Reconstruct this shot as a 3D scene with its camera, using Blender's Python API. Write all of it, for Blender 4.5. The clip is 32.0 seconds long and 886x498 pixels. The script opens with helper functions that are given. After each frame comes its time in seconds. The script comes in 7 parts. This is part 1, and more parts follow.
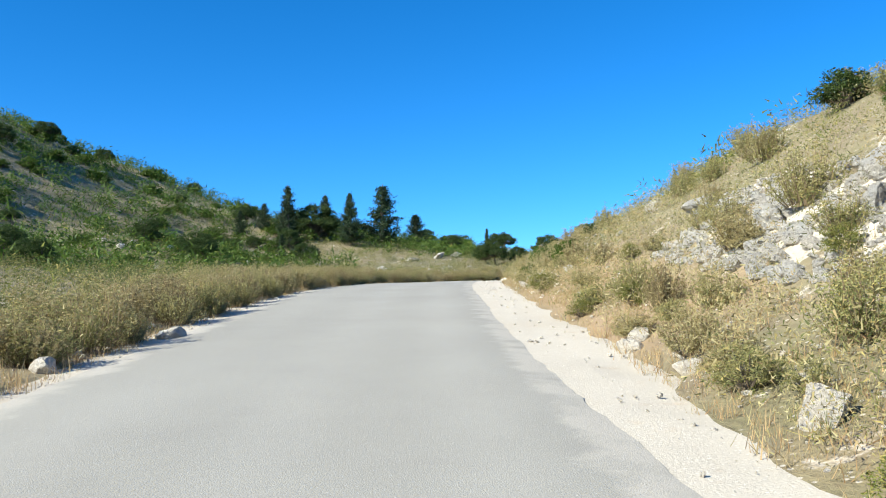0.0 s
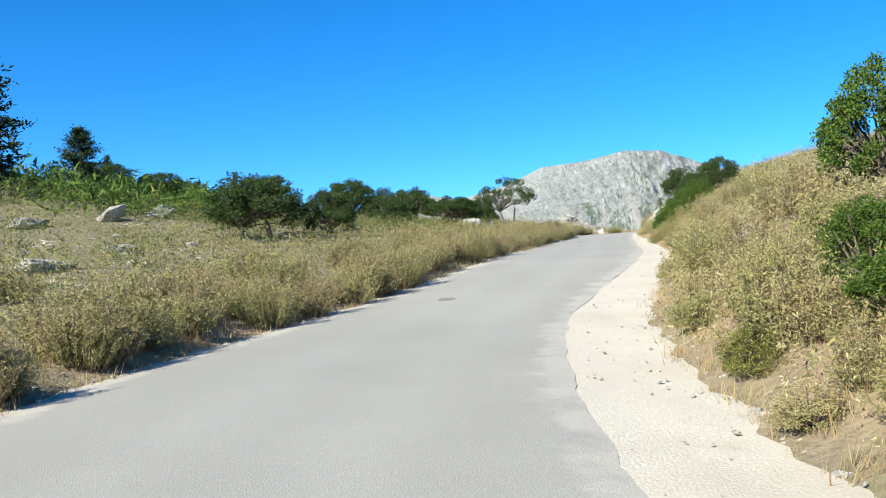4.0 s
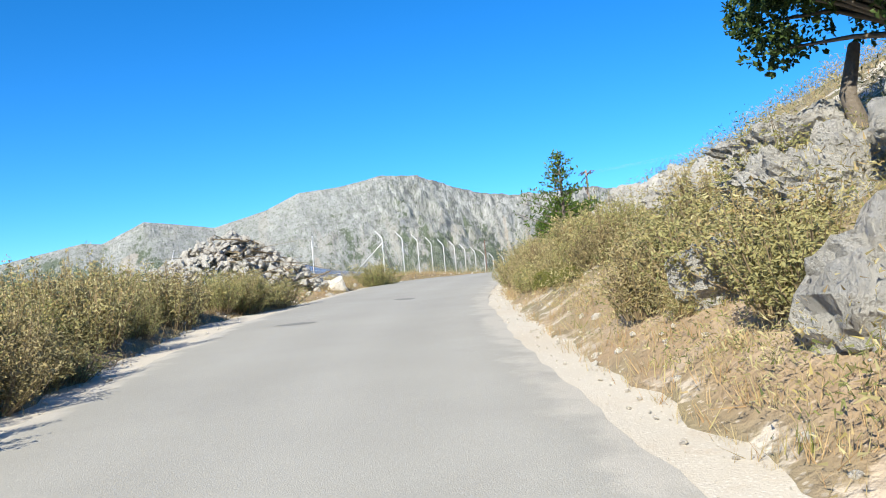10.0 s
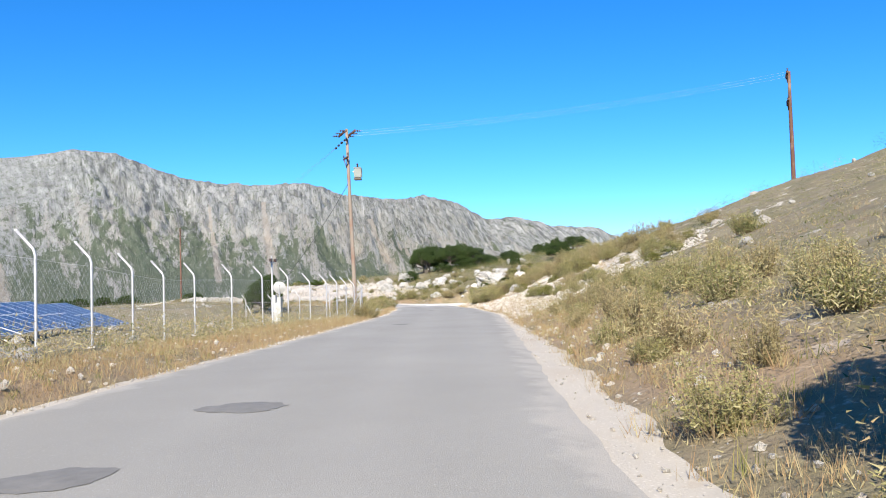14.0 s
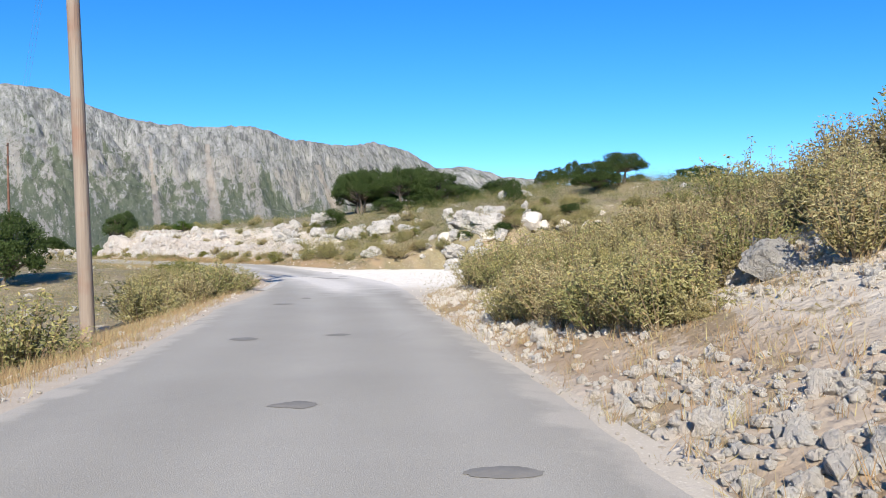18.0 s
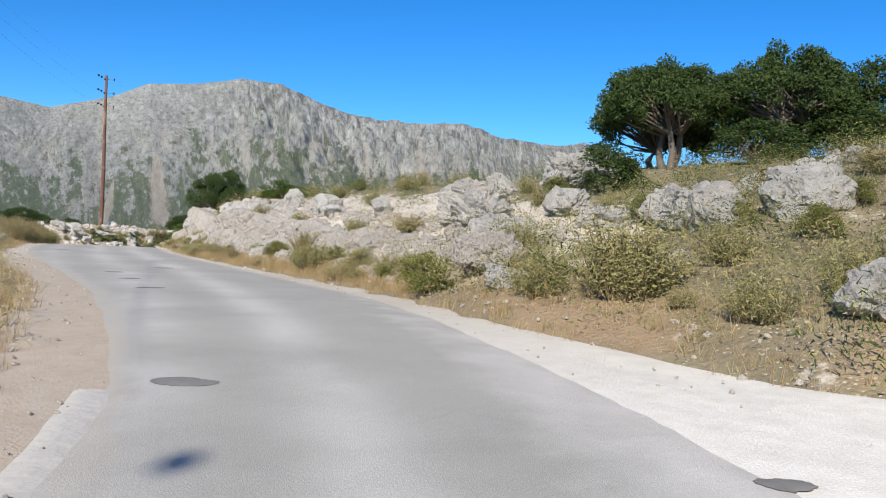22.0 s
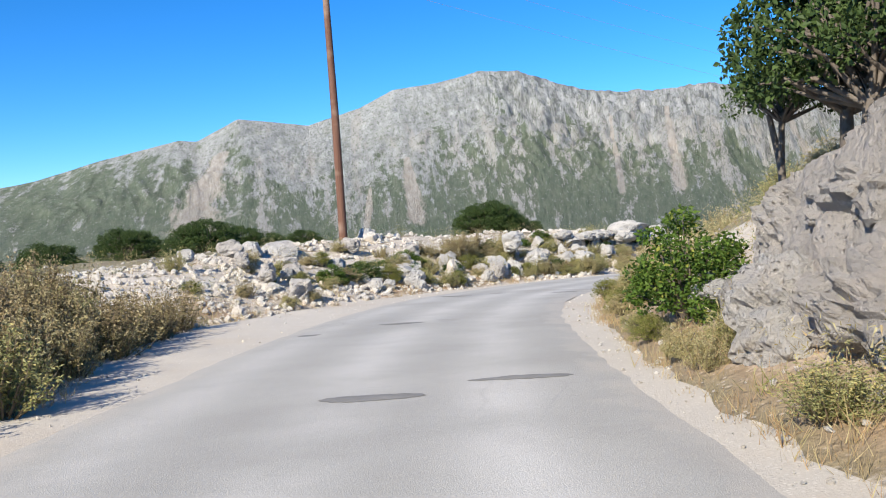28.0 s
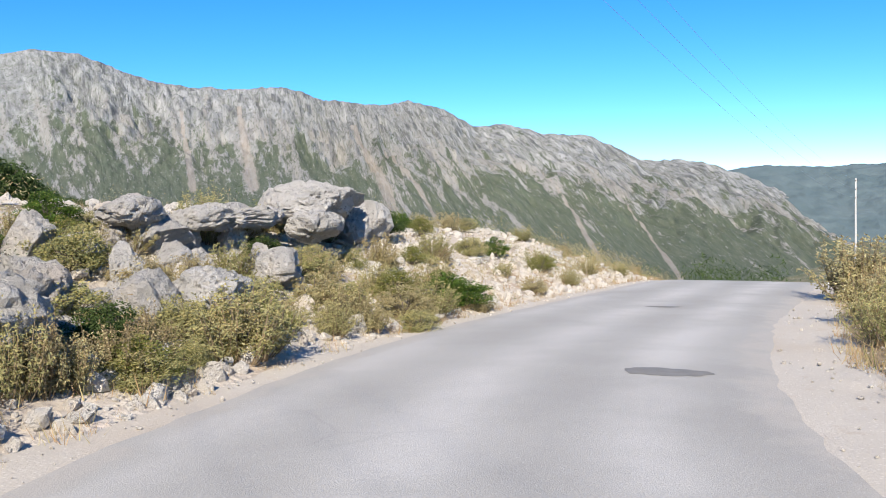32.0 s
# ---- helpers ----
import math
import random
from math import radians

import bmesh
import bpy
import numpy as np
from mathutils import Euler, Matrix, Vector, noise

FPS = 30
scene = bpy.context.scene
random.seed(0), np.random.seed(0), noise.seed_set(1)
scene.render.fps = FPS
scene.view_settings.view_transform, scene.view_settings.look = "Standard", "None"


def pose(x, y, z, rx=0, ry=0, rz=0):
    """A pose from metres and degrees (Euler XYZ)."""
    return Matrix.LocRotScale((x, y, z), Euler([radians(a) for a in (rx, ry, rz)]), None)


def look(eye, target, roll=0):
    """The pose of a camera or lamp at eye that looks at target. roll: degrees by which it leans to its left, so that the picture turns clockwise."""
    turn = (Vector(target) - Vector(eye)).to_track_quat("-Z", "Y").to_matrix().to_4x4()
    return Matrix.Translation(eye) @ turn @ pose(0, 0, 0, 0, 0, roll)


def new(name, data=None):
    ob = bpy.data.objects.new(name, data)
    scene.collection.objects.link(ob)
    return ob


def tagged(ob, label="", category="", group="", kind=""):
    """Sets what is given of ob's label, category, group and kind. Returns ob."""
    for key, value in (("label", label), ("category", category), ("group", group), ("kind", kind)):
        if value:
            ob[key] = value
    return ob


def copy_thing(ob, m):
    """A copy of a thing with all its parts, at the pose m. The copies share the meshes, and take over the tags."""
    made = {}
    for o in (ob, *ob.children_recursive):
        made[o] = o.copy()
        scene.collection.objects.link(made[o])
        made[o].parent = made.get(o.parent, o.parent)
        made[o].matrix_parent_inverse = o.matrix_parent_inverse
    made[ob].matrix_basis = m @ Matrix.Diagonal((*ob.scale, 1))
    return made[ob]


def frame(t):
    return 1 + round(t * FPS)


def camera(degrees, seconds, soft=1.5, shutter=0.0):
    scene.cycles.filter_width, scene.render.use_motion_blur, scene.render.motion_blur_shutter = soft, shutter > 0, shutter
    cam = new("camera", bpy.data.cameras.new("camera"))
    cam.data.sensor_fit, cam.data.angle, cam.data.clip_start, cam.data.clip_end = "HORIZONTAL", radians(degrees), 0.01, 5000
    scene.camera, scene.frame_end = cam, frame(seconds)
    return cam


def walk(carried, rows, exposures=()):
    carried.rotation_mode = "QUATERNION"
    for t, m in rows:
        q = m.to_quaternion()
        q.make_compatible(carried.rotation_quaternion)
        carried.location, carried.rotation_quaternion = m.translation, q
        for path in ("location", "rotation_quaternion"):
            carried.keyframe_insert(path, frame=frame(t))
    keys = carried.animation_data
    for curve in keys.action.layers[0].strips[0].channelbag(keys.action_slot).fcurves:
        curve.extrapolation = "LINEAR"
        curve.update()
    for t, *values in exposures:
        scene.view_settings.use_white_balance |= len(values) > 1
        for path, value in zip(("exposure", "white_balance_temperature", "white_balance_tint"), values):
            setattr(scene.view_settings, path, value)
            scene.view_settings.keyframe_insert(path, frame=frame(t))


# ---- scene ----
# ---- camera: seconds, place, tilt, lean, turn ----
PATH = [
    (0.0, 0.000, -0.000, 1.350, 95.59, 1.07, 0.10),
    (0.5, -0.358, 6.853, 2.085, 95.72, 1.40, -0.72),
    (1.0, -0.673, 13.778, 2.817, 95.94, 1.82, -1.77),
    (1.5, -0.740, 20.606, 3.540, 95.51, 1.70, -2.56),
    (2.0, -0.682, 27.134, 4.126, 94.81, 2.36, -3.55),
    (2.5, -0.472, 33.510, 4.609, 94.30, 2.78, -5.45),
    (3.0, 0.021, 39.671, 5.067, 93.59, 2.76, -8.69),
    (3.5, 0.895, 45.778, 5.463, 93.09, 2.86, -12.37),
    (4.0, 2.101, 51.501, 5.763, 92.80, 2.12, -16.47),
    (4.5, 3.662, 56.689, 6.040, 92.94, 1.34, -21.11),
    (5.0, 5.921, 61.578, 6.417, 93.64, 1.49, -29.64),
    (5.5, 8.809, 66.389, 6.868, 94.19, 2.18, -34.62),
    (6.0, 12.029, 71.323, 7.522, 93.96, 3.03, -34.32),
    (6.5, 15.158, 76.471, 8.142, 92.85, 3.54, -30.36),
    (7.0, 17.935, 81.875, 8.544, 93.28, 3.03, -30.14),
    (7.5, 20.591, 87.197, 8.941, 93.42, 3.52, -30.12),
    (8.0, 23.323, 92.464, 9.326, 93.41, 3.01, -30.28),
    (8.5, 26.041, 97.748, 9.733, 93.29, 4.03, -30.65),
    (9.0, 28.641, 102.628, 10.116, 93.69, 4.43, -31.07),
    (9.5, 31.233, 107.515, 10.503, 93.44, 4.17, -31.64),
    (10.0, 33.780, 112.048, 10.829, 93.58, 4.84, -32.00),
    (10.5, 36.308, 116.562, 11.243, 93.63, 4.51, -33.01),
    (11.0, 38.902, 120.964, 11.604, 93.56, 3.35, -34.65),
    (11.5, 41.608, 125.158, 11.958, 93.46, 2.71, -36.04),
    (12.0, 44.297, 129.120, 12.250, 92.87, 2.14, -38.04),
    (12.5, 47.189, 132.950, 12.520, 92.54, 1.60, -40.86),
    (13.0, 50.262, 136.676, 12.853, 93.27, 1.85, -43.96),
    (13.5, 53.714, 140.435, 13.198, 93.49, 1.75, -46.56),
    (14.0, 57.554, 144.010, 13.421, 92.28, 1.60, -51.33),
    (14.5, 61.747, 147.438, 13.547, 91.21, 1.36, -54.53),
    (15.0, 66.155, 150.800, 13.599, 90.62, 0.97, -55.32),
    (15.5, 70.609, 154.176, 13.609, 90.44, 0.43, -54.50),
    (16.0, 74.985, 157.582, 13.578, 89.81, -0.16, -55.67),
    (16.5, 79.522, 161.130, 13.568, 89.53, -0.24, -56.17),
    (17.0, 84.083, 164.599, 13.545, 89.09, -0.36, -55.89),
    (17.5, 88.614, 168.215, 13.408, 88.67, 0.43, -55.49),
    (18.0, 93.208, 172.099, 13.339, 88.93, 0.33, -54.70),
    (18.5, 97.805, 175.859, 13.291, 88.69, -0.06, -53.82),
    (19.0, 102.114, 179.589, 13.156, 88.55, 0.26, -53.00),
    (19.5, 106.148, 183.262, 13.079, 88.66, -0.15, -51.75),
    (20.0, 110.130, 187.108, 13.005, 88.63, -0.65, -50.14),
    (20.5, 113.627, 190.690, 12.939, 88.96, -1.52, -48.61),
    (21.0, 116.866, 194.219, 12.833, 88.33, -3.44, -46.77),
    (21.5, 119.579, 197.338, 12.736, 88.11, -3.44, -44.34),
    (22.0, 122.228, 200.951, 12.656, 88.72, -2.66, -41.35),
    (22.5, 124.589, 204.605, 12.629, 89.18, -1.26, -36.69),
    (23.0, 126.544, 208.228, 12.649, 89.88, 0.22, -32.08),
    (23.5, 128.131, 212.090, 12.775, 89.99, 2.07, -27.61),
    (24.0, 129.676, 216.152, 12.705, 89.75, 3.01, -23.80),
    (24.5, 130.978, 220.362, 12.647, 89.45, 2.70, -21.46),
    (25.0, 132.176, 224.448, 12.612, 89.30, 2.46, -20.08),
    (25.5, 133.131, 227.990, 12.604, 89.10, 2.27, -19.79),
    (26.0, 134.221, 231.452, 12.580, 88.91, 2.45, -20.94),
    (26.5, 135.390, 234.872, 12.550, 88.66, 2.83, -22.23),
    (27.0, 136.627, 238.274, 12.455, 88.39, 3.26, -23.19),
    (27.5, 137.913, 241.669, 12.484, 88.00, 3.63, -23.94),
    (28.0, 139.216, 245.112, 12.387, 87.70, 3.86, -25.20),
    (28.5, 140.583, 248.494, 12.274, 87.37, 3.71, -26.56),
    (29.0, 142.097, 251.729, 12.127, 87.11, 3.38, -28.01),
    (29.5, 143.779, 254.953, 11.998, 86.91, 2.93, -29.53),
    (30.0, 145.374, 257.862, 11.842, 87.03, 2.75, -31.19),
    (30.5, 147.360, 261.131, 11.668, 86.98, 2.55, -34.38),
    (31.0, 149.397, 263.867, 11.534, 86.83, 2.09, -39.81),
    (31.5, 151.724, 266.358, 11.359, 86.47, 1.80, -45.95),
    (32.0, 154.441, 268.711, 11.152, 86.43, 1.52, -52.81),
]
EYE = 1.35
cam = camera(53.74, 32.0, soft=1.05)
STOPS = ((0, 1.08, 6400, 2), (3, 1.08, 6400, 2), (8, 1.0, 6500, 5), (11, 1.0, 6500, 5), (13, 0.95, 6500, 9), (16, 0.80, 6500, 11), (19, 0.70, 6500, 11), (20, 0.66, 6500, 11), (21, 0.48, 6500, 10), (22.5, 0.49, 6500, 9), (25, 0.68, 6450, 9), (28, 0.82, 6450, 10), (32, 0.84, 6500, 12))
walk(cam, [(t, pose(*q)) for t, *q in PATH], STOPS)

# ---- sky and sun ----
SUN_EL, SUN_WAY = radians(32.5), Vector((0.84, 0.545, 0)).normalized()
world = bpy.data.worlds.new("world")
scene.world = world
world.use_nodes = True
wn, wl = world.node_tree.nodes, world.node_tree.links
sky = wn.new("ShaderNodeTexSky")
sky.sky_type, sky.sun_disc = "NISHITA", False
sky.sun_elevation = SUN_EL
sky.sun_rotation = math.atan2(-SUN_WAY.x, -SUN_WAY.y)
sky.altitude, sky.air_density, sky.dust_density, sky.ozone_density = 600, 0.7, 0.0, 7.0
deep = wn.new("ShaderNodeHueSaturation")
deep.inputs["Saturation"].default_value = 1.2
wl.new(sky.outputs[0], deep.inputs["Color"])
wl.new(deep.outputs[0], wn["Background"].inputs[0])
wn["Background"].inputs[1].default_value = 0.118
sun_data = bpy.data.lights.new("sun", "SUN")
sun_data.energy, sun_data.angle, sun_data.color = 4.9, radians(0.5), (1.0, 0.92, 0.79)
sun = new("sun", sun_data)
sun.matrix_world = look((0, 0, 200), (SUN_WAY.x * 100, SUN_WAY.y * 100, 200 - 100 * math.tan(SUN_EL)))

# ---- materials ----
def mat(name, rough=0.9):
    m = bpy.data.materials.new(name)
    m.use_nodes = True
    m.node_tree.nodes["Principled BSDF"].inputs["Roughness"].default_value = rough
    m.node_tree.nodes["Principled BSDF"].inputs["Specular IOR Level"].default_value = 0.25
    return m


class Net:
    """Short way to write a node tree."""
    def __init__(self, m):
        self.t = m.node_tree
        self.bsdf = self.t.nodes["Principled BSDF"]
        self.co = self.t.nodes.new("ShaderNodeNewGeometry").outputs["Position"]

    def put(self, socket, value):
        if isinstance(value, bpy.types.NodeSocket):
            self.t.links.new(value, socket)
        else:
            socket.default_value = value

    def noise(self, scale, detail=4, rough=0.6, co=None, distort=0.0):
        n = self.t.nodes.new("ShaderNodeTexNoise")
        n.inputs["Scale"].default_value, n.inputs["Detail"].default_value = scale, detail
        n.inputs["Roughness"].default_value, n.inputs["Distortion"].default_value = rough, distort
        self.put(n.inputs["Vector"], co or self.co)
        return n.outputs["Fac"]

    def cells(self, scale, feature="F1", out="Distance", co=None):
        n = self.t.nodes.new("ShaderNodeTexVoronoi")
        n.feature = feature
        n.inputs["Scale"].default_value = scale
        self.put(n.inputs["Vector"], co or self.co)
        return n.outputs[out]

    def stretch(self, sx, sy, sz, co=None, turn=0):
        n = self.t.nodes.new("ShaderNodeMapping")
        n.inputs["Scale"].default_value = (sx, sy, sz)
        n.inputs["Rotation"].default_value = (0, 0, turn)
        self.put(n.inputs["Vector"], co or self.co)
        return n.outputs[0]

    def ramp(self, fac, lo, hi, a=0.0, b=1.0):
        n = self.t.nodes.new("ShaderNodeMapRange")
        self.put(n.inputs[0], fac)
        for k, v in zip((1, 2, 3, 4), (lo, hi, a, b)):
            n.inputs[k].default_value = v
        return n.outputs[0]

    def mix(self, fac, a, b, kind="MIX"):
        n = self.t.nodes.new("ShaderNodeMix")
        n.data_type, n.blend_type = "RGBA", kind
        self.put(n.inputs[0], fac)
        self.put(n.inputs[6], a if isinstance(a, bpy.types.NodeSocket) else (*a, 1))
        self.put(n.inputs[7], b if isinstance(b, bpy.types.NodeSocket) else (*b, 1))
        return n.outputs[2]

    def math(self, op, a, b=0.0):
        n = self.t.nodes.new("ShaderNodeMath")
        n.operation = op
        self.put(n.inputs[0], a)
        self.put(n.inputs[1], b)
        return n.outputs[0]

    def attr(self, name):
        n = self.t.nodes.new("ShaderNodeAttribute")
        n.attribute_name = name
        return n.outputs["Fac"]

    def warp(self, scale):
        n = self.t.nodes.new("ShaderNodeTexNoise")
        n.inputs["Scale"].default_value = scale
        self.put(n.inputs["Vector"], self.co)
        v = self.t.nodes.new("ShaderNodeVectorMath")
        self.t.links.new(n.outputs["Color"], v.inputs[0])
        self.t.links.new(self.co, v.inputs[1])
        return v.outputs[0]

    def island(self):
        return self.t.nodes.new("ShaderNodeNewGeometry").outputs["Random Per Island"]

    def thing(self):
        return self.t.nodes.new("ShaderNodeObjectInfo").outputs["Random"]

    def slope(self):
        n = self.t.nodes.new("ShaderNodeSeparateXYZ")
        self.t.links.new(self.t.nodes.new("ShaderNodeNewGeometry").outputs["Normal"], n.inputs[0])
        return n.outputs[2]

    def height(self):
        n = self.t.nodes.new("ShaderNodeSeparateXYZ")
        self.t.links.new(self.co, n.inputs[0])
        return n.outputs[2]

    def colour(self, value):
        self.put(self.bsdf.inputs["Base Color"], value if isinstance(value, bpy.types.NodeSocket) else (*value, 1))

    def bump(self, fac, dist, strength=1.0):
        n = self.t.nodes.new("ShaderNodeBump")
        n.inputs["Distance"].default_value, n.inputs["Strength"].default_value = dist, strength
        self.put(n.inputs["Height"], fac)
        self.t.links.new(n.outputs[0], self.bsdf.inputs["Normal"])


def leaf_mat(name, dark, light, dry=None, dry_part=0.3, glow=0.35, rough=0.6, low=None, other=None):
    """Leaves: colour by leaf and by plant, light passing through. low: fresh leaves at the foot of the plant; other: a tint that some plants take."""
    m = mat(name, rough)
    k = Net(m)
    c = k.mix(k.island(), dark, light)
    if dry:
        c = k.mix(k.ramp(k.math("FRACT", k.math("MULTIPLY", k.island(), 7.31)), 1 - dry_part, 1 - dry_part + 0.05), c, dry)
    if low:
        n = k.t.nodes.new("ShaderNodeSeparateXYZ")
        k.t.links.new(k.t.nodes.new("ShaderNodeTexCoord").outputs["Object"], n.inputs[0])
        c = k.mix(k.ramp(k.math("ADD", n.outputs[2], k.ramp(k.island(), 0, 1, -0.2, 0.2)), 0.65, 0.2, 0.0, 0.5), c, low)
    if other:
        c = k.mix(k.ramp(k.math("FRACT", k.math("MULTIPLY", k.thing(), 5.7)), 0.45, 1.0, 0.0, 0.6), c, other)
    c = k.mix(k.ramp(k.thing(), 0, 1, 0.0, 0.35), c, tuple(v * 0.66 for v in light))
    c = k.mix(k.ramp(k.noise(0.9, 2), 0.4, 0.7, 0.0, 0.2), c, tuple(v * 0.6 for v in dark))
    k.colour(c)
    tr = k.t.nodes.new("ShaderNodeBsdfTranslucent")
    k.put(tr.inputs[0], c)
    add = k.t.nodes.new("ShaderNodeMixShader")
    add.inputs[0].default_value = glow
    k.t.links.new(k.bsdf.outputs[0], add.inputs[1])
    k.t.links.new(tr.outputs[0], add.inputs[2])
    k.t.links.new(add.outputs[0], k.t.nodes["Material Output"].inputs[0])
    return m


def make_asphalt():
    m = mat("weathered_asphalt", 0.85)
    k = Net(m)
    c = k.mix(k.noise(0.35, 3), (0.275, 0.263, 0.232), (0.375, 0.36, 0.32))
    track = k.attr("track")
    c = k.mix(k.math("MULTIPLY", track, k.ramp(k.noise(0.5, 3), 0.1, 0.6)), c, (0.54, 0.52, 0.475))
    dust = k.ramp(k.math("ADD", k.attr("rim"), k.ramp(k.noise(1.6, 5), 0.3, 0.8, -0.5, 0.5)), 0.45, 0.85)
    c = k.mix(dust, c, (0.44, 0.41, 0.36))
    white = k.ramp(k.math("ADD", k.attr("chalk"), k.ramp(k.noise(1.4, 6), 0.3, 0.7, -0.16, 0.16)), 0.25, 0.95)
    c = k.mix(white, c, (0.68, 0.65, 0.6))
    grain = k.noise(95, 2)
    c = k.mix(k.ramp(grain, 0.35, 0.7, 0.0, 0.3), c, (0.19, 0.182, 0.172))
    c = k.mix(k.ramp(k.noise(60, 1), 0.66, 0.72, 0.0, 0.5), c, (0.48, 0.465, 0.44))
    c = k.mix(k.ramp(k.noise(0.9, 6), 0.58, 0.72, 0.0, 0.18), c, (0.25, 0.235, 0.215))
    crack = k.ramp(k.cells(0.55, "DISTANCE_TO_EDGE", co=k.mix(0.25, k.co, k.warp(1.1))), 0.0, 0.012, 1.0, 0.0)
    c = k.mix(k.math("MULTIPLY", crack, k.ramp(k.noise(0.12, 3), 0.55, 0.65, 0, 0.22)), c, (0.18, 0.17, 0.16))
    k.colour(c)
    k.bump(grain, 0.004)
    return m


def make_gravel():
    m = mat("pale_limestone_gravel", 0.95)
    k = Net(m)
    c = k.mix(k.noise(0.7, 4), (0.44, 0.395, 0.33), (0.56, 0.515, 0.44))
    c = k.mix(k.ramp(k.noise(45, 3), 0.5, 0.7, 0, 0.5), c, (0.45, 0.40, 0.33))
    c = k.mix(k.ramp(k.noise(3.5, 5), 0.6, 0.75, 0, 0.5), c, (0.42, 0.33, 0.24))
    c = k.mix(k.ramp(k.cells(22), 0.1, 0.3, 0.55, 0), c, (0.69, 0.65, 0.58))
    c = k.mix(k.ramp(k.noise(0.35, 4), 0.52, 0.7, 0, 0.45), c, (0.40, 0.32, 0.23))
    c = k.mix(k.math("MULTIPLY", k.attr("earth"), k.ramp(k.noise(5, 5), 0.3, 0.7, 0.4, 1.0)), c, (0.40, 0.31, 0.225))
    c = k.mix(k.math("MULTIPLY", k.attr("chalk"), k.ramp(k.noise(3, 5), 0.35, 0.7, 1.0, 0.6)), c, (0.84, 0.805, 0.73))
    k.colour(c)
    k.bump(k.noise(40, 4), 0.008)
    return m


def make_soil():
    """Dry hillside: earth, straw, low scrub, bare limestone where steep or stony."""
    m = mat("dry_hillside", 0.95)
    k = Net(m)
    c = k.mix(k.noise(0.25, 4), (0.19, 0.15, 0.10), (0.28, 0.235, 0.16))
    c = k.mix(k.ramp(k.noise(1.3, 5), 0.45, 0.62, 0, 0.8), c, (0.30, 0.26, 0.16))
    c = k.mix(k.ramp(k.noise(0.5, 6), 0.42, 0.6, 0.0, 0.6), c, (0.16, 0.155, 0.075))
    c = k.mix(k.ramp(k.noise(9, 5, 0.7), 0.48, 0.66, 0.0, 0.6), c, (0.16, 0.13, 0.085))
    pebble = k.ramp(k.cells(11), 0.16, 0.24, 1.0, 0.0)
    c = k.mix(k.math("MULTIPLY", pebble, k.ramp(k.noise(0.8, 3), 0.4, 0.6)), c, (0.52, 0.48, 0.41))
    c = k.mix(k.math("MULTIPLY", k.attr("wooded"), k.ramp(k.noise(0.03, 7, 0.7), 0.36, 0.56)), c, (0.075, 0.095, 0.045))
    stone = k.ramp(k.math("ADD", k.attr("stony"), k.ramp(k.noise(0.9, 6, 0.7), 0.3, 0.7, -0.5, 0.5)), 0.42, 0.55)
    rock = k.mix(k.ramp(k.noise(2.2, 7, 0.7), 0.3, 0.7), (0.45, 0.40, 0.335), (0.66, 0.605, 0.52))
    rock = k.mix(k.ramp(k.noise(7, 6, 0.75), 0.58, 0.72, 0, 0.5), rock, (0.24, 0.21, 0.175))
    rock = k.mix(k.ramp(k.noise(1.1, 4), 0.58, 0.7, 0, 0.6), rock, (0.54, 0.43, 0.34))
    c = k.mix(stone, c, rock)
    c = k.mix(k.attr("red"), c, k.mix(k.noise(4, 5), (0.27, 0.18, 0.105), (0.42, 0.31, 0.2)))
    k.colour(c)
    k.bump(k.math("ADD", k.noise(9, 6, 0.7), k.math("MULTIPLY", k.cells(11), 0.4)), 0.04)
    return m


def make_rock(name, lo, hi, warm, darkening=0.6):
    m = mat(name, 0.92)
    k = Net(m)
    c = k.mix(k.ramp(k.noise(1.6, 7, 0.7), 0.3, 0.7), lo, hi)
    c = k.mix(k.ramp(k.noise(0.8, 5), 0.55, 0.7, 0, 0.55), c, warm)
    c = k.mix(k.ramp(k.noise(4.5, 8, 0.8, co=k.stretch(1, 1, 2.5)), 0.56, 0.66, 0, darkening), c, (0.2, 0.19, 0.17))
    c = k.mix(k.ramp(k.noise(14, 6, 0.75), 0.58, 0.72, 0, darkening * 0.7), c, (0.2, 0.19, 0.18))
    pit = k.math("MULTIPLY", k.ramp(k.cells(13, co=k.mix(0.12, k.co, k.warp(5.0))), 0.12, 0.3, 1.0, 0.0), k.ramp(k.noise(2.4, 4), 0.42, 0.6))
    # pits are sunk in the bump and darker in colour
    c = k.mix(k.math("MULTIPLY", pit, darkening), c, (0.13, 0.12, 0.105))
    c = k.mix(k.ramp(k.noise(6.5, 5, 0.7), 0.6, 0.7, 0, 0.6), c, tuple(min(0.86, v * 1.22) for v in hi))
    c = k.mix(k.ramp(k.thing(), 0, 1, 0, 0.2), c, (0.4, 0.38, 0.35))
    c = k.mix(k.ramp(k.island(), 0, 1, 0, 0.35), c, warm)
    k.colour(c)
    k.bump(k.math("ADD", k.noise(5, 9, 0.8), k.math("ADD", k.math("MULTIPLY", k.noise(16, 5, 0.7), 0.5), k.math("MULTIPLY", pit, -0.35))), 0.16)
    return m


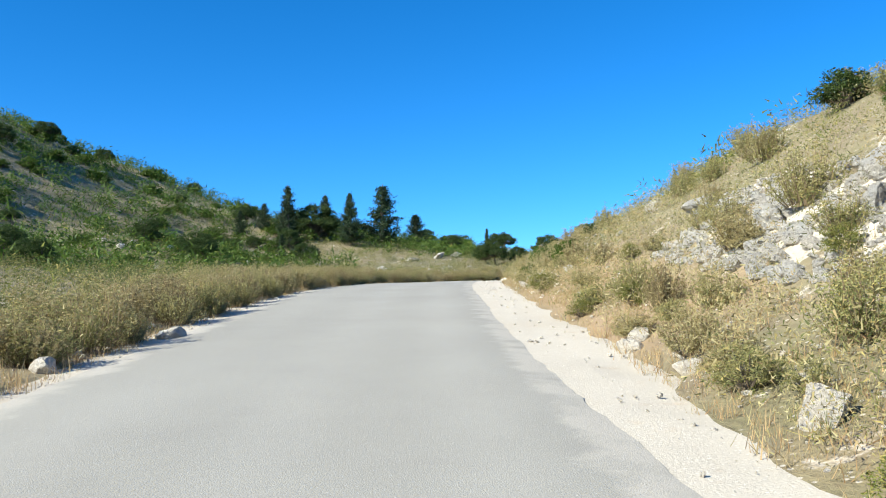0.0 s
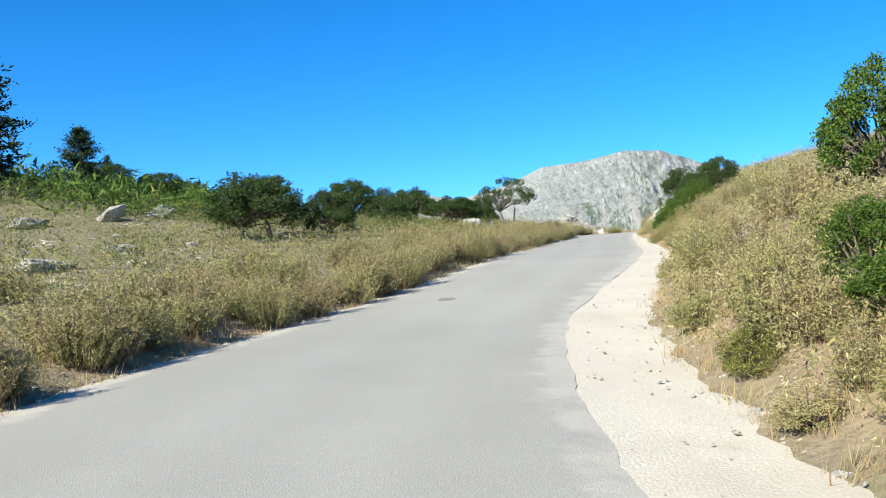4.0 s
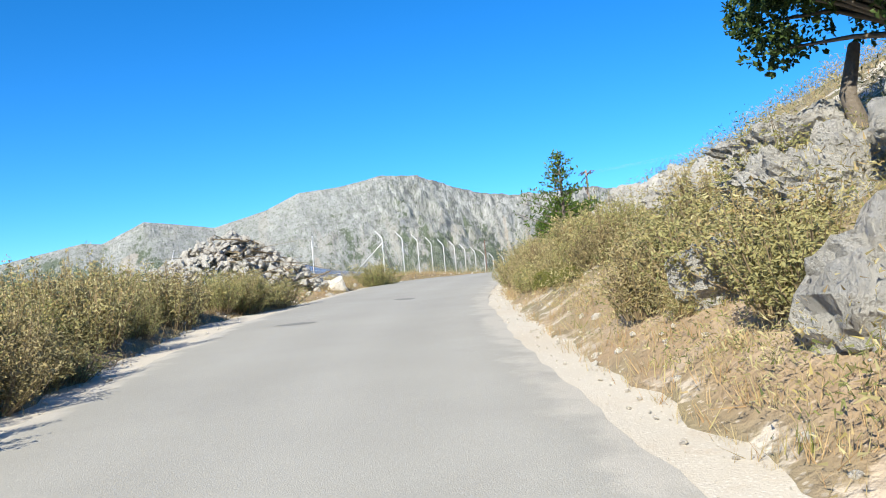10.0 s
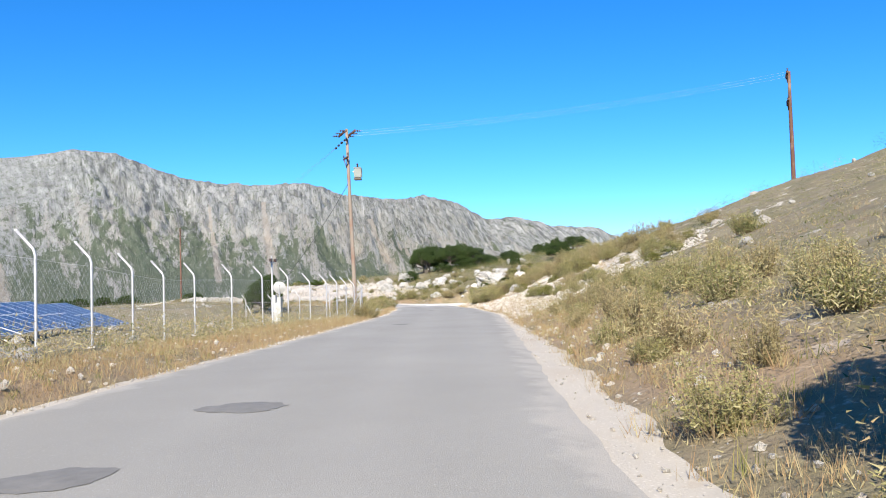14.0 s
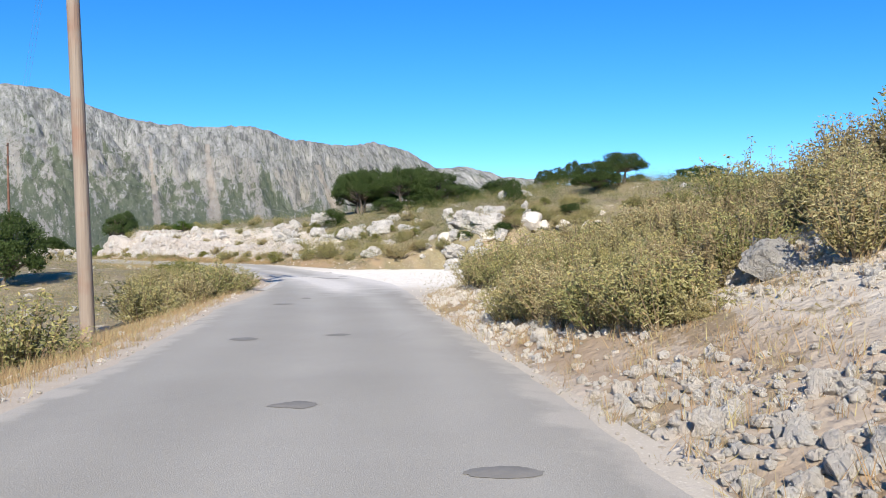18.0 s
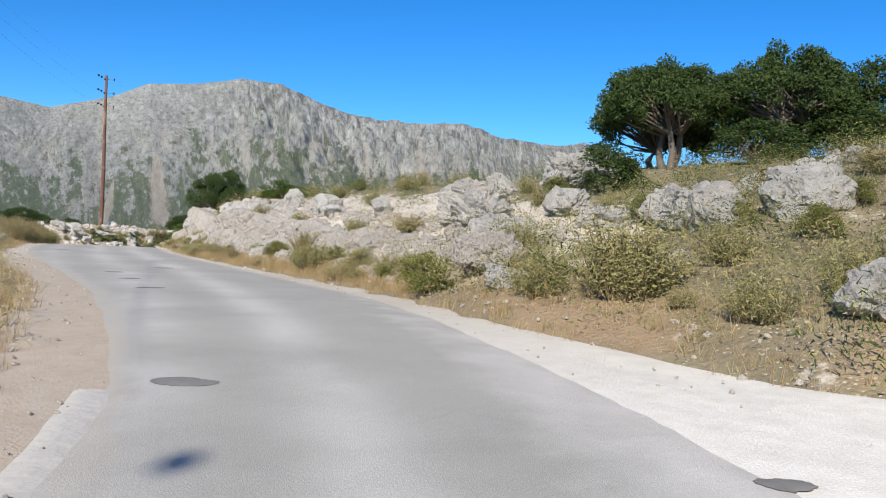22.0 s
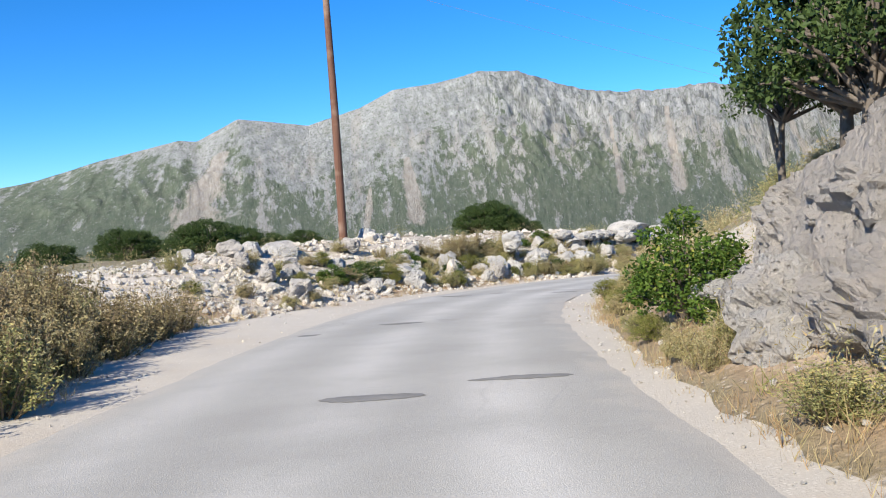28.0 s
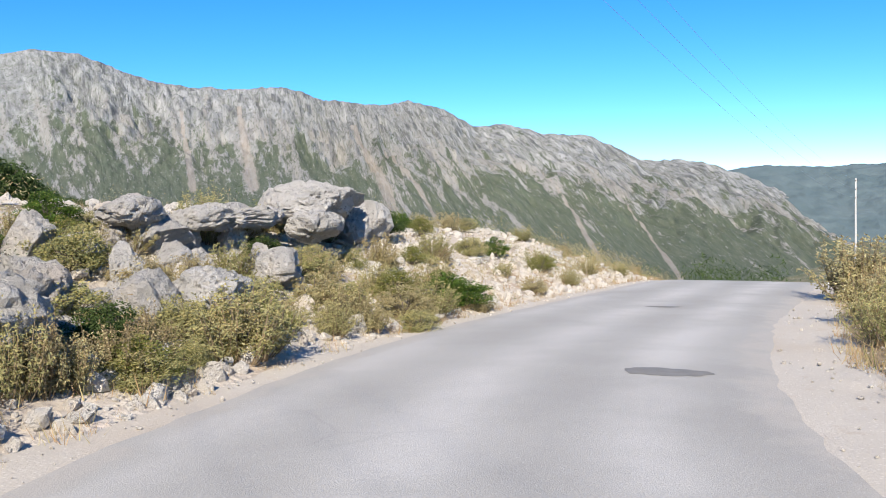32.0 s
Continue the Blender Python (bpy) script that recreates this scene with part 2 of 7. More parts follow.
def make_mountain():
    """Bare grey limestone: smooth banded shoulders, split cliffs by the crest, scree fans and scrub below."""
    m = mat("limestone_mountainside", 1.0)
    k = Net(m)

    def run(along_slope, rise, detail=6, rough_by=0.65, distort=0.6):
        """Noise in the slope's own lines: metres across the fall line, and share of the climb."""
        v = k.t.nodes.new("ShaderNodeCombineXYZ")
        k.put(v.inputs[0], k.math("MULTIPLY", k.attr("strip"), along_slope))
        k.put(v.inputs[1], k.math("MULTIPLY", k.attr("rise"), rise))
        return k.noise(1.0, detail, rough_by, co=v.outputs[0], distort=distort)

    v0 = k.t.nodes.new("ShaderNodeCombineXYZ")
    k.put(v0.inputs[0], k.attr("strip"))
    k.put(v0.inputs[1], k.math("MULTIPLY", k.attr("rise"), 560.0))
    flat = v0.outputs[0]
    cliff = k.attr("cliff")
    c = k.mix(k.ramp(k.noise(0.0035, 6, 0.65, flat), 0.35, 0.65), (0.29, 0.30, 0.28), (0.375, 0.38, 0.36))
    fine = k.noise(0.035, 9, 0.8, flat)
    c = k.mix(k.ramp(fine, 0.5, 0.64, 0, 0.75), c, (0.505, 0.505, 0.485))
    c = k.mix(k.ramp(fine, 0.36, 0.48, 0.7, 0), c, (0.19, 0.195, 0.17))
    bands = run(0.0022, 30.0, 5, 0.6, 0.3)
    c = k.mix(k.ramp(bands, 0.55, 0.66, 0, 0.3), c, (0.22, 0.235, 0.175))
    patch = k.noise(0.013, 8, 0.75, flat)
    c = k.mix(k.ramp(patch, 0.52, 0.62, 0, 0.45), c, (0.24, 0.25, 0.19))
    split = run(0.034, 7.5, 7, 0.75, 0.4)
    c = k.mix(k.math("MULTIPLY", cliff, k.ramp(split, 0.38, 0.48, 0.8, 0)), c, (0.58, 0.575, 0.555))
    # shade of the cliff clefts, put into the colour as dark streaks
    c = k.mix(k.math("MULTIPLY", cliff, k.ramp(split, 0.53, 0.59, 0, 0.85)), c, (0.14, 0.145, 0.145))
    streak = run(0.009, 1.8, 8, 0.75, 0.4)
    scree = k.math("ADD", k.attr("scree"), k.ramp(streak, 0.3, 0.7, -0.75, 0.75))
    c = k.mix(k.ramp(scree, 0.42, 0.64, 0, 0.55), c, (0.42, 0.39, 0.34))
    green = k.math("ADD", k.attr("scrub"), k.math("ADD", k.ramp(k.noise(0.02, 8, 0.8, flat), 0.3, 0.7, -0.85, 0.85), k.ramp(run(0.009, 2.2, 6, 0.65, 0.3), 0.3, 0.7, 0.6, -0.6)))
    c = k.mix(k.ramp(green, 0.42, 0.58, 0, 0.9), c, k.mix(k.ramp(fine, 0.4, 0.62), (0.085, 0.115, 0.065), (0.15, 0.175, 0.11)))
    dots = k.noise(0.085, 4, 0.7, flat)
    c = k.mix(k.ramp(dots, 0.55, 0.6, 0, 0.65), c, (0.125, 0.145, 0.095))
    c = k.mix(k.ramp(dots, 0.40, 0.34, 0, 0.45), c, (0.53, 0.515, 0.48))
    fan = k.math("ADD", k.attr("fan"), k.ramp(k.noise(0.014, 9, 0.8, flat), 0.3, 0.7, -0.55, 0.55))
    c = k.mix(k.ramp(fan, 0.4, 0.68, 0, 0.8), c, k.mix(k.ramp(fine, 0.4, 0.6), (0.40, 0.345, 0.285), (0.48, 0.44, 0.38)))
    k.colour(c)
    k.bump(k.math("ADD", k.noise(0.02, 9, 0.8, flat), k.math("ADD", k.math("MULTIPLY", fine, 0.7), k.math("MULTIPLY", k.math("MULTIPLY", split, cliff), -1.6))), 17)
    return m


def plain(name, a, b, rough=0.6, metal=0.0, scale=8.0, bump=0.0):
    m = mat(name, rough)
    k = Net(m)
    k.bsdf.inputs["Metallic"].default_value = metal
    k.colour(k.mix(k.noise(scale, 5), a, b))
    if bump:
        k.bump(k.noise(scale * 2, 5), bump)
    return m


def make_wood(name, dark, light, stain):
    m = mat(name, 0.85)
    k = Net(m)
    co = k.stretch(14, 14, 0.6)
    c = k.mix(k.noise(1.0, 6, co=co), dark, light)
    c = k.mix(k.ramp(k.noise(0.8, 3), 0.52, 0.66, 0, 0.5), c, stain)
    k.colour(c)
    k.bump(k.noise(2.0, 6, co=co), 0.02)
    return m


ASPHALT, GRAVEL, SOIL, MOUNTAIN = make_asphalt(), make_gravel(), make_soil(), make_mountain()
WOOD = make_wood("weathered_pole_wood", (0.075, 0.036, 0.025), (0.19, 0.10, 0.068), (0.32, 0.235, 0.175))
GREYWOOD = make_wood("bleached_pole_wood", (0.17, 0.13, 0.10), (0.35, 0.295, 0.24), (0.24, 0.11, 0.07))
LIMESTONE = make_rock("grey_limestone", (0.42, 0.41, 0.385), (0.70, 0.68, 0.64), (0.54, 0.47, 0.39), 0.7)
RUBBLE = make_rock("broken_pale_limestone", (0.70, 0.655, 0.58), (0.88, 0.85, 0.78), (0.70, 0.58, 0.45), 0.2)
PINKROCK = make_rock("pinkish_limestone", (0.40, 0.37, 0.33), (0.63, 0.59, 0.54), (0.53, 0.44, 0.365), 0.6)
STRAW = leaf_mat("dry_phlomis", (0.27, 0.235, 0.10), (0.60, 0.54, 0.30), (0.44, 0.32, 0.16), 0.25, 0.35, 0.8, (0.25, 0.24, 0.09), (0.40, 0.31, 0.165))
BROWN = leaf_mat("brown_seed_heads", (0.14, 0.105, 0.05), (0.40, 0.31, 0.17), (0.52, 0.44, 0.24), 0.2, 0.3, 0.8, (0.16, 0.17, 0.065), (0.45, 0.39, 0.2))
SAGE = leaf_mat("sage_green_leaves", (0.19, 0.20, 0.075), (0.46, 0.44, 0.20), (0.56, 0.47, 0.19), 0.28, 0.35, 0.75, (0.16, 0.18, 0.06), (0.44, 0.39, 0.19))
OLIVE = leaf_mat("olive_scrub_leaves", (0.085, 0.105, 0.035), (0.26, 0.265, 0.10), (0.44, 0.36, 0.14), 0.22, 0.3, 0.75)
GREEN = leaf_mat("bright_green_leaves", (0.035, 0.075, 0.012), (0.125, 0.20, 0.03), (0.3, 0.3, 0.06), 0.06, 0.3)
OAK = leaf_mat("dark_evergreen_leaves", (0.026, 0.052, 0.014), (0.09, 0.135, 0.036), None, 0, 0.28)
CYPRESS = leaf_mat("cypress_needles", (0.016, 0.036, 0.016), (0.055, 0.09, 0.04), None, 0, 0.15)
HAY = leaf_mat("golden_dry_grass", (0.33, 0.26, 0.135), (0.52, 0.43, 0.25), (0.42, 0.27, 0.145), 0.25, 0.35, 0.8)
RUSTY = leaf_mat("rusty_dry_grass", (0.33, 0.21, 0.105), (0.55, 0.40, 0.22), (0.5, 0.44, 0.22), 0.3, 0.35, 0.8)
FRESH = leaf_mat("olive_grass", (0.11, 0.14, 0.03), (0.26, 0.27, 0.075), (0.4, 0.34, 0.12), 0.25, 0.35, 0.8)
AGAVE = plain("agave_leaf", (0.16, 0.20, 0.12), (0.30, 0.34, 0.22), 0.55, 0, 9)
BARK = plain("grey_bark", (0.08, 0.065, 0.05), (0.2, 0.17, 0.14), 0.9, 0, 12, 0.02)
TWIG = plain("dry_twigs", (0.12, 0.09, 0.055), (0.26, 0.2, 0.12), 0.9, 0, 20)
STEEL = plain("galvanised_steel", (0.5, 0.5, 0.5), (0.66, 0.66, 0.65), 0.5, 0.6, 6)
PORCELAIN = plain("dark_insulator", (0.05, 0.03, 0.025), (0.09, 0.06, 0.05), 0.3)
CABLE = plain("black_cable", (0.02, 0.02, 0.02), (0.04, 0.04, 0.04), 0.6)
LINE = plain("aluminium_wire", (0.35, 0.36, 0.38), (0.5, 0.5, 0.52), 0.5, 0.5)
GREYPAINT = plain("pale_grey_paint", (0.38, 0.38, 0.36), (0.5, 0.5, 0.47), 0.5, 0, 5)
TANK = plain("grey_green_enamel", (0.2, 0.22, 0.2), (0.28, 0.3, 0.27), 0.5, 0, 5)
TAR = plain("dark_tar_patch", (0.15, 0.145, 0.135), (0.26, 0.25, 0.23), 0.85, 0, 7, 0.006)
CONCRETE = plain("worn_concrete", (0.42, 0.40, 0.36), (0.58, 0.55, 0.5), 0.9, 0, 5, 0.01)
# forest green of the far ridge, with the blue of distance haze mixed in
HAZED_FOREST = plain("hazed_far_forest", (0.06, 0.10, 0.11), (0.15, 0.19, 0.19), 1.0, 0, 0.006, 12)

# ---- building tools ----
def from_arrays(name, verts, faces, material, smooth=False):
    me = bpy.data.meshes.new(name)
    verts, faces = np.asarray(verts, "f4"), np.asarray(faces, "i4")
    n, k = faces.shape
    me.vertices.add(len(verts))
    me.vertices.foreach_set("co", verts.ravel())
    me.loops.add(n * k)
    me.loops.foreach_set("vertex_index", faces.ravel())
    me.polygons.add(n)
    me.polygons.foreach_set("loop_start", np.arange(n, dtype="i4") * k)
    me.polygons.foreach_set("use_smooth", np.full(n, smooth))
    me.update(calc_edges=True)
    me.materials.append(material)
    return me


def point_value(me, name, values):
    me.attributes.new(name, "FLOAT", "POINT").data.foreach_set("value", np.asarray(values, "f4").ravel())


def grid_faces(nu, nv):
    i = np.arange(nu - 1)[:, None] * nv + np.arange(nv - 1)[None, :]
    return np.stack([i, i + nv, i + nv + 1, i + 1], -1).reshape(-1, 4)


def part(name, bm, material, parent, label=""):
    """A bmesh (or a ready mesh) as one mesh object under a thing."""
    if isinstance(bm, bmesh.types.BMesh):
        me = bpy.data.meshes.new(name)
        bm.to_mesh(me)
        bm.free()
        me.materials.append(material)
    else:
        me = bm
    ob = new(name, me)
    ob.parent = parent
    return tagged(ob, label)


def lattice(x, y, seed):
    h = (x * 374761393 + y * 668265263 + seed * 974711) & 0x7FFFFFFF
    h = ((h ^ (h >> 13)) * 1274126177) & 0x7FFFFFFF
    return ((h ^ (h >> 16)) & 0xFFFF) / 65535.0


def rough(x, y, scale, octaves=4, seed=1):
    """Value noise, -1 to 1."""
    total, amp, norm = 0.0, 1.0, 0.0
    for o in range(octaves):
        u, v = np.asarray(x) * scale + 37.1 * o, np.asarray(y) * scale - 11.7 * o
        i, j = np.floor(u).astype("i8"), np.floor(v).astype("i8")
        fu, fv = u - i, v - j
        fu, fv = fu * fu * (3 - 2 * fu), fv * fv * (3 - 2 * fv)
        a = lattice(i, j, seed + o) * (1 - fu) + lattice(i + 1, j, seed + o) * fu
        b = lattice(i, j + 1, seed + o) * (1 - fu) + lattice(i + 1, j + 1, seed + o) * fu
        total, norm = total + amp * (2 * (a * (1 - fv) + b * fv) - 1), norm + amp
        amp, scale = amp * 0.5, scale * 2
    return total / norm


def ease(v, lo, hi):
    u = np.clip((v - lo) / (hi - lo), 0, 1)
    return u * u * (3 - 2 * u)


# ---- the road's line: station (metres along) and offset (right positive) ----
drive = np.array([row[1:4] for row in PATH])
drive[:, 2] -= EYE
step = drive[-1] - drive[-2]
turn_now, tail, at = math.atan2(step[1], step[0]), [], drive[-1].copy()
for k in range(16):
    turn_now -= radians(7.0 if k < 4 else 0.5)
    at = at + np.array([math.cos(turn_now) * 3.5, math.sin(turn_now) * 3.5, -0.05 * 3.5 if k < 8 else -0.22 * 3.5])
    tail.append(at)
lead = [drive[0] - (drive[1] - drive[0]) * k for k in (5, 4, 3, 2, 1)]
knots = np.array(lead + list(drive) + tail)
ks = np.r_[0, np.cumsum(np.hypot(np.diff(knots[:, 0]), np.diff(knots[:, 1])))]
ks -= ks[5]
STATION = np.arange(ks[0], ks[-1], 0.75)
axis = np.stack([np.interp(STATION, ks, knots[:, i]) for i in range(3)], 1)
for _ in range(3):
    axis[2:-2] = (axis[:-4] + axis[1:-3] + axis[2:-2] + axis[3:-1] + axis[4:]) / 5
along = np.gradient(axis[:, :2], axis=0)
along /= np.hypot(along[:, 0], along[:, 1])[:, None]
right_way = np.stack([along[:, 1], -along[:, 0]], 1)


def locate(x, y):
    """Station, offset and road height for each place."""
    x, y = np.ravel(x), np.ravel(y)
    s, d, z = np.empty(len(x)), np.empty(len(x)), np.empty(len(x))
    for a in range(0, len(x), 20000):
        px, py = x[a:a + 20000], y[a:a + 20000]
        i = np.argmin((px[:, None] - axis[None, :, 0]) ** 2 + (py[:, None] - axis[None, :, 1]) ** 2, 1)
        rx, ry = px - axis[i, 0], py - axis[i, 1]
        f = rx * along[i, 0] + ry * along[i, 1]
        s[a:a + 20000] = STATION[i] + np.clip(f, -0.5, 0.5)
        side = rx * right_way[i, 0] + ry * right_way[i, 1]
        d[a:a + 20000] = np.where(side < 0, -1, 1) * np.hypot(rx, ry) * np.where(np.abs(f) < 1, np.abs(side) / np.maximum(np.hypot(rx, ry), 1e-6), 1)
        z[a:a + 20000] = np.interp(s[a:a + 20000], STATION, axis[:, 2])
    return s, d, z


def spot(s, d):
    """Place on the plan from station and offset."""
    i = np.interp(s, STATION, np.arange(len(STATION)))
    j = np.arange(len(STATION))
    return (np.interp(i, j, axis[:, 0]) + d * np.interp(i, j, right_way[:, 0]),
            np.interp(i, j, axis[:, 1]) + d * np.interp(i, j, right_way[:, 1]))


# edges of the asphalt and of the gravel verge
EDGE_R = ([-20, 8, 18, 35, 57, 62, 66, 72, 80, 94, 104, 117, 138, 158, 165, 172, 190, 203, 208, 216, 225, 236, 247, 258, 264, 272, 281, 290, 301, 310, 320, 328, 332, 338, 350, 380],
          [1.5, 1.54, 1.62, 1.54, 0.92, 0.62, 0.4, 0.6, 0.95, 1.2, 1.34, 1.5, 1.15, 1.2, 1.15, 1.2, 1.6, 1.66, 1.66, 1.55, 1.58, 2.3, 2.8, 2.75, 2.56, 2.36, 1.95, 1.8, 1.8, 1.7, 1.7, 1.75, 1.75, 1.7, 1.9, 2.2])
EDGE_L = ([-20, 8, 18, 36, 60, 95, 106, 112, 118, 126, 140, 150, 159, 166, 176, 190, 208, 225, 236, 245, 254, 263, 272, 281, 288, 296, 303, 312, 319, 328, 336, 350, 380],
          [3.4, 3.42, 3.35, 3.85, 4.3, 3.4, 3.5, 3.25, 3.1, 3.4, 4.1, 4.3, 4.3, 4.5, 3.9, 3.1, 3.05, 3.0, 1.95, 1.1, 1.3, 1.95, 2.6, 3.2, 3.5, 3.3, 3.15, 3.1, 3.1, 2.85, 2.8, 2.6, 2.2])
VERGE_R = ([-20, 3, 6, 9, 13, 35, 59, 66, 72, 85, 94, 102, 110, 117, 138, 156, 166, 190, 201, 207, 222, 226, 230, 232, 234, 240, 246, 250, 254, 258, 262, 270, 280, 301, 320, 330, 345, 380],
           [2.3, 2.3, 2.42, 2.7, 2.82, 2.9, 2.08, 1.7, 1.8, 2.0, 2.1, 2.45, 2.22, 2.12, 1.7, 1.52, 1.72, 1.95, 2.0, 1.9, 1.75, 1.8, 2.6, 4.6, 8.0, 13.0, 17.0, 15.0, 5.0, 3.6, 3.4, 3.1, 2.45, 2.25, 2.6, 2.7, 2.6, 3.0])
VERGE_L = ([-20, 8, 36, 60, 95, 106, 118, 126, 134, 139, 145, 159, 167, 176, 190, 208, 225, 240, 250, 263, 275, 290, 303, 310, 316, 324, 330, 380],
           [3.7, 3.7, 4.0, 4.5, 3.6, 3.7, 3.3, 3.6, 4.6, 5.2, 4.5, 4.6, 4.8, 4.1, 3.4, 3.4, 3.4, 2.4, 2.1, 2.9, 3.9, 4.2, 4.1, 6.4, 5.0, 3.7, 3.25, 3.0])

# height above the road, by station and offset
RS = [-20, 20, 41, 65, 95, 117, 128, 142, 165, 193, 207, 220, 232, 243, 254, 263, 271, 280, 290, 305, 318, 332, 380]
R04 = [0.6, 0.6, 0.7, 1.3, 1.5, 1.1, 1.3, 1.3, 0.7, 0.7, 0.7, 0.8, 0.3, 0.0, 0.1, 0.2, 0.35, 0.4, 0.35, 0.7, 0.7, 0.2, 0.1]
R06 = [2.2, 2.0, 1.3, 1.9, 2.3, 2.5, 2.6, 2.4, 1.2, 1.5, 1.5, 1.6, 0.7, 0.0, 0.5, 0.9, 1.5, 2.0, 2.5, 2.6, 1.5, 0.6, 0.5]
R09 = [4.5, 4.0, 2.4, 2.8, 3.3, 3.9, 4.3, 4.0, 2.3, 2.6, 2.7, 2.6, 1.3, 0.1, 1.3, 1.9, 2.5, 2.7, 2.9, 2.8, 1.8, 0.9, 0.7]
R14 = [6.5, 6.0, 3.8, 4.0, 4.6, 5.0, 5.8, 5.6, 3.8, 4.4, 4.8, 4.5, 2.4, 1.2, 2.9, 3.3, 3.5, 3.4, 3.2, 3.2, 2.0, 1.0, 0.3]
R25 = [9.0, 8.0, 6.0, 5.6, 5.7, 6.4, 7.4, 7.4, 6.2, 7.4, 8.2, 7.9, 4.4, 4.2, 5.0, 5.0, 4.9, 4.2, 3.6, 3.4, 2.0, 0.5, -2.0]
R45 = [11, 10, 7.5, 6.8, 6.6, 7.2, 8.5, 8.5, 7.5, 8.0, 8.0, 7.0, 5.5, 5.0, 5.4, 5.3, 5.0, 4.0, 3.4, 3.0, 1.5, -2.0, -8.0]
LS = [-20, 20, 43, 85, 118, 138, 150, 162, 200, 226, 250, 270, 297, 312, 325, 338, 380]
L05 = [0.0, 0.1, 0.2, 0.2, 0.45, 0.2, 0.1, 0.3, -0.15, -0.5, -0.2, 0.1, 0.2, 0.0, 0.35, 0.6, 0.3]
L07 = [-0.2, 0.0, 0.3, 0.6, 0.95, 0.5, 0.4, 0.3, -0.3, -0.95, -0.4, 0.3, 0.7, 0.3, 1.0, 1.5, 0.6]
L10 = [-0.4, -0.1, 0.4, 1.1, 1.4, 0.8, 0.6, 0.2, -0.4, -1.1, -0.6, 0.4, 0.9, 0.8, 1.9, 1.9, 0.9]
L16 = [0.0, 0.3, 0.7, 1.7, 1.7, 0.9, 0.7, 0.0, -0.5, -1.1, -0.9, 0.2, 0.4, 0.8, 1.8, 1.9, 0.9]
L25 = [2.0, 1.5, 1.6, 3.0, 3.0, 1.5, 0.8, -0.2, -0.6, -1.5, -2.0, -0.5, -0.4, 0.4, 1.4, 1.5, 0.5]
L45 = [6.0, 5.0, 4.5, 5.0, 4.5, 2.5, 0.9, -0.6, -1.5, -3.0, -4.0, -3.0, -2.5, -1.0, 0.0, 0.0, -1.0]
LOCAL = Vector((80, 160))


def flank(s, d, stations, offsets, columns, first):
    """Height at offset d from columns of heights at fixed offsets."""
    hs = np.stack([np.zeros(len(s))] + [np.interp(s, stations, c) for c in columns])
    ds = np.stack([first] + [np.maximum(o, first + 0.4 + 0.4 * n) for n, o in enumerate(offsets)])
    out = np.where(d >= ds[-1], hs[-1], 0.0)
    for i in range(len(offsets)):
        u = np.clip((d - ds[i]) / (ds[i + 1] - ds[i]), 0, 1)
        inside = (d >= ds[i]) & (d < ds[i + 1])
        out = np.where(inside, hs[i] * (1 - u) + hs[i + 1] * u, out)
    return out


def ground_height(x, y):
    """Height of the land, its station and offset, and how stony it is."""
    x, y = np.asarray(x, float), np.asarray(y, float)
    shape = x.shape
    x, y = x.ravel(), y.ravel()
    s, d, zr = locate(x, y)
    vr, vl = np.interp(s, *VERGE_R), np.interp(s, *VERGE_L)
    hr = flank(s, d, RS, (4, 6, 9, 14, 25, 45), (R04, R06, R09, R14, R25, R45), vr)
    hl = flank(s, -d, LS, (5, 7, 10, 16, 25, 45), (L05, L07, L10, L16, L25, L45), vl)
    h = np.where(d > 0, hr, hl)
    out = np.maximum(np.where(d > 0, d - vr, -d - vl), 0)
    lumps = ease(out, 0.4, 3.4)
    h = h + lumps * (0.22 * rough(x, y, 0.3, 4, 3) + 0.10 * rough(x, y, 1.1, 3, 5)) + ease(out, 6, 30) * 0.9 * rough(x, y, 0.06, 3, 9)
    z = zr + h - 0.13 * (1 - ease(np.where(d > 0, d - vr, -d - vl), -0.85, 0.35))
    # the wooded hill beyond the first stretch, and the land sinking to the valley
    z = z + 34 * np.exp(-(((x + 88) * 0.9 + (y - 118) * 0.35) / 42) ** 2 - (((y - 118) * 0.9 - (x + 88) * 0.35) / 62) ** 2) * ease(out, 14, 60)
    z = z + 6 * np.exp(-((x - 75) / 40) ** 2 - ((y - 85) / 45) ** 2) * ease(out, 12, 45) * (d > 0)
    bluff = ease(x, 165, 210)
    far = ease(np.abs(d), 55 - 30 * bluff, 190 - 60 * bluff)
    east = ease(x - 0.25 * (y - 270), 190, 620)
    low = -6 - 14 * ease(np.abs(d), 150, 900) - 150 * east + 4 * rough(x, y, 0.008, 3, 11)
    back = ease(-(y - 60) - 0.3 * x, 0, 300)
    low = low + 40 * back
    z = z * (1 - far) + low * far
    return z.reshape(shape), s.reshape(shape), d.reshape(shape), out.reshape(shape)


def grown(lo, hi, spacing, reach):
    core = list(np.arange(lo, hi + 0.01, spacing))
    up, g = [], spacing
    while sum(up) < reach:
        g *= 1.22
        up.append(g)
    up = np.cumsum(up)
    return np.array(list(lo - up[::-1]) + core + list(hi + up))


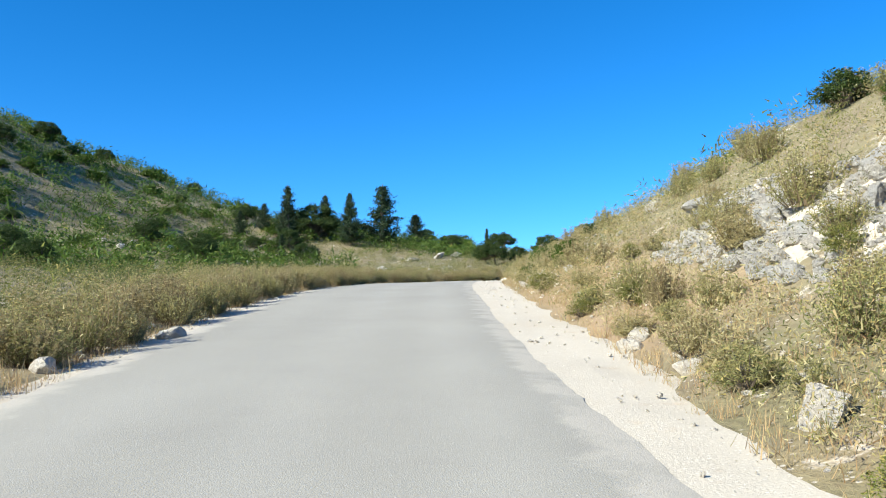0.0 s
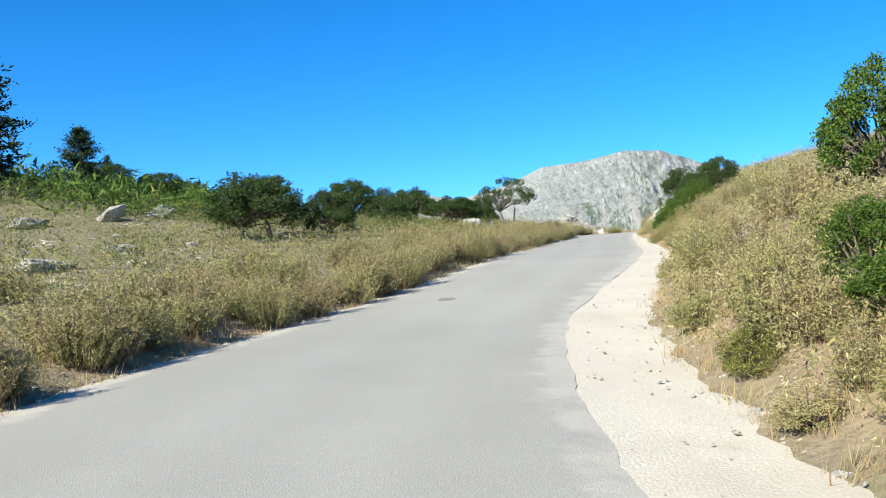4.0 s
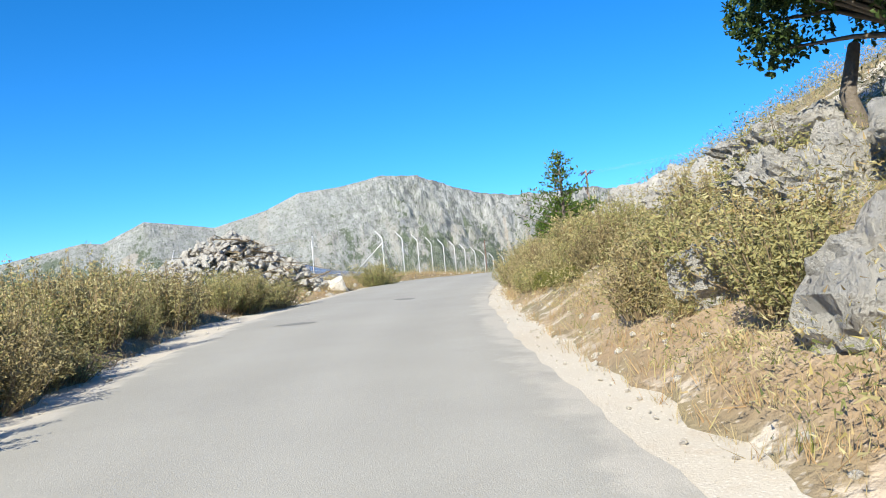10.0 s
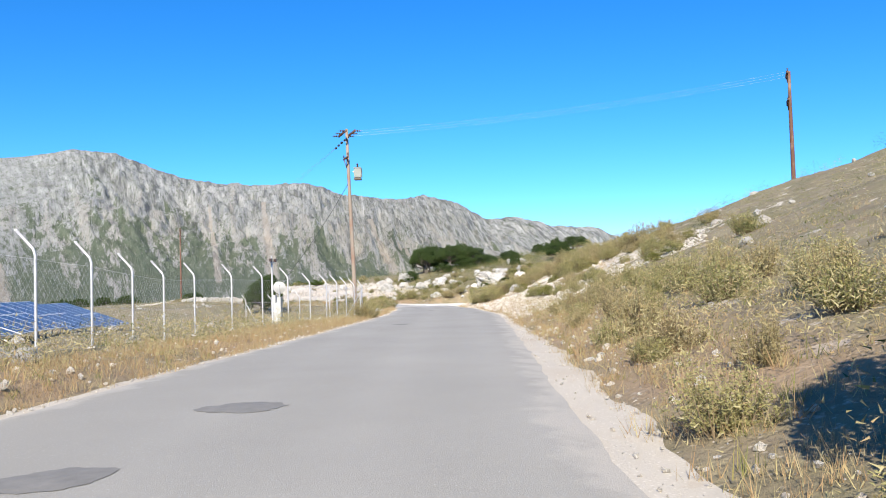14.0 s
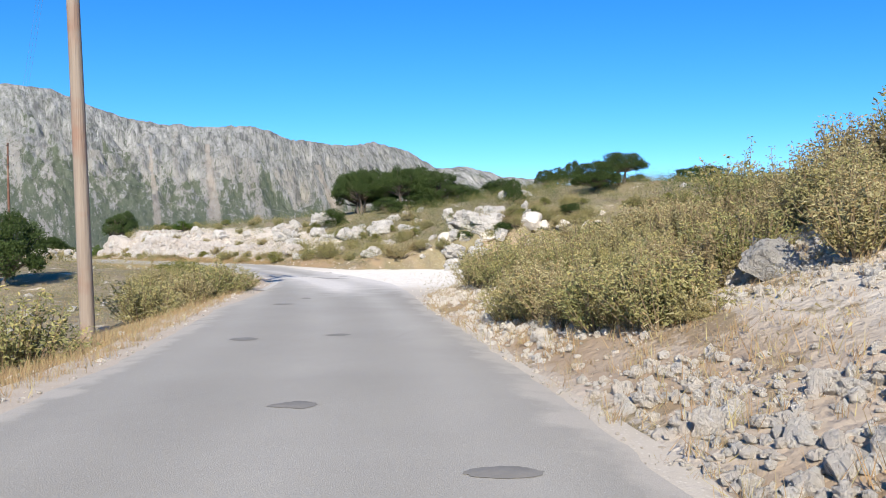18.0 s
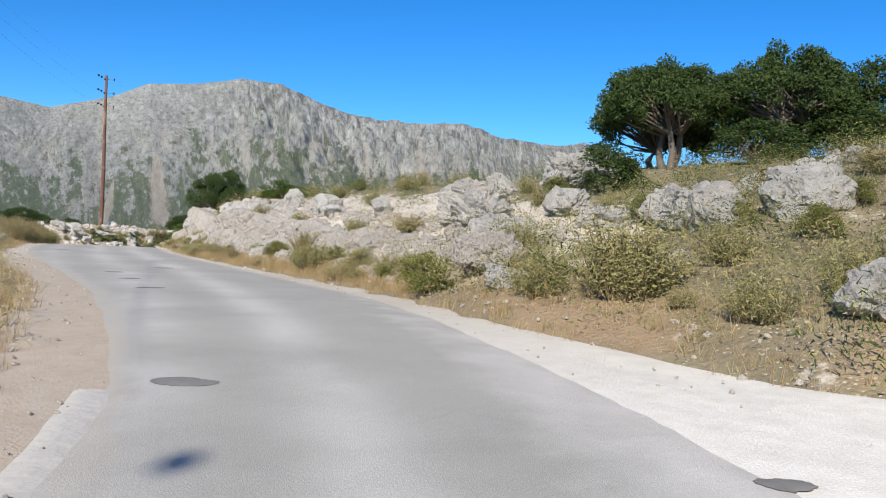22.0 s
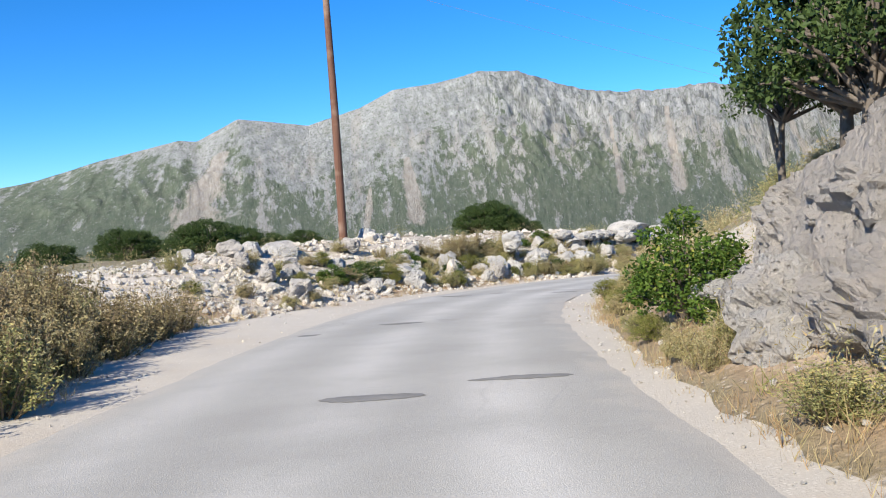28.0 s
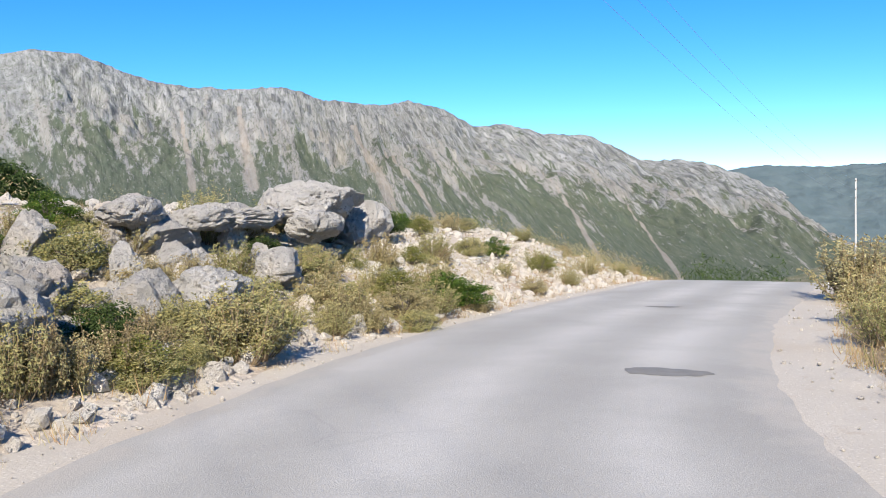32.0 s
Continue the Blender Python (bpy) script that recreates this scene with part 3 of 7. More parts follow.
# the ground: one sheet, fine by the road, out to the horizon
gx, gy = grown(-40, 205, 0.66, 4600), grown(-8, 320, 0.66, 4600)
GX, GY = np.meshgrid(gx, gy, indexing="ij")
GZ, GS, GD, GOUT = ground_height(GX, GY)
ground_mesh = from_arrays("ground", np.stack([GX, GY, GZ], -1).reshape(-1, 3), grid_faces(len(gx), len(gy)), SOIL, True)
stony = (0.15 + 0.5 * ease(GS, 190, 198) * (1 - ease(GS, 222, 230)) * (GD > 0) * (1 - ease(GOUT, 7, 12))
         + 0.8 * ease(GS, 258, 264) * (1 - ease(GS, 308, 316)) * (GD > 0) * ease(GOUT, 0.4, 1.0) * (1 - ease(GOUT, 4, 7))
         + 0.55 * ease(GS, 2, 6) * (1 - ease(GS, 14, 18)) * (GD > 0) * ease(GOUT, 1.4, 2.2) * (1 - ease(GOUT, 3.2, 4.4))
         + 0.6 * ease(GS, 306, 314) * (GD < 0) * (1 - ease(GOUT, 5, 9)) + 0.35 * ease(GS, 276, 290) * (GD < 0) * (GOUT < 1.2) + 0.25 * ease(GS, 110, 116) * (1 - ease(GS, 136, 142)) * (GD > 0) * (1 - ease(GOUT, 8, 20)))
point_value(ground_mesh, "stony", np.clip(stony, 0, 1))
point_value(ground_mesh, "wooded", ease(GOUT, 45, 130) * 0.8 * (1 - 0.75 * (GX < 20) * (GY < 260)))
point_value(ground_mesh, "red", np.clip((0.8 * (1 - ease(GOUT, 1.0, 2.6)) + 0.25 * (GS > 312) * (GD < 0) * (GOUT < 7)) * (GOUT > 0) * ease(rough(GX, GY, 0.35, 3, 21), -0.4, 0.2), 0, 1) * ((np.abs(GD) < 14)))
ground = tagged(new("ground", ground_mesh), "dry hillside of straw, scrub and limestone", "ground", kind="structure")


def ribbon(name, lo, hi, lift, material, stations, across):
    """A strip along the road between two offsets (functions of station)."""
    u = np.linspace(0, 1, across)
    a, b = lo(stations), hi(stations)
    d = a[:, None] + (b - a)[:, None] * u[None]
    s = np.repeat(stations[:, None], across, 1)
    x, y = spot(s, d)
    z = np.interp(s, STATION, axis[:, 2]) + lift(s, d, u[None])
    return from_arrays(name, np.stack([x, y, z], -1).reshape(-1, 3), grid_faces(len(stations), across)[:, ::-1], material, True), s, d


fine = np.arange(STATION[0] + 1, STATION[-1] - 1, 0.2)
wob_r = lambda s: np.interp(s, *EDGE_R) + 0.03 * rough(s, s * 0, 0.5, 3, 31) + 0.05 * rough(s, s * 0, 2.4, 3, 32)
wob_l = lambda s: -np.interp(s, *EDGE_L) - 0.03 * rough(s, s * 0, 0.5, 3, 33) - 0.05 * rough(s, s * 0, 2.4, 3, 34)
road_mesh, RDS, RDD = ribbon("road", wob_l, wob_r, lambda s, d, u: 0.02 - 0.03 * np.abs(2 * u - 1) ** 10 + 0.012 * rough(s, d, 0.5, 3, 41), ASPHALT, fine, 25)
RDW = RDD + 0.3 * rough(RDS, RDS * 0, 0.05, 3, 47)
rut = np.exp(-((RDW - 0.62) / 0.38) ** 2) + 0.85 * np.exp(-((RDW + 0.85) / 0.42) ** 2) + 0.6 * np.exp(-((RDW + 2.35) / 0.35) ** 2)
point_value(road_mesh, "track", np.clip(np.clip(rut, 0, 1) * (0.15 + 0.55 * ease(RDS, 205, 245)) + 0.32 * ease(RDS, 230, 250), 0, 1))
rim = np.minimum(RDD - np.interp(RDS, EDGE_L[0], EDGE_L[1]) * -1, np.interp(RDS, *EDGE_R) - RDD)
point_value(road_mesh, "rim", 1 - ease(rim, 0.0, 0.75))
point_value(road_mesh, "chalk", np.clip(ease(RDS, 224, 238) * (1 - 0.75 * ease(RDS, 250, 266)) * (1 - ease(RDS, 285, 300)) * ((0.35 * ease(RDD, -2.2, -0.4) * (1 - ease(RDS, 244, 252))) + 0.75 * ease(RDD, 0.2 + 0.9 * ease(RDS, 246, 254), 2.6) + 1.0 * (1 - ease(RDS, 244, 252)) * np.exp(-((RDD - 0.1) / 0.6) ** 2)), 0, 1))
tagged(new("road", road_mesh), "narrow worn grey asphalt road with pale wheel tracks", "road", kind="structure")
for side, inner, outer, stretch in (("right", lambda s: wob_r(s) - 0.35, lambda s: np.interp(s, *VERGE_R) + 0.75 + 0.1 * rough(s, s * 0, 0.3, 4, 35), fine),
                                    ("left", lambda s: -np.interp(s, *VERGE_L) - 0.75 - 0.1 * rough(s, s * 0, 0.3, 4, 36), lambda s: wob_l(s) + 0.35, fine)):
    verge_mesh, VS, VD = ribbon("gravel_verge", inner, outer, lambda s, d, u: -0.016 + (0.007 + 0.03 * ease(np.where(d > 0, d - wob_r(s), wob_l(s) - d), 0.1, 0.8)) * rough(s, d, 1.2, 4, 43) - 0.25 * np.clip(np.where(d > 0, d - np.interp(s, *VERGE_R), -d - np.interp(s, *VERGE_L)) / 0.75, 0, 1) ** 2, GRAVEL, stretch, 24)
    point_value(verge_mesh, "chalk", np.clip(0.95 * ease(VS, 230, 238) * (1 - ease(VS, 250, 262)) * (VD > 0) , 0, 1))
    point_value(verge_mesh, "earth", np.clip(0.8 * ease(VS, 226, 236) * (1 - ease(VS, 270, 284)) * (VD < 0) + 0.5 * ease(VS, 186, 196) * (1 - ease(VS, 226, 236)) * (VD < 0), 0, 1))
    tagged(new("gravel_verge_" + side, verge_mesh), "pale crushed limestone verge beside the asphalt", "gravel verge", kind="structure")


# ---- the mountain across the valley ----
MEYE = (132.0, 224.0, 12.6)
SKY_AZ = [-40, -25, -14, -6.7, -2, 0.5, 3.9, 8.8, 9.9, 12.5, 16.9, 20.2, 22.5, 25.5, 28, 30.7, 32, 34.5, 37.4, 39.8, 42.4, 44.8, 47.7, 50.6, 52.6, 54.6, 56.5, 59, 61.9, 65, 68.9, 71.2, 73.8, 76, 80]
SKY_EL = [0.6, 1.2, 1.9, 2.6, 3.1, 3.5, 4.5, 5.6, 5.5, 6.8, 6.2, 7.1, 8.15, 8.4, 8.95, 8.7, 8.2, 7.3, 6.85, 6.8, 7.0, 6.2, 5.75, 5.85, 5.4, 4.2, 4.4, 3.65, 3.4, 1.9, 1.5, 0.7, -0.7, -2.6, -4.5]


# scree fans: azimuth at the head and at the foot, share of the climb at the foot and at the head, width at the foot in degrees
FANS = ((23.0, 23.4, 0.10, 0.46, 1.5), (20.6, 20.2, 0.10, 0.34, 0.7), (39.7, 40.2, 0.22, 0.80, 0.9), (36.2, 36.6, 0.2, 0.75, 0.5), (46.6, 49.5, 0.08, 0.78, 1.1), (48.4, 52.6, 0.08, 0.62, 0.6),
        (58.6, 62.4, 0.1, 0.6, 0.5), (63.2, 67.4, 0.05, 0.6, 0.45), (11.5, 9.0, 0.15, 0.75, 3.5))


def make_range(name, az_lo, az_hi, n_az, r_lo, r_top, r_hi, n_r, skyline, foot, seed, ribs):
    az, u = np.linspace(az_lo, az_hi, n_az), np.linspace(0, 1, n_r)
    A, U = np.meshgrid(az, u, indexing="ij")
    km = A / 57.3 * r_top
    up = np.clip(U / 0.82, 0, 1)
    rocky = ease(A, 22, 32)
    strip = km + (60 + 900 * ease(A, 40, 56) - 260 * (1 - ease(A, 4, 20))) * up
    tooth = rocky * (9 * rough(km, km * 0, 0.012, 4, seed + 7) + 7 * np.abs(rough(km, km * 0, 0.03, 3, seed + 8)))
    top = MEYE[2] + r_top * np.tan(np.radians(np.interp(A, *skyline))) + tooth
    R = np.where(U < 0.82, r_lo + (r_top - r_lo) * up, r_top + (r_hi - r_top) * (U - 0.82) / 0.18)
    warp = 160 * rough(strip, R, 0.0016, 3, seed)
    gully = np.abs(rough(strip + warp, R * 0.16, 0.0042, 5, seed + 1))
    crag = rough(strip, R * 0.6, 0.02, 4, seed + 2) + 0.8 * rocky * rough(strip, R * 0.25, 0.045, 3, seed + 3)
    base = foot(A) + (top - foot(A)) * np.where(U < 0.82, 0.55 * up ** 1.7 + 0.45 * up ** 0.9, 1)
    body = np.clip(np.sin(np.pi * np.clip(up, 0, 0.97)), 0, 1)
    z = base + ribs * (0.45 + 0.55 * rocky) * body * ease(up, 0.1, 0.55) * (0.4 - 1.2 * gully) + ribs * (0.05 + 0.19 * rocky) * crag * ease(up, 0.1, 0.6) * (1 - 0.75 * ease(up, 0.93, 1.0))
    z = np.where(U > 0.82, z - (top - foot(A)) * 0.5 * np.clip((U - 0.82) / 0.18, 0, 1) ** 1.3, z)
    X, Y = MEYE[0] + R * np.sin(np.radians(A)), MEYE[1] + R * np.cos(np.radians(A))
    me = from_arrays(name, np.stack([X, Y, z], -1).reshape(-1, 3), grid_faces(n_az, n_r)[:, ::-1], MOUNTAIN, True)
    fan = 0 * A
    for head, toe, lo, hi, wide in FANS:
        v = np.clip((hi - up) / (hi - lo), 0, 1.2)
        mid = head + (toe - head) * v
        fan = np.maximum(fan, np.exp(-((A - mid) / (wide * (0.14 + 0.42 * v))) ** 2) * ease(up, lo - 0.05, lo + 0.03) * (1 - ease(up, hi - 0.04, hi + 0.02)))
    point_value(me, "strip", strip)
    point_value(me, "rise", up)
    point_value(me, "fan", fan)
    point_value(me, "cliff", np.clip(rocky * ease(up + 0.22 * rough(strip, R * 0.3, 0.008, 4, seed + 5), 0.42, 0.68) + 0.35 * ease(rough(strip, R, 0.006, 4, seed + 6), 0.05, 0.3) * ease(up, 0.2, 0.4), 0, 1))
    point_value(me, "scrub", np.clip(0.72 - 1.2 * up + 0.3 * gully + 1.0 * (1 - ease(A, 0, 18)) + 0.3 * rocky * ease(0.62 - up, 0, 0.2) + 0.35 * ease(A, 50, 66), -0.4, 1))
    point_value(me, "scree", np.clip((0.34 + 0.2 * rocky) * ease(up, 0.03, 0.12) * (1 - ease(up, 0.55, 0.8)) + 0.15 * (1 - ease(gully, 0.02, 0.13)), 0, 1))
    return me


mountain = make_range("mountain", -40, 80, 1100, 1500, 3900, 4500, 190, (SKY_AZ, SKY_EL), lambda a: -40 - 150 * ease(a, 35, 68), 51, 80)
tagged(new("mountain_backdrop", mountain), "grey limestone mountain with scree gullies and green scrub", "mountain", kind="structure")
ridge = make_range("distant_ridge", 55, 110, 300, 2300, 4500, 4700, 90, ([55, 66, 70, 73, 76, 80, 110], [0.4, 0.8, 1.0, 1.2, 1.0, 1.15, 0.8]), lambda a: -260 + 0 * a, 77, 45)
ridge.materials[0] = HAZED_FOREST
tagged(new("distant_ridge_backdrop", ridge), "far green ridge beyond the valley, tinted blue for haze", "ridge", kind="structure")

# ---- plants ----
def leaf_quads(at, size, rng, wide=0.45, up=None, flat=0.0):
    """One rhombic leaf at each place. up: the way that leaves lean."""
    n = len(at)
    a = rng.normal(size=(n, 3))
    if up is not None:
        a = a * (1 - flat) + up * flat * 2.2
    a /= np.linalg.norm(a, axis=1)[:, None]
    b = np.cross(a, rng.normal(size=(n, 3)))
    b /= np.linalg.norm(b, axis=1)[:, None]
    c = np.cross(a, b) * 0.18
    size = np.asarray(size).reshape(-1, 1) * rng.uniform(0.65, 1.3, (n, 1))
    v = np.stack([at, at + a * size * 0.5 + b * size * wide * 0.5 + c * size, at + a * size, at + a * size * 0.5 - b * size * wide * 0.5 + c * size], 1)
    return v.reshape(-1, 3)


def quads_of(v):
    return np.arange(len(v)).reshape(-1, 4)


def tubes(lines, sides=5):
    """Tapered tubes: lines of (points, radii)."""
    vs, fs, base = [], [], 0
    for pts, rad in lines:
        pts = np.asarray(pts, float)
        t = np.gradient(pts, axis=0)
        t /= np.linalg.norm(t, axis=1)[:, None] + 1e-9
        ref = np.where(np.abs(t[:, 2:3]) > 0.9, [[1.0, 0, 0]], [[0, 0, 1.0]])
        u = np.cross(t, ref)
        u /= np.linalg.norm(u, axis=1)[:, None]
        w = np.cross(t, u)
        ang = np.linspace(0, 2 * np.pi, sides, endpoint=False)
        ring = pts[:, None] + np.asarray(rad)[:, None, None] * (np.cos(ang)[None, :, None] * u[:, None] + np.sin(ang)[None, :, None] * w[:, None])
        vs.append(ring.reshape(-1, 3))
        i = base + np.arange(len(pts) - 1)[:, None] * sides + np.arange(sides)[None]
        j = base + np.arange(len(pts) - 1)[:, None] * sides + (np.arange(sides)[None] + 1) % sides
        fs.append(np.stack([i, j, j + sides, i + sides], -1).reshape(-1, 4))
        base += len(pts) * sides
    return np.concatenate(vs), np.concatenate(fs)


def upright_shrub(name, seed, leaf_mat_, stems=46, leaves=15, size=0.085, spread=0.55, lobes=9):
    """A shrub of unit height: lobes of upright stems that fan out, with leaves in whorls up each stem."""
    rng = np.random.default_rng(seed)
    lines, places = [], []
    for k in range(lobes):
        a, r = 2.4 * k + rng.normal() * 0.3, spread * 0.72 * math.sqrt((k + 0.3) / lobes)
        core = np.array([math.cos(a) * r, math.sin(a) * r, 0.0])
        tall, reach = rng.uniform(0.72, 1.02) * (1 - 0.5 * (r / spread) ** 2), spread * rng.uniform(0.34, 0.46)
        for _ in range(max(3, stems // lobes)):
            b, q = rng.uniform(0, 2 * np.pi), reach * math.sqrt(rng.uniform(0, 1))
            out = np.array([math.cos(b), math.sin(b), 0.0])
            root = core * 0.55 + out * q * 0.25 + np.array([0, 0, -0.05])
            tip = core + out * q + np.array([0, 0, tall * (1 - 0.55 * (q / reach) ** 2) * rng.uniform(0.82, 1.08)])
            mid = (root + tip) / 2 + out * 0.1 * q + rng.normal(size=3) * 0.015
            lines.append(([root, mid, tip], [0.007, 0.005, 0.002]))
            nodes = max(3, leaves // 7)
            u = np.linspace(0.25, 1.0, nodes) + rng.normal(size=nodes) * 0.03
            at = np.where((u < 0.5)[:, None], root + (mid - root) * (u * 2)[:, None], mid + (tip - mid) * (u * 2 - 1)[:, None])
            places.append(np.repeat(at, 7, 0) + rng.normal(size=(nodes * 7, 3)) * np.array([0.024, 0.024, 0.016]))
    at = np.concatenate(places)
    lv = leaf_quads(at, size, rng, 0.46)
    sv, sf = tubes(lines, 3)
    ob = new(name)
    part("woody_base", from_arrays("woody_base", sv, sf, TWIG), None, ob)
    part("foliage", from_arrays("foliage", lv, quads_of(lv), leaf_mat_), None, ob)
    return ob


def clump_points(rng, centres, radii, each):
    out = []
    for c, r in zip(centres, radii):
        v = rng.normal(size=(each, 3))
        v /= np.linalg.norm(v, axis=1)[:, None]
        out.append(c + v * (r * rng.uniform(0.35, 1.0, (each, 1)) ** 0.45) * np.array([1, 1, 0.8]))
    return np.concatenate(out)


def round_bush(name, seed, leaf_mat_, clumps=26, each=80, size=0.075, lobe=1.0):
    """A rounded evergreen bush with lobes and gaps, one unit high and wide."""
    rng = np.random.default_rng(seed)
    centres, radii = [], []
    for _ in range(clumps):
        a, r = rng.uniform(0, 2 * np.pi), 0.42 * math.sqrt(rng.uniform(0, 1))
        z = rng.uniform(0.12, 0.86) * (1 - 0.75 * (r / 0.5) ** 2) + 0.08
        centres.append((math.cos(a) * r, math.sin(a) * r, z))
        radii.append(rng.uniform(0.10, 0.2) * lobe)
    lines = [([(0, 0, -0.05), (c[0] * 0.4, c[1] * 0.4, c[2] * 0.5), c], [0.02, 0.013, 0.005]) for c in centres]
    sv, sf = tubes(lines, 4)
    lv = leaf_quads(clump_points(rng, np.array(centres), radii, each), size, rng, 0.6)
    ob = new(name)
    part("woody_base", from_arrays("woody_base", sv, sf, BARK), None, ob)
    part("foliage", from_arrays("foliage", lv, quads_of(lv), leaf_mat_), None, ob)
    return ob


def broad_tree(name, seed, leaf_mat_, low=0.32, wide=0.5, clumps=46, each=75, size=0.045, trunks=1, lift=0.0, thin=1.0, girth=1.0):
    """A tree one unit high: tapered trunk, limbs, and a crown of many leaf clumps."""
    rng = np.random.default_rng(seed)
    lines, centres, radii, limbs = [], [], [], []
    for k in range(trunks):
        a = rng.uniform(0, 2 * np.pi)
        off = np.array([math.cos(a), math.sin(a), 0]) * (0.10 if trunks > 1 else 0.0)
        fork = off * 1.6 + np.array([rng.normal() * 0.03, rng.normal() * 0.03, low + 0.08])
        knee = off * 1.2 + np.array([rng.normal() * 0.025, rng.normal() * 0.025, low * 0.5])
        lines.append(([off + (0, 0, -0.03), knee, fork], [0.035 * girth, 0.027 * girth, 0.02 * girth]))
        limbs.append(fork)
    for k in range(clumps):
        a, r = rng.uniform(0, 2 * np.pi), wide * math.sqrt(rng.uniform(0.02, 1))
        top = low + (0.92 - low) * math.sqrt(max(0.0, 1 - (r / wide) ** 2 * 0.85))
        bottom = low + lift + 0.1 * (r / wide)
        z = bottom + (top - bottom) * rng.uniform(0, 1) ** 0.6
        c = np.array([math.cos(a) * r, math.sin(a) * r, z])
        centres.append(c)
        radii.append(rng.uniform(0.06, 0.11) * thin)
        if k % 2 == 0:
            f = limbs[k % len(limbs)]
            lines.append(([f - (0, 0, 0.05), (f + c) / 2 + rng.normal(size=3) * 0.025, c], [0.014 * girth, 0.008 * girth, 0.003 * girth]))
    lv = leaf_quads(clump_points(rng, np.array(centres), radii, each), size, rng, 0.6)
    ob = new(name)
    for one in lines[:trunks]:
        tv, tf = tubes([one], 7)
        part("trunk", from_arrays("trunk", tv, tf, BARK, True), None, ob)
    tv, tf = tubes(lines[trunks:], 4)
    tagged(part("branchwork", from_arrays("branchwork", tv, tf, BARK, True), None, ob), kind="stuff")
    part("crown", from_arrays("crown", lv, quads_of(lv), leaf_mat_), None, ob)
    return ob


def conifer(name, seed, leaf_mat_, wide=0.2, tiers=17, each=150, size=0.05, ragged=0.35):
    """A cypress or young pine one unit high, with tiers of upswept sprays."""
    rng = np.random.default_rng(seed)
    lines, places = [([(0, 0, -0.02), (0.01, 0, 0.5), (0, 0.01, 1.0)], [0.022, 0.014, 0.003])], []
    for k in range(tiers):
        u = (k + 0.5) / tiers
        reach = wide * (1 - u) ** 0.75 * (0.55 + 0.45 * min(1, u * 6)) + 0.015
        for _ in range(6):
            a = rng.uniform(0, 2 * np.pi)
            r = reach * rng.uniform(1 - ragged, 1 + ragged * 0.5)
            tip = np.array([math.cos(a) * r, math.sin(a) * r, 0.06 + u * 0.9 + r * 0.35])
            root = np.array([0, 0, 0.05 + u * 0.88])
            lines.append(([root, tip], [0.006, 0.002]))
            n = max(6, int(each / 6 * (0.35 + 0.65 * (1 - u))))
            w = rng.uniform(0.25, 1.05, (n, 1))
            places.append(root + (tip - root) * w + rng.normal(size=(n, 3)) * 0.016)
    at = np.concatenate(places)
    lv = leaf_quads(at, size, rng, 0.35, np.array([[0, 0, 1.0]]), 0.3)
    ob = new(name)
    tv, tf = tubes(lines[:1], 6)
    part("trunk", from_arrays("trunk", tv, tf, BARK, True), None, ob)
    tv, tf = tubes(lines[1:], 3)
    tagged(part("branchwork", from_arrays("branchwork", tv, tf, BARK), None, ob), kind="stuff")
    part("crown", from_arrays("crown", lv, quads_of(lv), leaf_mat_), None, ob)
    return ob


class Stock:
    """Variants of one kind; each is set out once as built and then as copies."""
    def __init__(self, variants, label, category, group):
        self.variants, self.used, self.n = variants, [False] * len(variants), 0
        for v in variants:
            tagged(v, label, category, group)

    def set_at(self, x, y, height, width=None, spin=None, sink=0.0, label="", which=None, lean=0.0):
        i = self.n % len(self.variants) if which is None else which
        self.n += 1
        z = float(ground_height(np.array([x]), np.array([y]))[0][0]) - sink
        spin = random.uniform(0, 360) if spin is None else spin
        width = height if width is None else width
        m = pose(x, y, z, lean, 0, spin) @ Matrix.Diagonal((width, width, height, 1))
        if self.used[i]:
            ob = copy_thing(self.variants[i], m)
            ob.matrix_basis = m
        else:
            ob, self.used[i] = self.variants[i], True
            ob.matrix_basis = m
        return tagged(ob, label)


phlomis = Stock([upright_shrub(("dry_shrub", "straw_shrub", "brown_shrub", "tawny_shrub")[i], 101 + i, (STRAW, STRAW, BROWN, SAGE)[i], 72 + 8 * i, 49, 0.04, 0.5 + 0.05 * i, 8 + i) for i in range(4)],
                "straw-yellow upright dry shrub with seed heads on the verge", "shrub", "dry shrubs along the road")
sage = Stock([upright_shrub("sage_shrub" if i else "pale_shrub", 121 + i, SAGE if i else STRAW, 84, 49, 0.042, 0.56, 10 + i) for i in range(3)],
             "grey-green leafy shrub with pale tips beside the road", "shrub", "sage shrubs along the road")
low_bush = Stock([round_bush("green_bush", 141 + i, (GREEN, OAK, GREEN)[i], 44, 150, 0.042) for i in range(3)],
                 "rounded green evergreen bush on the stony slope", "bush", "green bushes on the slopes")
cushion = Stock([round_bush("cushion_shrub", 151 + i, (SAGE, STRAW, FRESH)[i], 48, 130, 0.036) for i in range(3)],
                "low grey-green cushion shrub among stones", "shrub", "cushion shrubs among the rocks")
oak = Stock([broad_tree("evergreen_oak", 161, OAK, 0.1, 0.46, 130, 140, 0.027), broad_tree("evergreen_oak", 162, OAK, 0.2, 0.42, 120, 140, 0.026, 2),
             broad_tree("evergreen_oak", 163, OAK, 0.28, 0.47, 130, 140, 0.025, 3, 0.04)],
            "dark evergreen oak with a rounded dense crown", "tree", "evergreen oaks")
tall_oak = Stock([broad_tree("tall_tree", 165, OAK, 0.26, 0.44, 110, 110, 0.026, 3, 0.0), broad_tree("tall_tree", 166, OAK, 0.46, 0.42, 60, 110, 0.026, 2, 0.02)],
                 "tall multi-stemmed evergreen tree leaning over the rock bank", "tree", "trees over the outcrop")
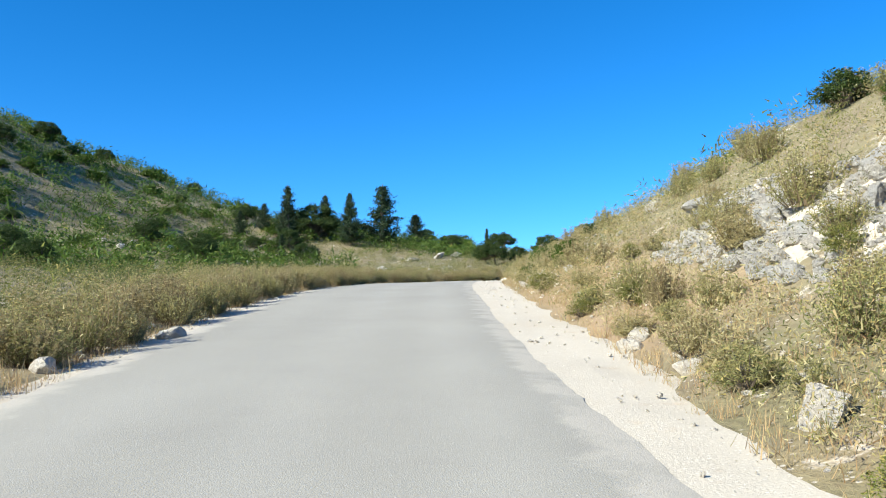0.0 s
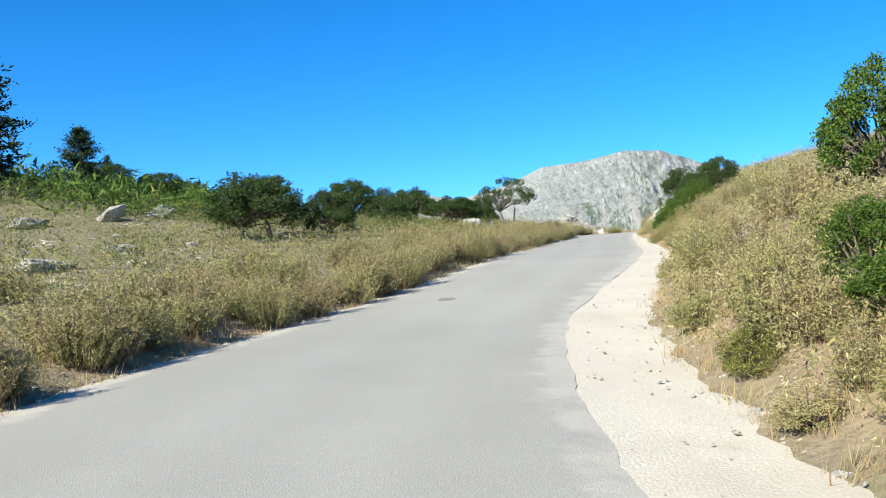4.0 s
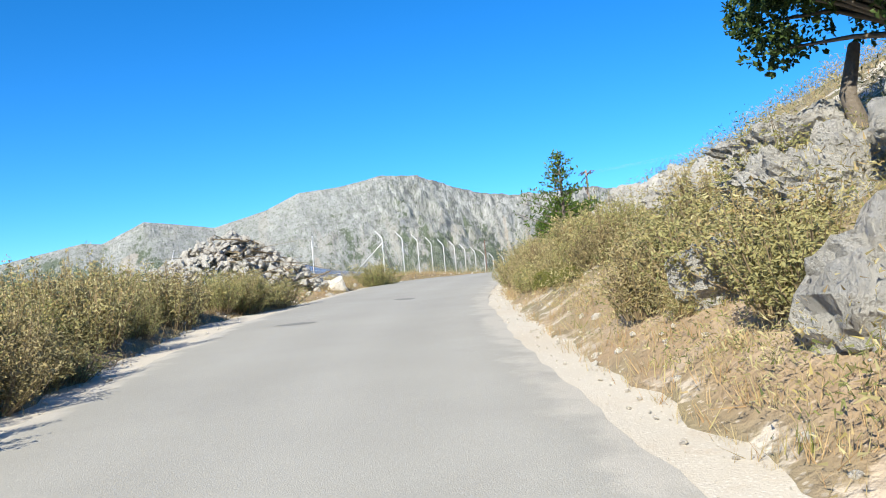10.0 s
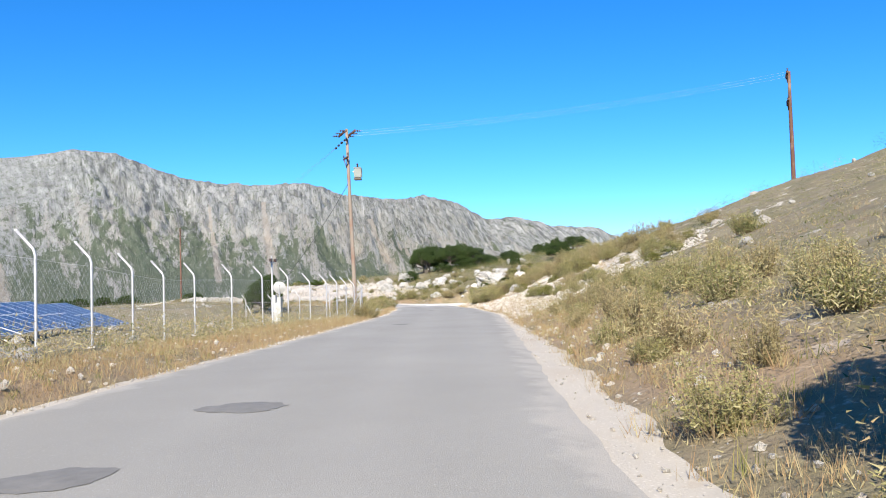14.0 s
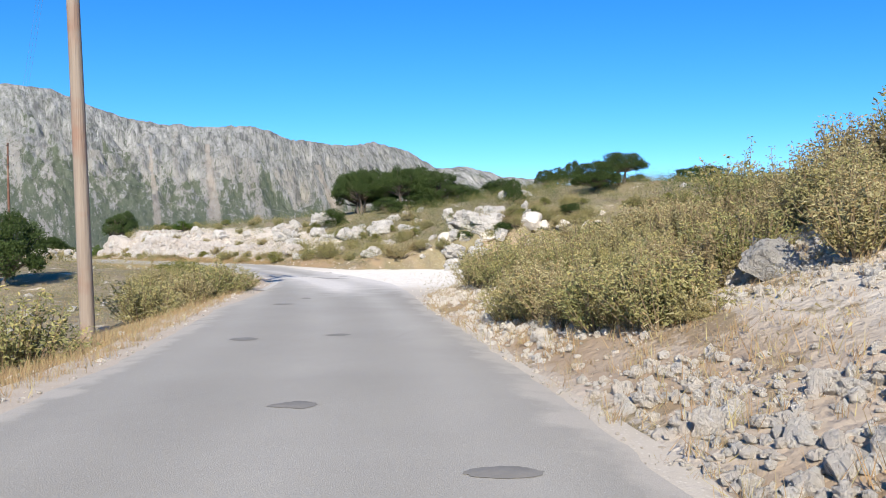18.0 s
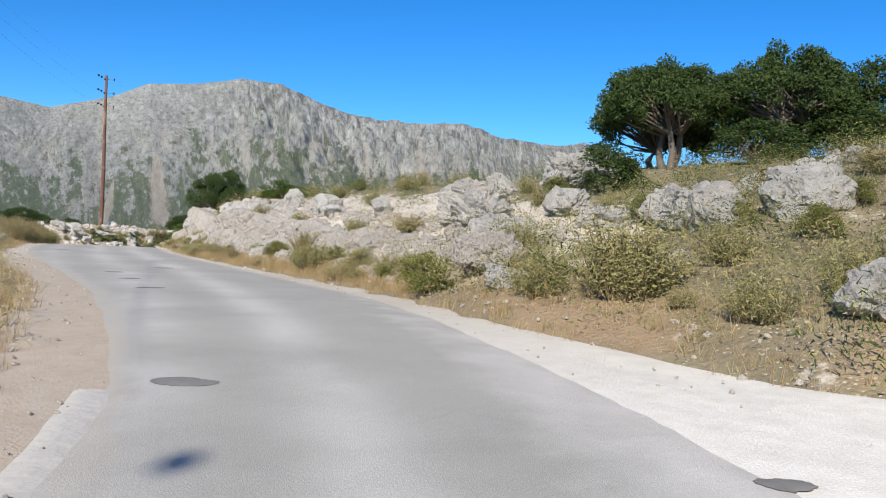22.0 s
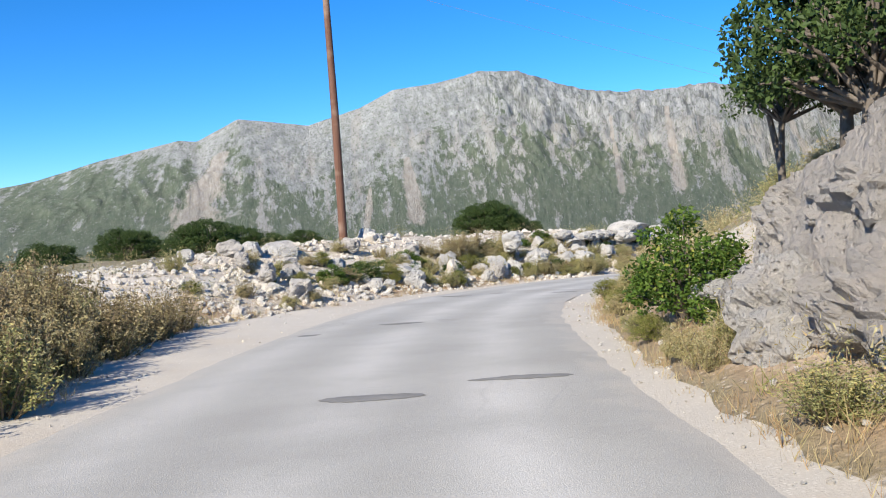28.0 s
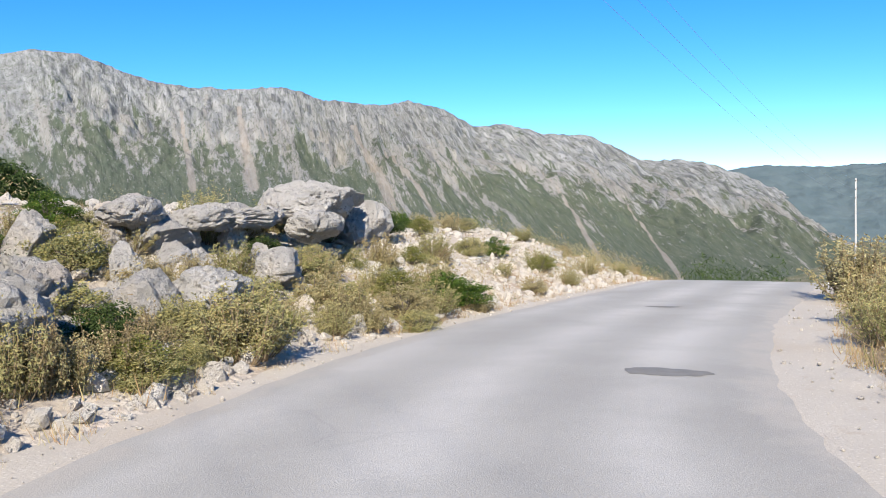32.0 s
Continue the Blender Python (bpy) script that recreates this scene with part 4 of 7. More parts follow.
leafy_bush = Stock([round_bush("leafy_bush", 175 + i, GREEN, 46, 300, 0.027, 0.72) for i in range(2)], "dense bright green bush overhanging the gravel verge", "bush", "leafy bushes at the road edge")
fresh_tree = Stock([broad_tree("green_tree", 171, GREEN, 0.14, 0.4, 90, 170, 0.027), broad_tree("green_tree", 172, GREEN, 0.1, 0.42, 100, 170, 0.026, 3)],
                   "bright green leafy small tree at the roadside", "tree", "roadside trees")
sparse_tree = Stock([broad_tree("thin_tree", 181, OAK, 0.3, 0.5, 62, 110, 0.022, 2, 0.08, 0.75, 0.55)],
                    "sparse grey-green tree with thin open crown", "tree", "")
cypress = Stock([conifer("cypress", 191, CYPRESS, 0.22, 22, 620, 0.028, 0.5), conifer("cypress", 192, CYPRESS, 0.28, 19, 700, 0.03, 0.6), conifer("cypress", 193, CYPRESS, 0.18, 22, 520, 0.028, 0.5)],
                "dark green pointed cypress on the slope", "tree", "cypresses above the road")
sapling = Stock([conifer("pine_sapling", 195, GREEN, 0.42, 12, 220, 0.04, 0.6)], "young green pine with open upturned branches", "tree", "")


def set_on(stock, s, d, height, width=None, **more):
    x, y = spot(s, d)
    return stock.set_at(float(x), float(y), height, width, **more)


def scatter(stock, side, s0, s1, out0, out1, n, lo, hi, seed, widen=1.0):
    rng = random.Random(seed)
    for k in range(n):
        s = s0 + (s1 - s0) * (k + rng.uniform(0, 1)) / n
        o = out0 + (out1 - out0) * rng.uniform(0, 1) ** 1.2
        d = np.interp(s, *VERGE_R) + o if side > 0 else -np.interp(s, *VERGE_L) - o
        h = rng.uniform(lo, hi)
        set_on(stock, s, float(d), h, h * widen * rng.uniform(0.85, 1.2), spin=rng.uniform(0, 360))


# verge shrubs, stretch by stretch: side, from, to, nearest, farthest, count, heights
scatter(sage, -1, 2, 30, 0.9, 6, 9, 0.45, 0.75, 1, 1.2)
scatter(phlomis, -1, 12, 62, 0.15, 1.8, 36, 0.75, 1.1, 2)
scatter(sage, -1, 14, 62, 0.15, 2.4, 26, 0.6, 0.95, 40, 1.2)
scatter(phlomis, -1, 60, 104, 0.3, 2.4, 36, 0.75, 1.05, 3)
scatter(phlomis, -1, 100, 141, 0.15, 1.7, 36, 1.15, 1.6, 4, 0.85)
scatter(sage, -1, 96, 146, 0.2, 1.2, 20, 0.7, 1.0, 5, 1.2)
scatter(phlomis, -1, 274, 300, 0.4, 3.0, 14, 0.6, 0.9, 6)
scatter(phlomis, -1, 294, 309, 0.4, 3.6, 18, 0.95, 1.3, 7)
scatter(cushion, -1, 312, 346, 0.2, 5, 34, 0.3, 0.6, 8, 1.5)
scatter(phlomis, -1, 314, 350, 0.3, 4, 14, 0.5, 0.85, 9, 1.1)
scatter(sage, -1, 314, 352, 0.2, 4.5, 18, 0.4, 0.75, 23, 1.3)
scatter(phlomis, 1, 4, 30, 0.8, 4.5, 14, 0.6, 1.0, 11)
scatter(phlomis, 1, 30, 60, 0.8, 4.0, 14, 0.55, 0.9, 12)
scatter(phlomis, 1, 58, 86, 0.3, 2.8, 20, 0.85, 1.2, 13)
scatter(phlomis, 1, 95, 109, 0.2, 1.8, 18, 0.8, 1.05, 113, 1.2)
scatter(phlomis, 1, 110, 127, 1.0, 2.6, 14, 0.65, 0.95, 14)
scatter(phlomis, 1, 128, 149, 0.6, 2.6, 16, 0.8, 1.1, 15, 1.2)
scatter(sage, 1, 84, 147, 0.6, 1.8, 20, 0.45, 0.75, 16, 1.2)
scatter(phlomis, 1, 200, 236, 5.0, 9, 14, 0.8, 1.2, 17)
scatter(sage, 1, 200, 236, 4.5, 12, 12, 0.8, 1.3, 24, 1.2)
scatter(sage, 1, 222.5, 228.5, 1.2, 2.6, 6, 1.0, 1.3, 18, 1.35)
scatter(phlomis, 1, 222, 229, 1.8, 6.0, 12, 1.0, 1.35, 22, 1.3)
scatter(cushion, 1, 252, 312, 0.5, 7, 46, 0.3, 0.65, 19, 1.5)
scatter(sage, 1, 254, 312, 0.6, 8, 30, 0.5, 0.9, 20, 1.2)
scatter(phlomis, 1, 316, 345, 0.25, 1.4, 12, 0.8, 1.15, 21)
scatter(sage, 1, 316, 372, 0.3, 3.0, 14, 0.6, 1.0, 25, 1.2)
scatter(sage, 1, 99, 122, 0.6, 1.8, 12, 0.65, 0.95, 26, 1.2)
scatter(sage, 1, 138, 148.5, 0.3, 2.0, 14, 0.8, 1.15, 27, 1.2)
scatter(phlomis, 1, 140, 148.5, 0.4, 2.0, 8, 0.9, 1.2, 28, 1.2)
scatter(cushion, 1, 4, 120, 0.05, 1.4, 44, 0.3, 0.5, 31, 1.5)
scatter(sage, 1, 160, 190, 0.3, 2.5, 14, 0.4, 0.7, 32, 1.2)
scatter(cushion, 1, 236, 262, 0.3, 10, 26, 0.4, 0.8, 33, 1.5)
scatter(sage, 1, 232, 262, 0.2, 9, 26, 0.6, 1.1, 34, 1.3)
scatter(sage, 1, 6, 52, 0.8, 8, 18, 0.6, 1.0, 29, 1.2)
scatter(low_bush, 1, 10, 60, 3, 12, 9, 0.5, 1.0, 30, 1.4)
scatter(sage, 1, 2, 16, 0.3, 3.2, 10, 0.5, 0.8, 47, 1.2)
scatter(cushion, 1, 2, 18, 0.1, 2.5, 12, 0.3, 0.5, 48, 1.4)
scatter(sage, 1, 35, 48, 0.2, 3.4, 20, 0.5, 0.9, 41, 1.2)
scatter(sage, 1, 99, 114, 0.5, 1.9, 14, 0.6, 0.9, 49, 1.2)
scatter(cushion, 1, 36, 48, 0.1, 2.0, 8, 0.3, 0.5, 50, 1.5)
scatter(sage, -1, 297, 309, 0.05, 1.2, 8, 0.8, 1.2, 42, 1.2)
scatter(sage, 1, 223, 229, 2.4, 4.2, 6, 0.9, 1.25, 43, 1.3)
scatter(sage, 1, 203, 224, 6.0, 9.5, 12, 1.1, 1.7, 44, 1.2)
scatter(cushion, 1, 264, 296, 0.1, 1.2, 22, 0.3, 0.5, 45, 1.5)
scatter(cushion, 1, 296, 318, 0.05, 1.2, 14, 0.3, 0.5, 46, 1.5)

scatter(phlomis, -1, 8, 66, 0.1, 1.7, 60, 0.65, 1.0, 71, 1.35)
scatter(sage, -1, 6, 66, 0.1, 1.2, 40, 0.5, 0.85, 72, 1.4)
scatter(phlomis, -1, 64, 142, 0.1, 1.8, 80, 0.8, 1.25, 73, 1.25)
scatter(sage, -1, 64, 142, 0.05, 1.2, 60, 0.55, 0.95, 74, 1.4)
scatter(phlomis, -1, 8, 140, 1.5, 5.0, 60, 0.6, 1.0, 75, 1.4)
scatter(sage, 1, 214.5, 220.5, 0.5, 2.6, 14, 0.75, 1.1, 81, 1.35)
scatter(phlomis, 1, 214, 222, 1.8, 5.0, 14, 0.85, 1.2, 82, 1.3)
scatter(phlomis, 1, 203, 220, 4.0, 8.0, 18, 1.0, 1.4, 83, 1.3)
scatter(sage, 1, 188, 204, 2.0, 8.0, 14, 0.5, 0.9, 84, 1.4)
scatter(cushion, 1, 188, 222, 1.2, 7.0, 26, 0.3, 0.55, 85, 1.5)
for s, d, h, w in ((304.6, -6.2, 1.4, 1.8), (306.0, -6.0, 1.35, 1.8), (307.2, -6.4, 1.3, 1.7), (305.4, -7.0, 1.45, 1.8), (303.2, -6.4, 1.4, 1.8), (297.5, -4.9, 1.1, 1.5), (299.0, -4.8, 1.15, 1.5), (300.5, -4.9, 1.2, 1.6), (302.0, -5.0, 1.2, 1.6), (303.4, -5.2, 1.25, 1.6), (298.2, -5.8, 1.2, 1.6), (300.0, -5.9, 1.3, 1.6), (296.0, -5.0, 1.0, 1.4), (304.6, -5.5, 1.15, 1.5)):
    set_on(phlomis, s, d, h, w, which=2, label="dense brown dry shrub beside the gravel")
for s, d, h, w in ((126.5, 2.9, 1.0, 1.4), (127.5, 3.1, 1.1, 1.5), (128.4, 2.9, 1.0, 1.3), (129.5, 3.2, 1.1, 1.5), (130.6, 2.9, 0.9, 1.3)):
    set_on(sage, s, d, h, w)
scatter(sage, 1, 144, 151, 0.05, 0.9, 9, 0.65, 0.95, 86, 1.35)
# green and sage bushes on the inside of the bend, and the pale one before the fence
for s, d, h, w, i in ((239.8, -4.4, 1.25, 1.5, 1), (241.4, -5.1, 1.2, 1.6, 2), (241.0, -6.4, 1.35, 1.7, 1), (243.0, -4.2, 1.0, 1.4, 2), (245.2, -4.4, 0.95, 1.4, 1),
                      (247.0, -5.2, 1.05, 1.5, 2), (248.4, -4.0, 0.8, 1.2, 1), (250.6, -3.9, 0.7, 1.1, 2), (155.3, -4.7, 1.0, 1.35, 0)):
    set_on(sage, s, d, h, w, which=i)
for s, d, h, w in ((245.4, -4.6, 1.0, 1.5), (247.2, -5.0, 1.1, 1.7), (249.0, -4.6, 0.9, 1.5), (251.5, -5.4, 0.9, 1.5)):
    set_on(cushion, s, d, h, w, which=2, label="leafy green bush on the gravel inside the bend")
# trees and single bushes: place on the plan, height, width
for x, y, h, w in ((-16.6, 93.4, 6.0, 7.0), (-9.8, 92.4, 4.8, 7.0), (-6.4, 93.0, 6.8, 12.0), (-3.2, 102.3, 4.0, 7.5), (-19.6, 95.4, 3.2, 4.0), (-15.1, 81.4, 2.6, 3.0),
                   (-13.0, 96.0, 5.0, 6.0), (-4.3, 135.0, 5.0, 4.5), (6.8, 133.4, 4.6, 3.6), (-10.6, 99.5, 5.6, 5.0), (-21.0, 90.0, 3.0, 3.6)):
    cypress.set_at(x, y, h, w)
for x, y, h, w in ((-13.8, 95.2, 4.6, 5.2), (4.4, 80.8, 2.6, 3.8), (0.9, 104.2, 2.3, 3.0), (7.1, 82.5, 2.0, 1.9), (13.0, 98.0, 2.2, 3.0), (19.9, 109.1, 2.3, 4.2),
                   (13.5, 113.0, 3.4, 4.2), (16.5, 116.0, 3.2, 3.4), (19.5, 118.0, 3.4, 3.8), (23.5, 117.0, 2.4, 3.8), (2.6, 128.0, 3.0, 4.0), (8.0, 120.0, 3.0, 4.4), (-2.5, 112.0, 2.6, 3.6), (28.0, 126.0, 2.6, 3.4)):
    oak.set_at(x, y, h, w, sink=0.2)
sparse_tree.set_at(25.2, 112.1, 4.3, 4.6)
fresh_tree.set_at(10.5, 60.3, 2.0, 1.7)                       # by the first bend
oak.set_at(28.6, 90.4, 2.1, 2.5, which=0)
for s, d, h, w in ((92.2, 2.9, 1.8, 1.9), (93.4, 3.4, 1.9, 2.0), (91.2, 3.2, 1.7, 1.8), (92.6, 4.0, 1.8, 2.0), (94.2, 2.8, 1.5, 1.6), (90.4, 3.6, 1.6, 1.8)):
    set_on(leafy_bush, s, d, h, w, sink=0.35)
for s, d, h, w in ((90.6, 2.3, 0.8, 1.0), (91.3, 2.1, 0.75, 0.9), (90.0, 2.4, 0.85, 1.0), (91.9, 2.0, 0.6, 0.8), (89.3, 2.5, 0.8, 1.0), (90.9, 2.9, 1.0, 1.1), (89.7, 3.1, 1.0, 1.1)):
    set_on(sage, s, d, h, w, which=1)
oak.set_at(43.5, 117.6, 3.5, 3.7, which=1)
oak.set_at(41.6, 113.2, 2.7, 2.4, which=0, sink=0.5)
low_bush.set_at(39.2, 111.8, 0.75, 1.5)
oak.set_at(32.3, 138.0, 4.2, 3.0, which=0)
sapling.set_at(47.9, 128.7, 2.6, 2.9)
for s, d, h, w in ((155.8, 2.7, 2.3, 1.8), (157.2, 3.0, 2.5, 2.0), (156.2, 3.6, 2.7, 2.3), (158.8, 3.1, 2.0, 1.8), (154.8, 3.4, 2.3, 1.9)):
    set_on(leafy_bush, s, d, h, w, sink=0.15)
for s, d, h, w in ((155.0, 1.95, 0.45, 0.6), (156.6, 2.0, 0.5, 0.7), (153.8, 2.3, 0.6, 0.8), (154.3, 2.6, 1.0, 0.9)):
    set_on(sage, s, d, h, w, which=1)
for s, d in ((154.4, 2.7), (155.3, 2.5), (156.4, 2.5)):
    set_on(low_bush, s, d, 0.9, 1.4, which=1)
fresh_tree.set_at(61.9, 144.0, 2.7, 1.6, label="small tree with browned leaf tips above the verge")
for x, y, h, w in ((41.2, 133.7, 1.2, 1.9), (42.5, 134.6, 1.1, 1.8), (49.7, 142.2, 1.25, 2.0), (82.3, 167.8, 0.8, 1.4), (99.7, 184.3, 1.5, 2.2), (106.6, 190.6, 1.4, 2.4), (108.5, 191.6, 1.2, 2.0),
                   (110.1, 192.5, 1.35, 2.4), (111.8, 193.6, 1.2, 2.0), (121.4, 205.4, 0.85, 1.6), (119.0, 203.6, 0.8, 1.4)):
    sage.set_at(x, y, h, w)
for x, y, h, w in ((144.6, 216.6, 3.5, 3.9), (146.4, 218.2, 3.7, 4.0), (146.2, 213.6, 3.6, 3.9), (148.6, 211.6, 2.9, 3.6), (149.4, 214.6, 3.5, 4.0), (148.6, 217.6, 3.6, 4.0)):
    oak.set_at(x, y, h, w, which=0 if x > 146.3 else 2)
for x, y, h, w in ((147.0, 212.0, 1.6, 3.2), (149.5, 210.0, 1.5, 3.2), (144.0, 213.0, 1.3, 2.6), (151.5, 208.0, 1.4, 3.0), (140.5, 215.5, 1.4, 2.4)):
    low_bush.set_at(x, y, h, w, which=1)
for x, y, h, w in ((157.4, 204.6, 2.6, 1.8), (154.6, 205.6, 1.6, 1.8), (161.0, 200.5, 1.7, 2.2), (166.0, 197.0, 2.4, 5.6), (159.0, 204.4, 1.7, 1.8)):
    oak.set_at(x, y, h, w, which=0)
oak.set_at(115.2, 213.3, 3.9, 4.0, which=0)
for x, y, h, w in ((147.0, 290.0, 2.4, 4.0), (150.0, 296.0, 2.2, 3.5), (143.5, 292.0, 2.2, 3.4), (140.0, 300.0, 2.6, 4.0), (136.0, 296.0, 2.2, 3.6), (132.0, 302.0, 2.4, 4.0), (153.5, 303.0, 2.0, 3.2)):
    oak.set_at(x, y, h, w, which=0, sink=0.3)
low_bush.set_at(146.8, 243.0, 0.9, 2.8, which=0, sink=0.3)
low_bush.set_at(142.4, 234.6, 0.9, 2.2, which=0)
for x, y, h, w in ((147.5, 251.6, 3.6, 3.2), (148.7, 252.2, 3.3, 2.9)):
    tall_oak.set_at(x, y, h, w, which=0)
tall_oak.set_at(147.7, 253.0, 2.2, 1.7, which=1, sink=-0.55, label="slender small tree on two thin trunks above the outcrop")
low_bush.set_at(146.3, 253.4, 1.4, 1.6, which=0)
for x, y, h, w in ((170.0, 301.5, 3.2, 4.4), (173.5, 303.0, 2.4, 3.4), (150.9, 314.0, 3.6, 4.8), (146.0, 309.0, 2.4, 3.4), (158.0, 318.0, 2.4, 3.6), (180.0, 308.0, 2.2, 3.6), (164.0, 312.0, 2.2, 3.4), (155.0, 300.0, 1.7, 2.6), (186.0, 300.0, 1.9, 3.2)):
    oak.set_at(x, y, h, w, which=0, sink=0.3)
for x, y, h, w in ((155.0, 276.9, 1.25, 2.2), (157.3, 277.9, 1.3, 2.6)):
    phlomis.set_at(x, y, h, w, which=0, label="bare brown twiggy shrub on top of the stony bank")
for x, y, h, w in ((149.5, 273.1, 0.45, 1.5), (151.6, 274.6, 0.45, 1.2), (150.6, 273.8, 0.4, 1.2), (166.8, 277.7, 0.5, 1.2)):
    low_bush.set_at(x, y, h, w, which=2)
for x, y, h, w in ((160.8, 276.6, 0.9, 1.4), (163.3, 277.4, 0.6, 1.1), (157.7, 275.4, 0.85, 0.8), (157.9, 275.9, 0.7, 0.8), (173.2, 272.6, 1.6, 2.2), (175.0, 272.0, 1.4, 2.2), (132.5, 208.5, 1.4, 2.0), (132.5, 203.2, 0.95, 1.8), (132.9, 205.5, 0.8, 0.9),
                   (134.8, 220.4, 0.9, 1.4), (133.8, 217.6, 0.55, 0.8), (133.9, 215.8, 0.55, 0.9)):
    sage.set_at(x, y, h, w)


# by the first bend
fresh_tree.set_at(8.5, 52.2, 1.8, 2.0, which=0, label="leafy small tree above the first bank")
low_bush.set_at(5.8, 52.9, 0.85, 1.8, which=0)
for x, y, h, w in ((4.5, 49.8, 1.15, 1.2), (4.2, 49.0, 1.0, 1.0), (5.0, 50.6, 1.2, 1.1)):
    phlomis.set_at(x, y, h, w)
for x, y, h, w in ((4.8, 48.3, 0.55, 0.9), (4.2, 46.6, 0.4, 0.6), (4.8, 46.8, 0.5, 0.6), (4.6, 47.1, 0.4, 0.6)):
    cushion.set_at(x, y, h, w, which=0)
# on the last bank
for x, y, h, w in ((160.4, 276.0, 0.85, 1.4), (160.6, 279.3, 0.6, 1.0), (163.3, 276.8, 0.5, 0.8), (157.9, 275.4, 0.8, 0.7), (163.9, 280.4, 0.6, 1.2), (165.0, 280.8, 0.6, 1.2), (167.0, 277.5, 0.45, 0.7)):
    phlomis.set_at(x, y, h, w)
for x, y, h, w in ((158.9, 275.4, 0.35, 0.8), (163.5, 277.5, 0.5, 0.9), (160.0, 276.5, 0.5, 0.9), (160.1, 278.8, 0.65, 1.1), (164.2, 276.6, 0.4, 0.7), (161.4, 277.4, 0.55, 0.9), (159.0, 277.0, 0.6, 0.9)):
    cushion.set_at(x, y, h, w, which=0)
for x, y, h, w in ((147.8, 271.2, 0.35, 1.6), (149.3, 273.3, 0.4, 1.5), (151.5, 274.5, 0.65, 0.9)):
    low_bush.set_at(x, y, h, w, which=0)
for x, y, h, w in ((169.0, 301.0, 3.2, 5.0), (171.5, 302.5, 2.4, 3.6), (146.5, 312.0, 3.2, 3.6)):
    oak.set_at(x, y, h, w, which=0)
for x, y, h, w in ((154.3, 276.1, 1.4, 1.6), (155.6, 277.0, 1.2, 1.6)):
    phlomis.set_at(x, y, h, w, which=2, label="brown twiggy dry shrub on the stony bank")
for x, y, h, w in ((140.3, 260.8, 1.3, 1.6), (139.3, 261.6, 1.5, 1.6), (139.0, 259.8, 1.3, 1.5), (141.6, 263.6, 1.2, 1.4), (138.0, 260.6, 1.4, 1.6), (141.2, 262.4, 0.9, 1.2), (137.6, 258.4, 1.3, 1.5), (136.6, 256.8, 1.2, 1.4)):
    phlomis.set_at(x, y, h, w, which=2)
for x, y, h, w in ((140.0, 259.4, 1.2, 1.7), (140.8, 261.8, 1.2, 1.7), (138.4, 257.6, 1.3, 1.7), (137.2, 255.6, 1.2, 1.7), (139.6, 262.8, 1.4, 1.8), (138.6, 262.6, 1.5, 1.9), (137.0, 260.0, 1.5, 1.9), (135.8, 254.6, 1.1, 1.6)):
    phlomis.set_at(x, y, h, w, which=2)
for x, y, h, w in ((143.7, 249.0, 0.45, 0.9), (144.7, 251.3, 0.4, 0.6), (147.1, 254.5, 0.6, 0.8), (145.1, 251.5, 0.5, 0.5)):
    sage.set_at(x, y, h, w)
# trees over the turn-off
for x, y, h, w, k in ((145.2, 203.0, 1.6, 1.3, 0), (154.9, 204.7, 1.9, 1.8, 1), (145.2, 196.8, 2.2, 3.4, 0), (147.6, 196.0, 2.2, 3.4, 2), (143.2, 201.6, 1.0, 1.4, 0)):
    oak.set_at(x, y, h, w, which=k)


# fuller banks: station, offset, height, width
for s, d, h, w in ((57.6, 3.1, 0.75, 0.9), (58.6, 3.2, 0.9, 1.1), (59.8, 3.3, 1.0, 1.1), (61.0, 3.7, 0.9, 1.0)):
    set_on(leafy_bush, s, d, h, w, sink=0.15)
for s, d, h, w in ((58.2, 2.75, 0.55, 0.6), (59.3, 2.8, 0.75, 0.8), (60.2, 2.85, 0.8, 0.8), (61.2, 2.9, 0.8, 0.9), (62.3, 3.0, 0.85, 0.9), (63.5, 3.0, 0.9, 1.0), (64.8, 3.1, 0.9, 1.0), (62.0, 3.6, 1.0, 1.0), (63.8, 3.9, 1.0, 1.1), (57.2, 2.8, 0.5, 0.7)):
    set_on(phlomis, s, d, h, w)
for s, d, h, w in ((135.2, 2.9, 0.9, 0.9), (135.9, 2.75, 0.9, 0.8), (136.6, 2.6, 0.95, 0.9), (137.4, 2.5, 1.0, 1.0), (138.3, 2.4, 1.05, 1.0), (136.2, 3.3, 1.1, 1.0), (137.2, 3.2, 1.15, 1.1), (138.4, 3.1, 1.2, 1.1), (134.4, 3.1, 0.8, 0.9), (135.2, 3.6, 1.0, 1.0)):
    set_on(phlomis, s, d, h, w)
for s, d, h, w in ((135.5, 2.35, 0.3, 0.55), (135.9, 2.3, 0.34, 0.6), (136.5, 2.15, 0.4, 0.5), (135.0, 2.5, 0.3, 0.5)):
    set_on(cushion, s, d, h, w, which=2)
for s, d, h, w in ((136.9, 2.2, 0.6, 0.6), (137.5, 2.1, 0.7, 0.7), (138.2, 2.0, 0.75, 0.8), (139.0, 1.95, 0.8, 0.8)):
    set_on(sage, s, d, h, w)
for s, d, h, w in ((276.8, 3.2, 0.45, 0.6), (277.6, 3.1, 0.5, 0.6), (278.4, 3.1, 0.5, 0.7), (279.3, 3.1, 0.45, 0.7), (280.4, 3.1, 0.5, 0.7), (281.5, 3.1, 0.5, 0.7), (276.0, 3.1, 0.45, 0.6), (282.8, 3.1, 0.5, 0.7)):
    set_on(phlomis, s, d, h, w)
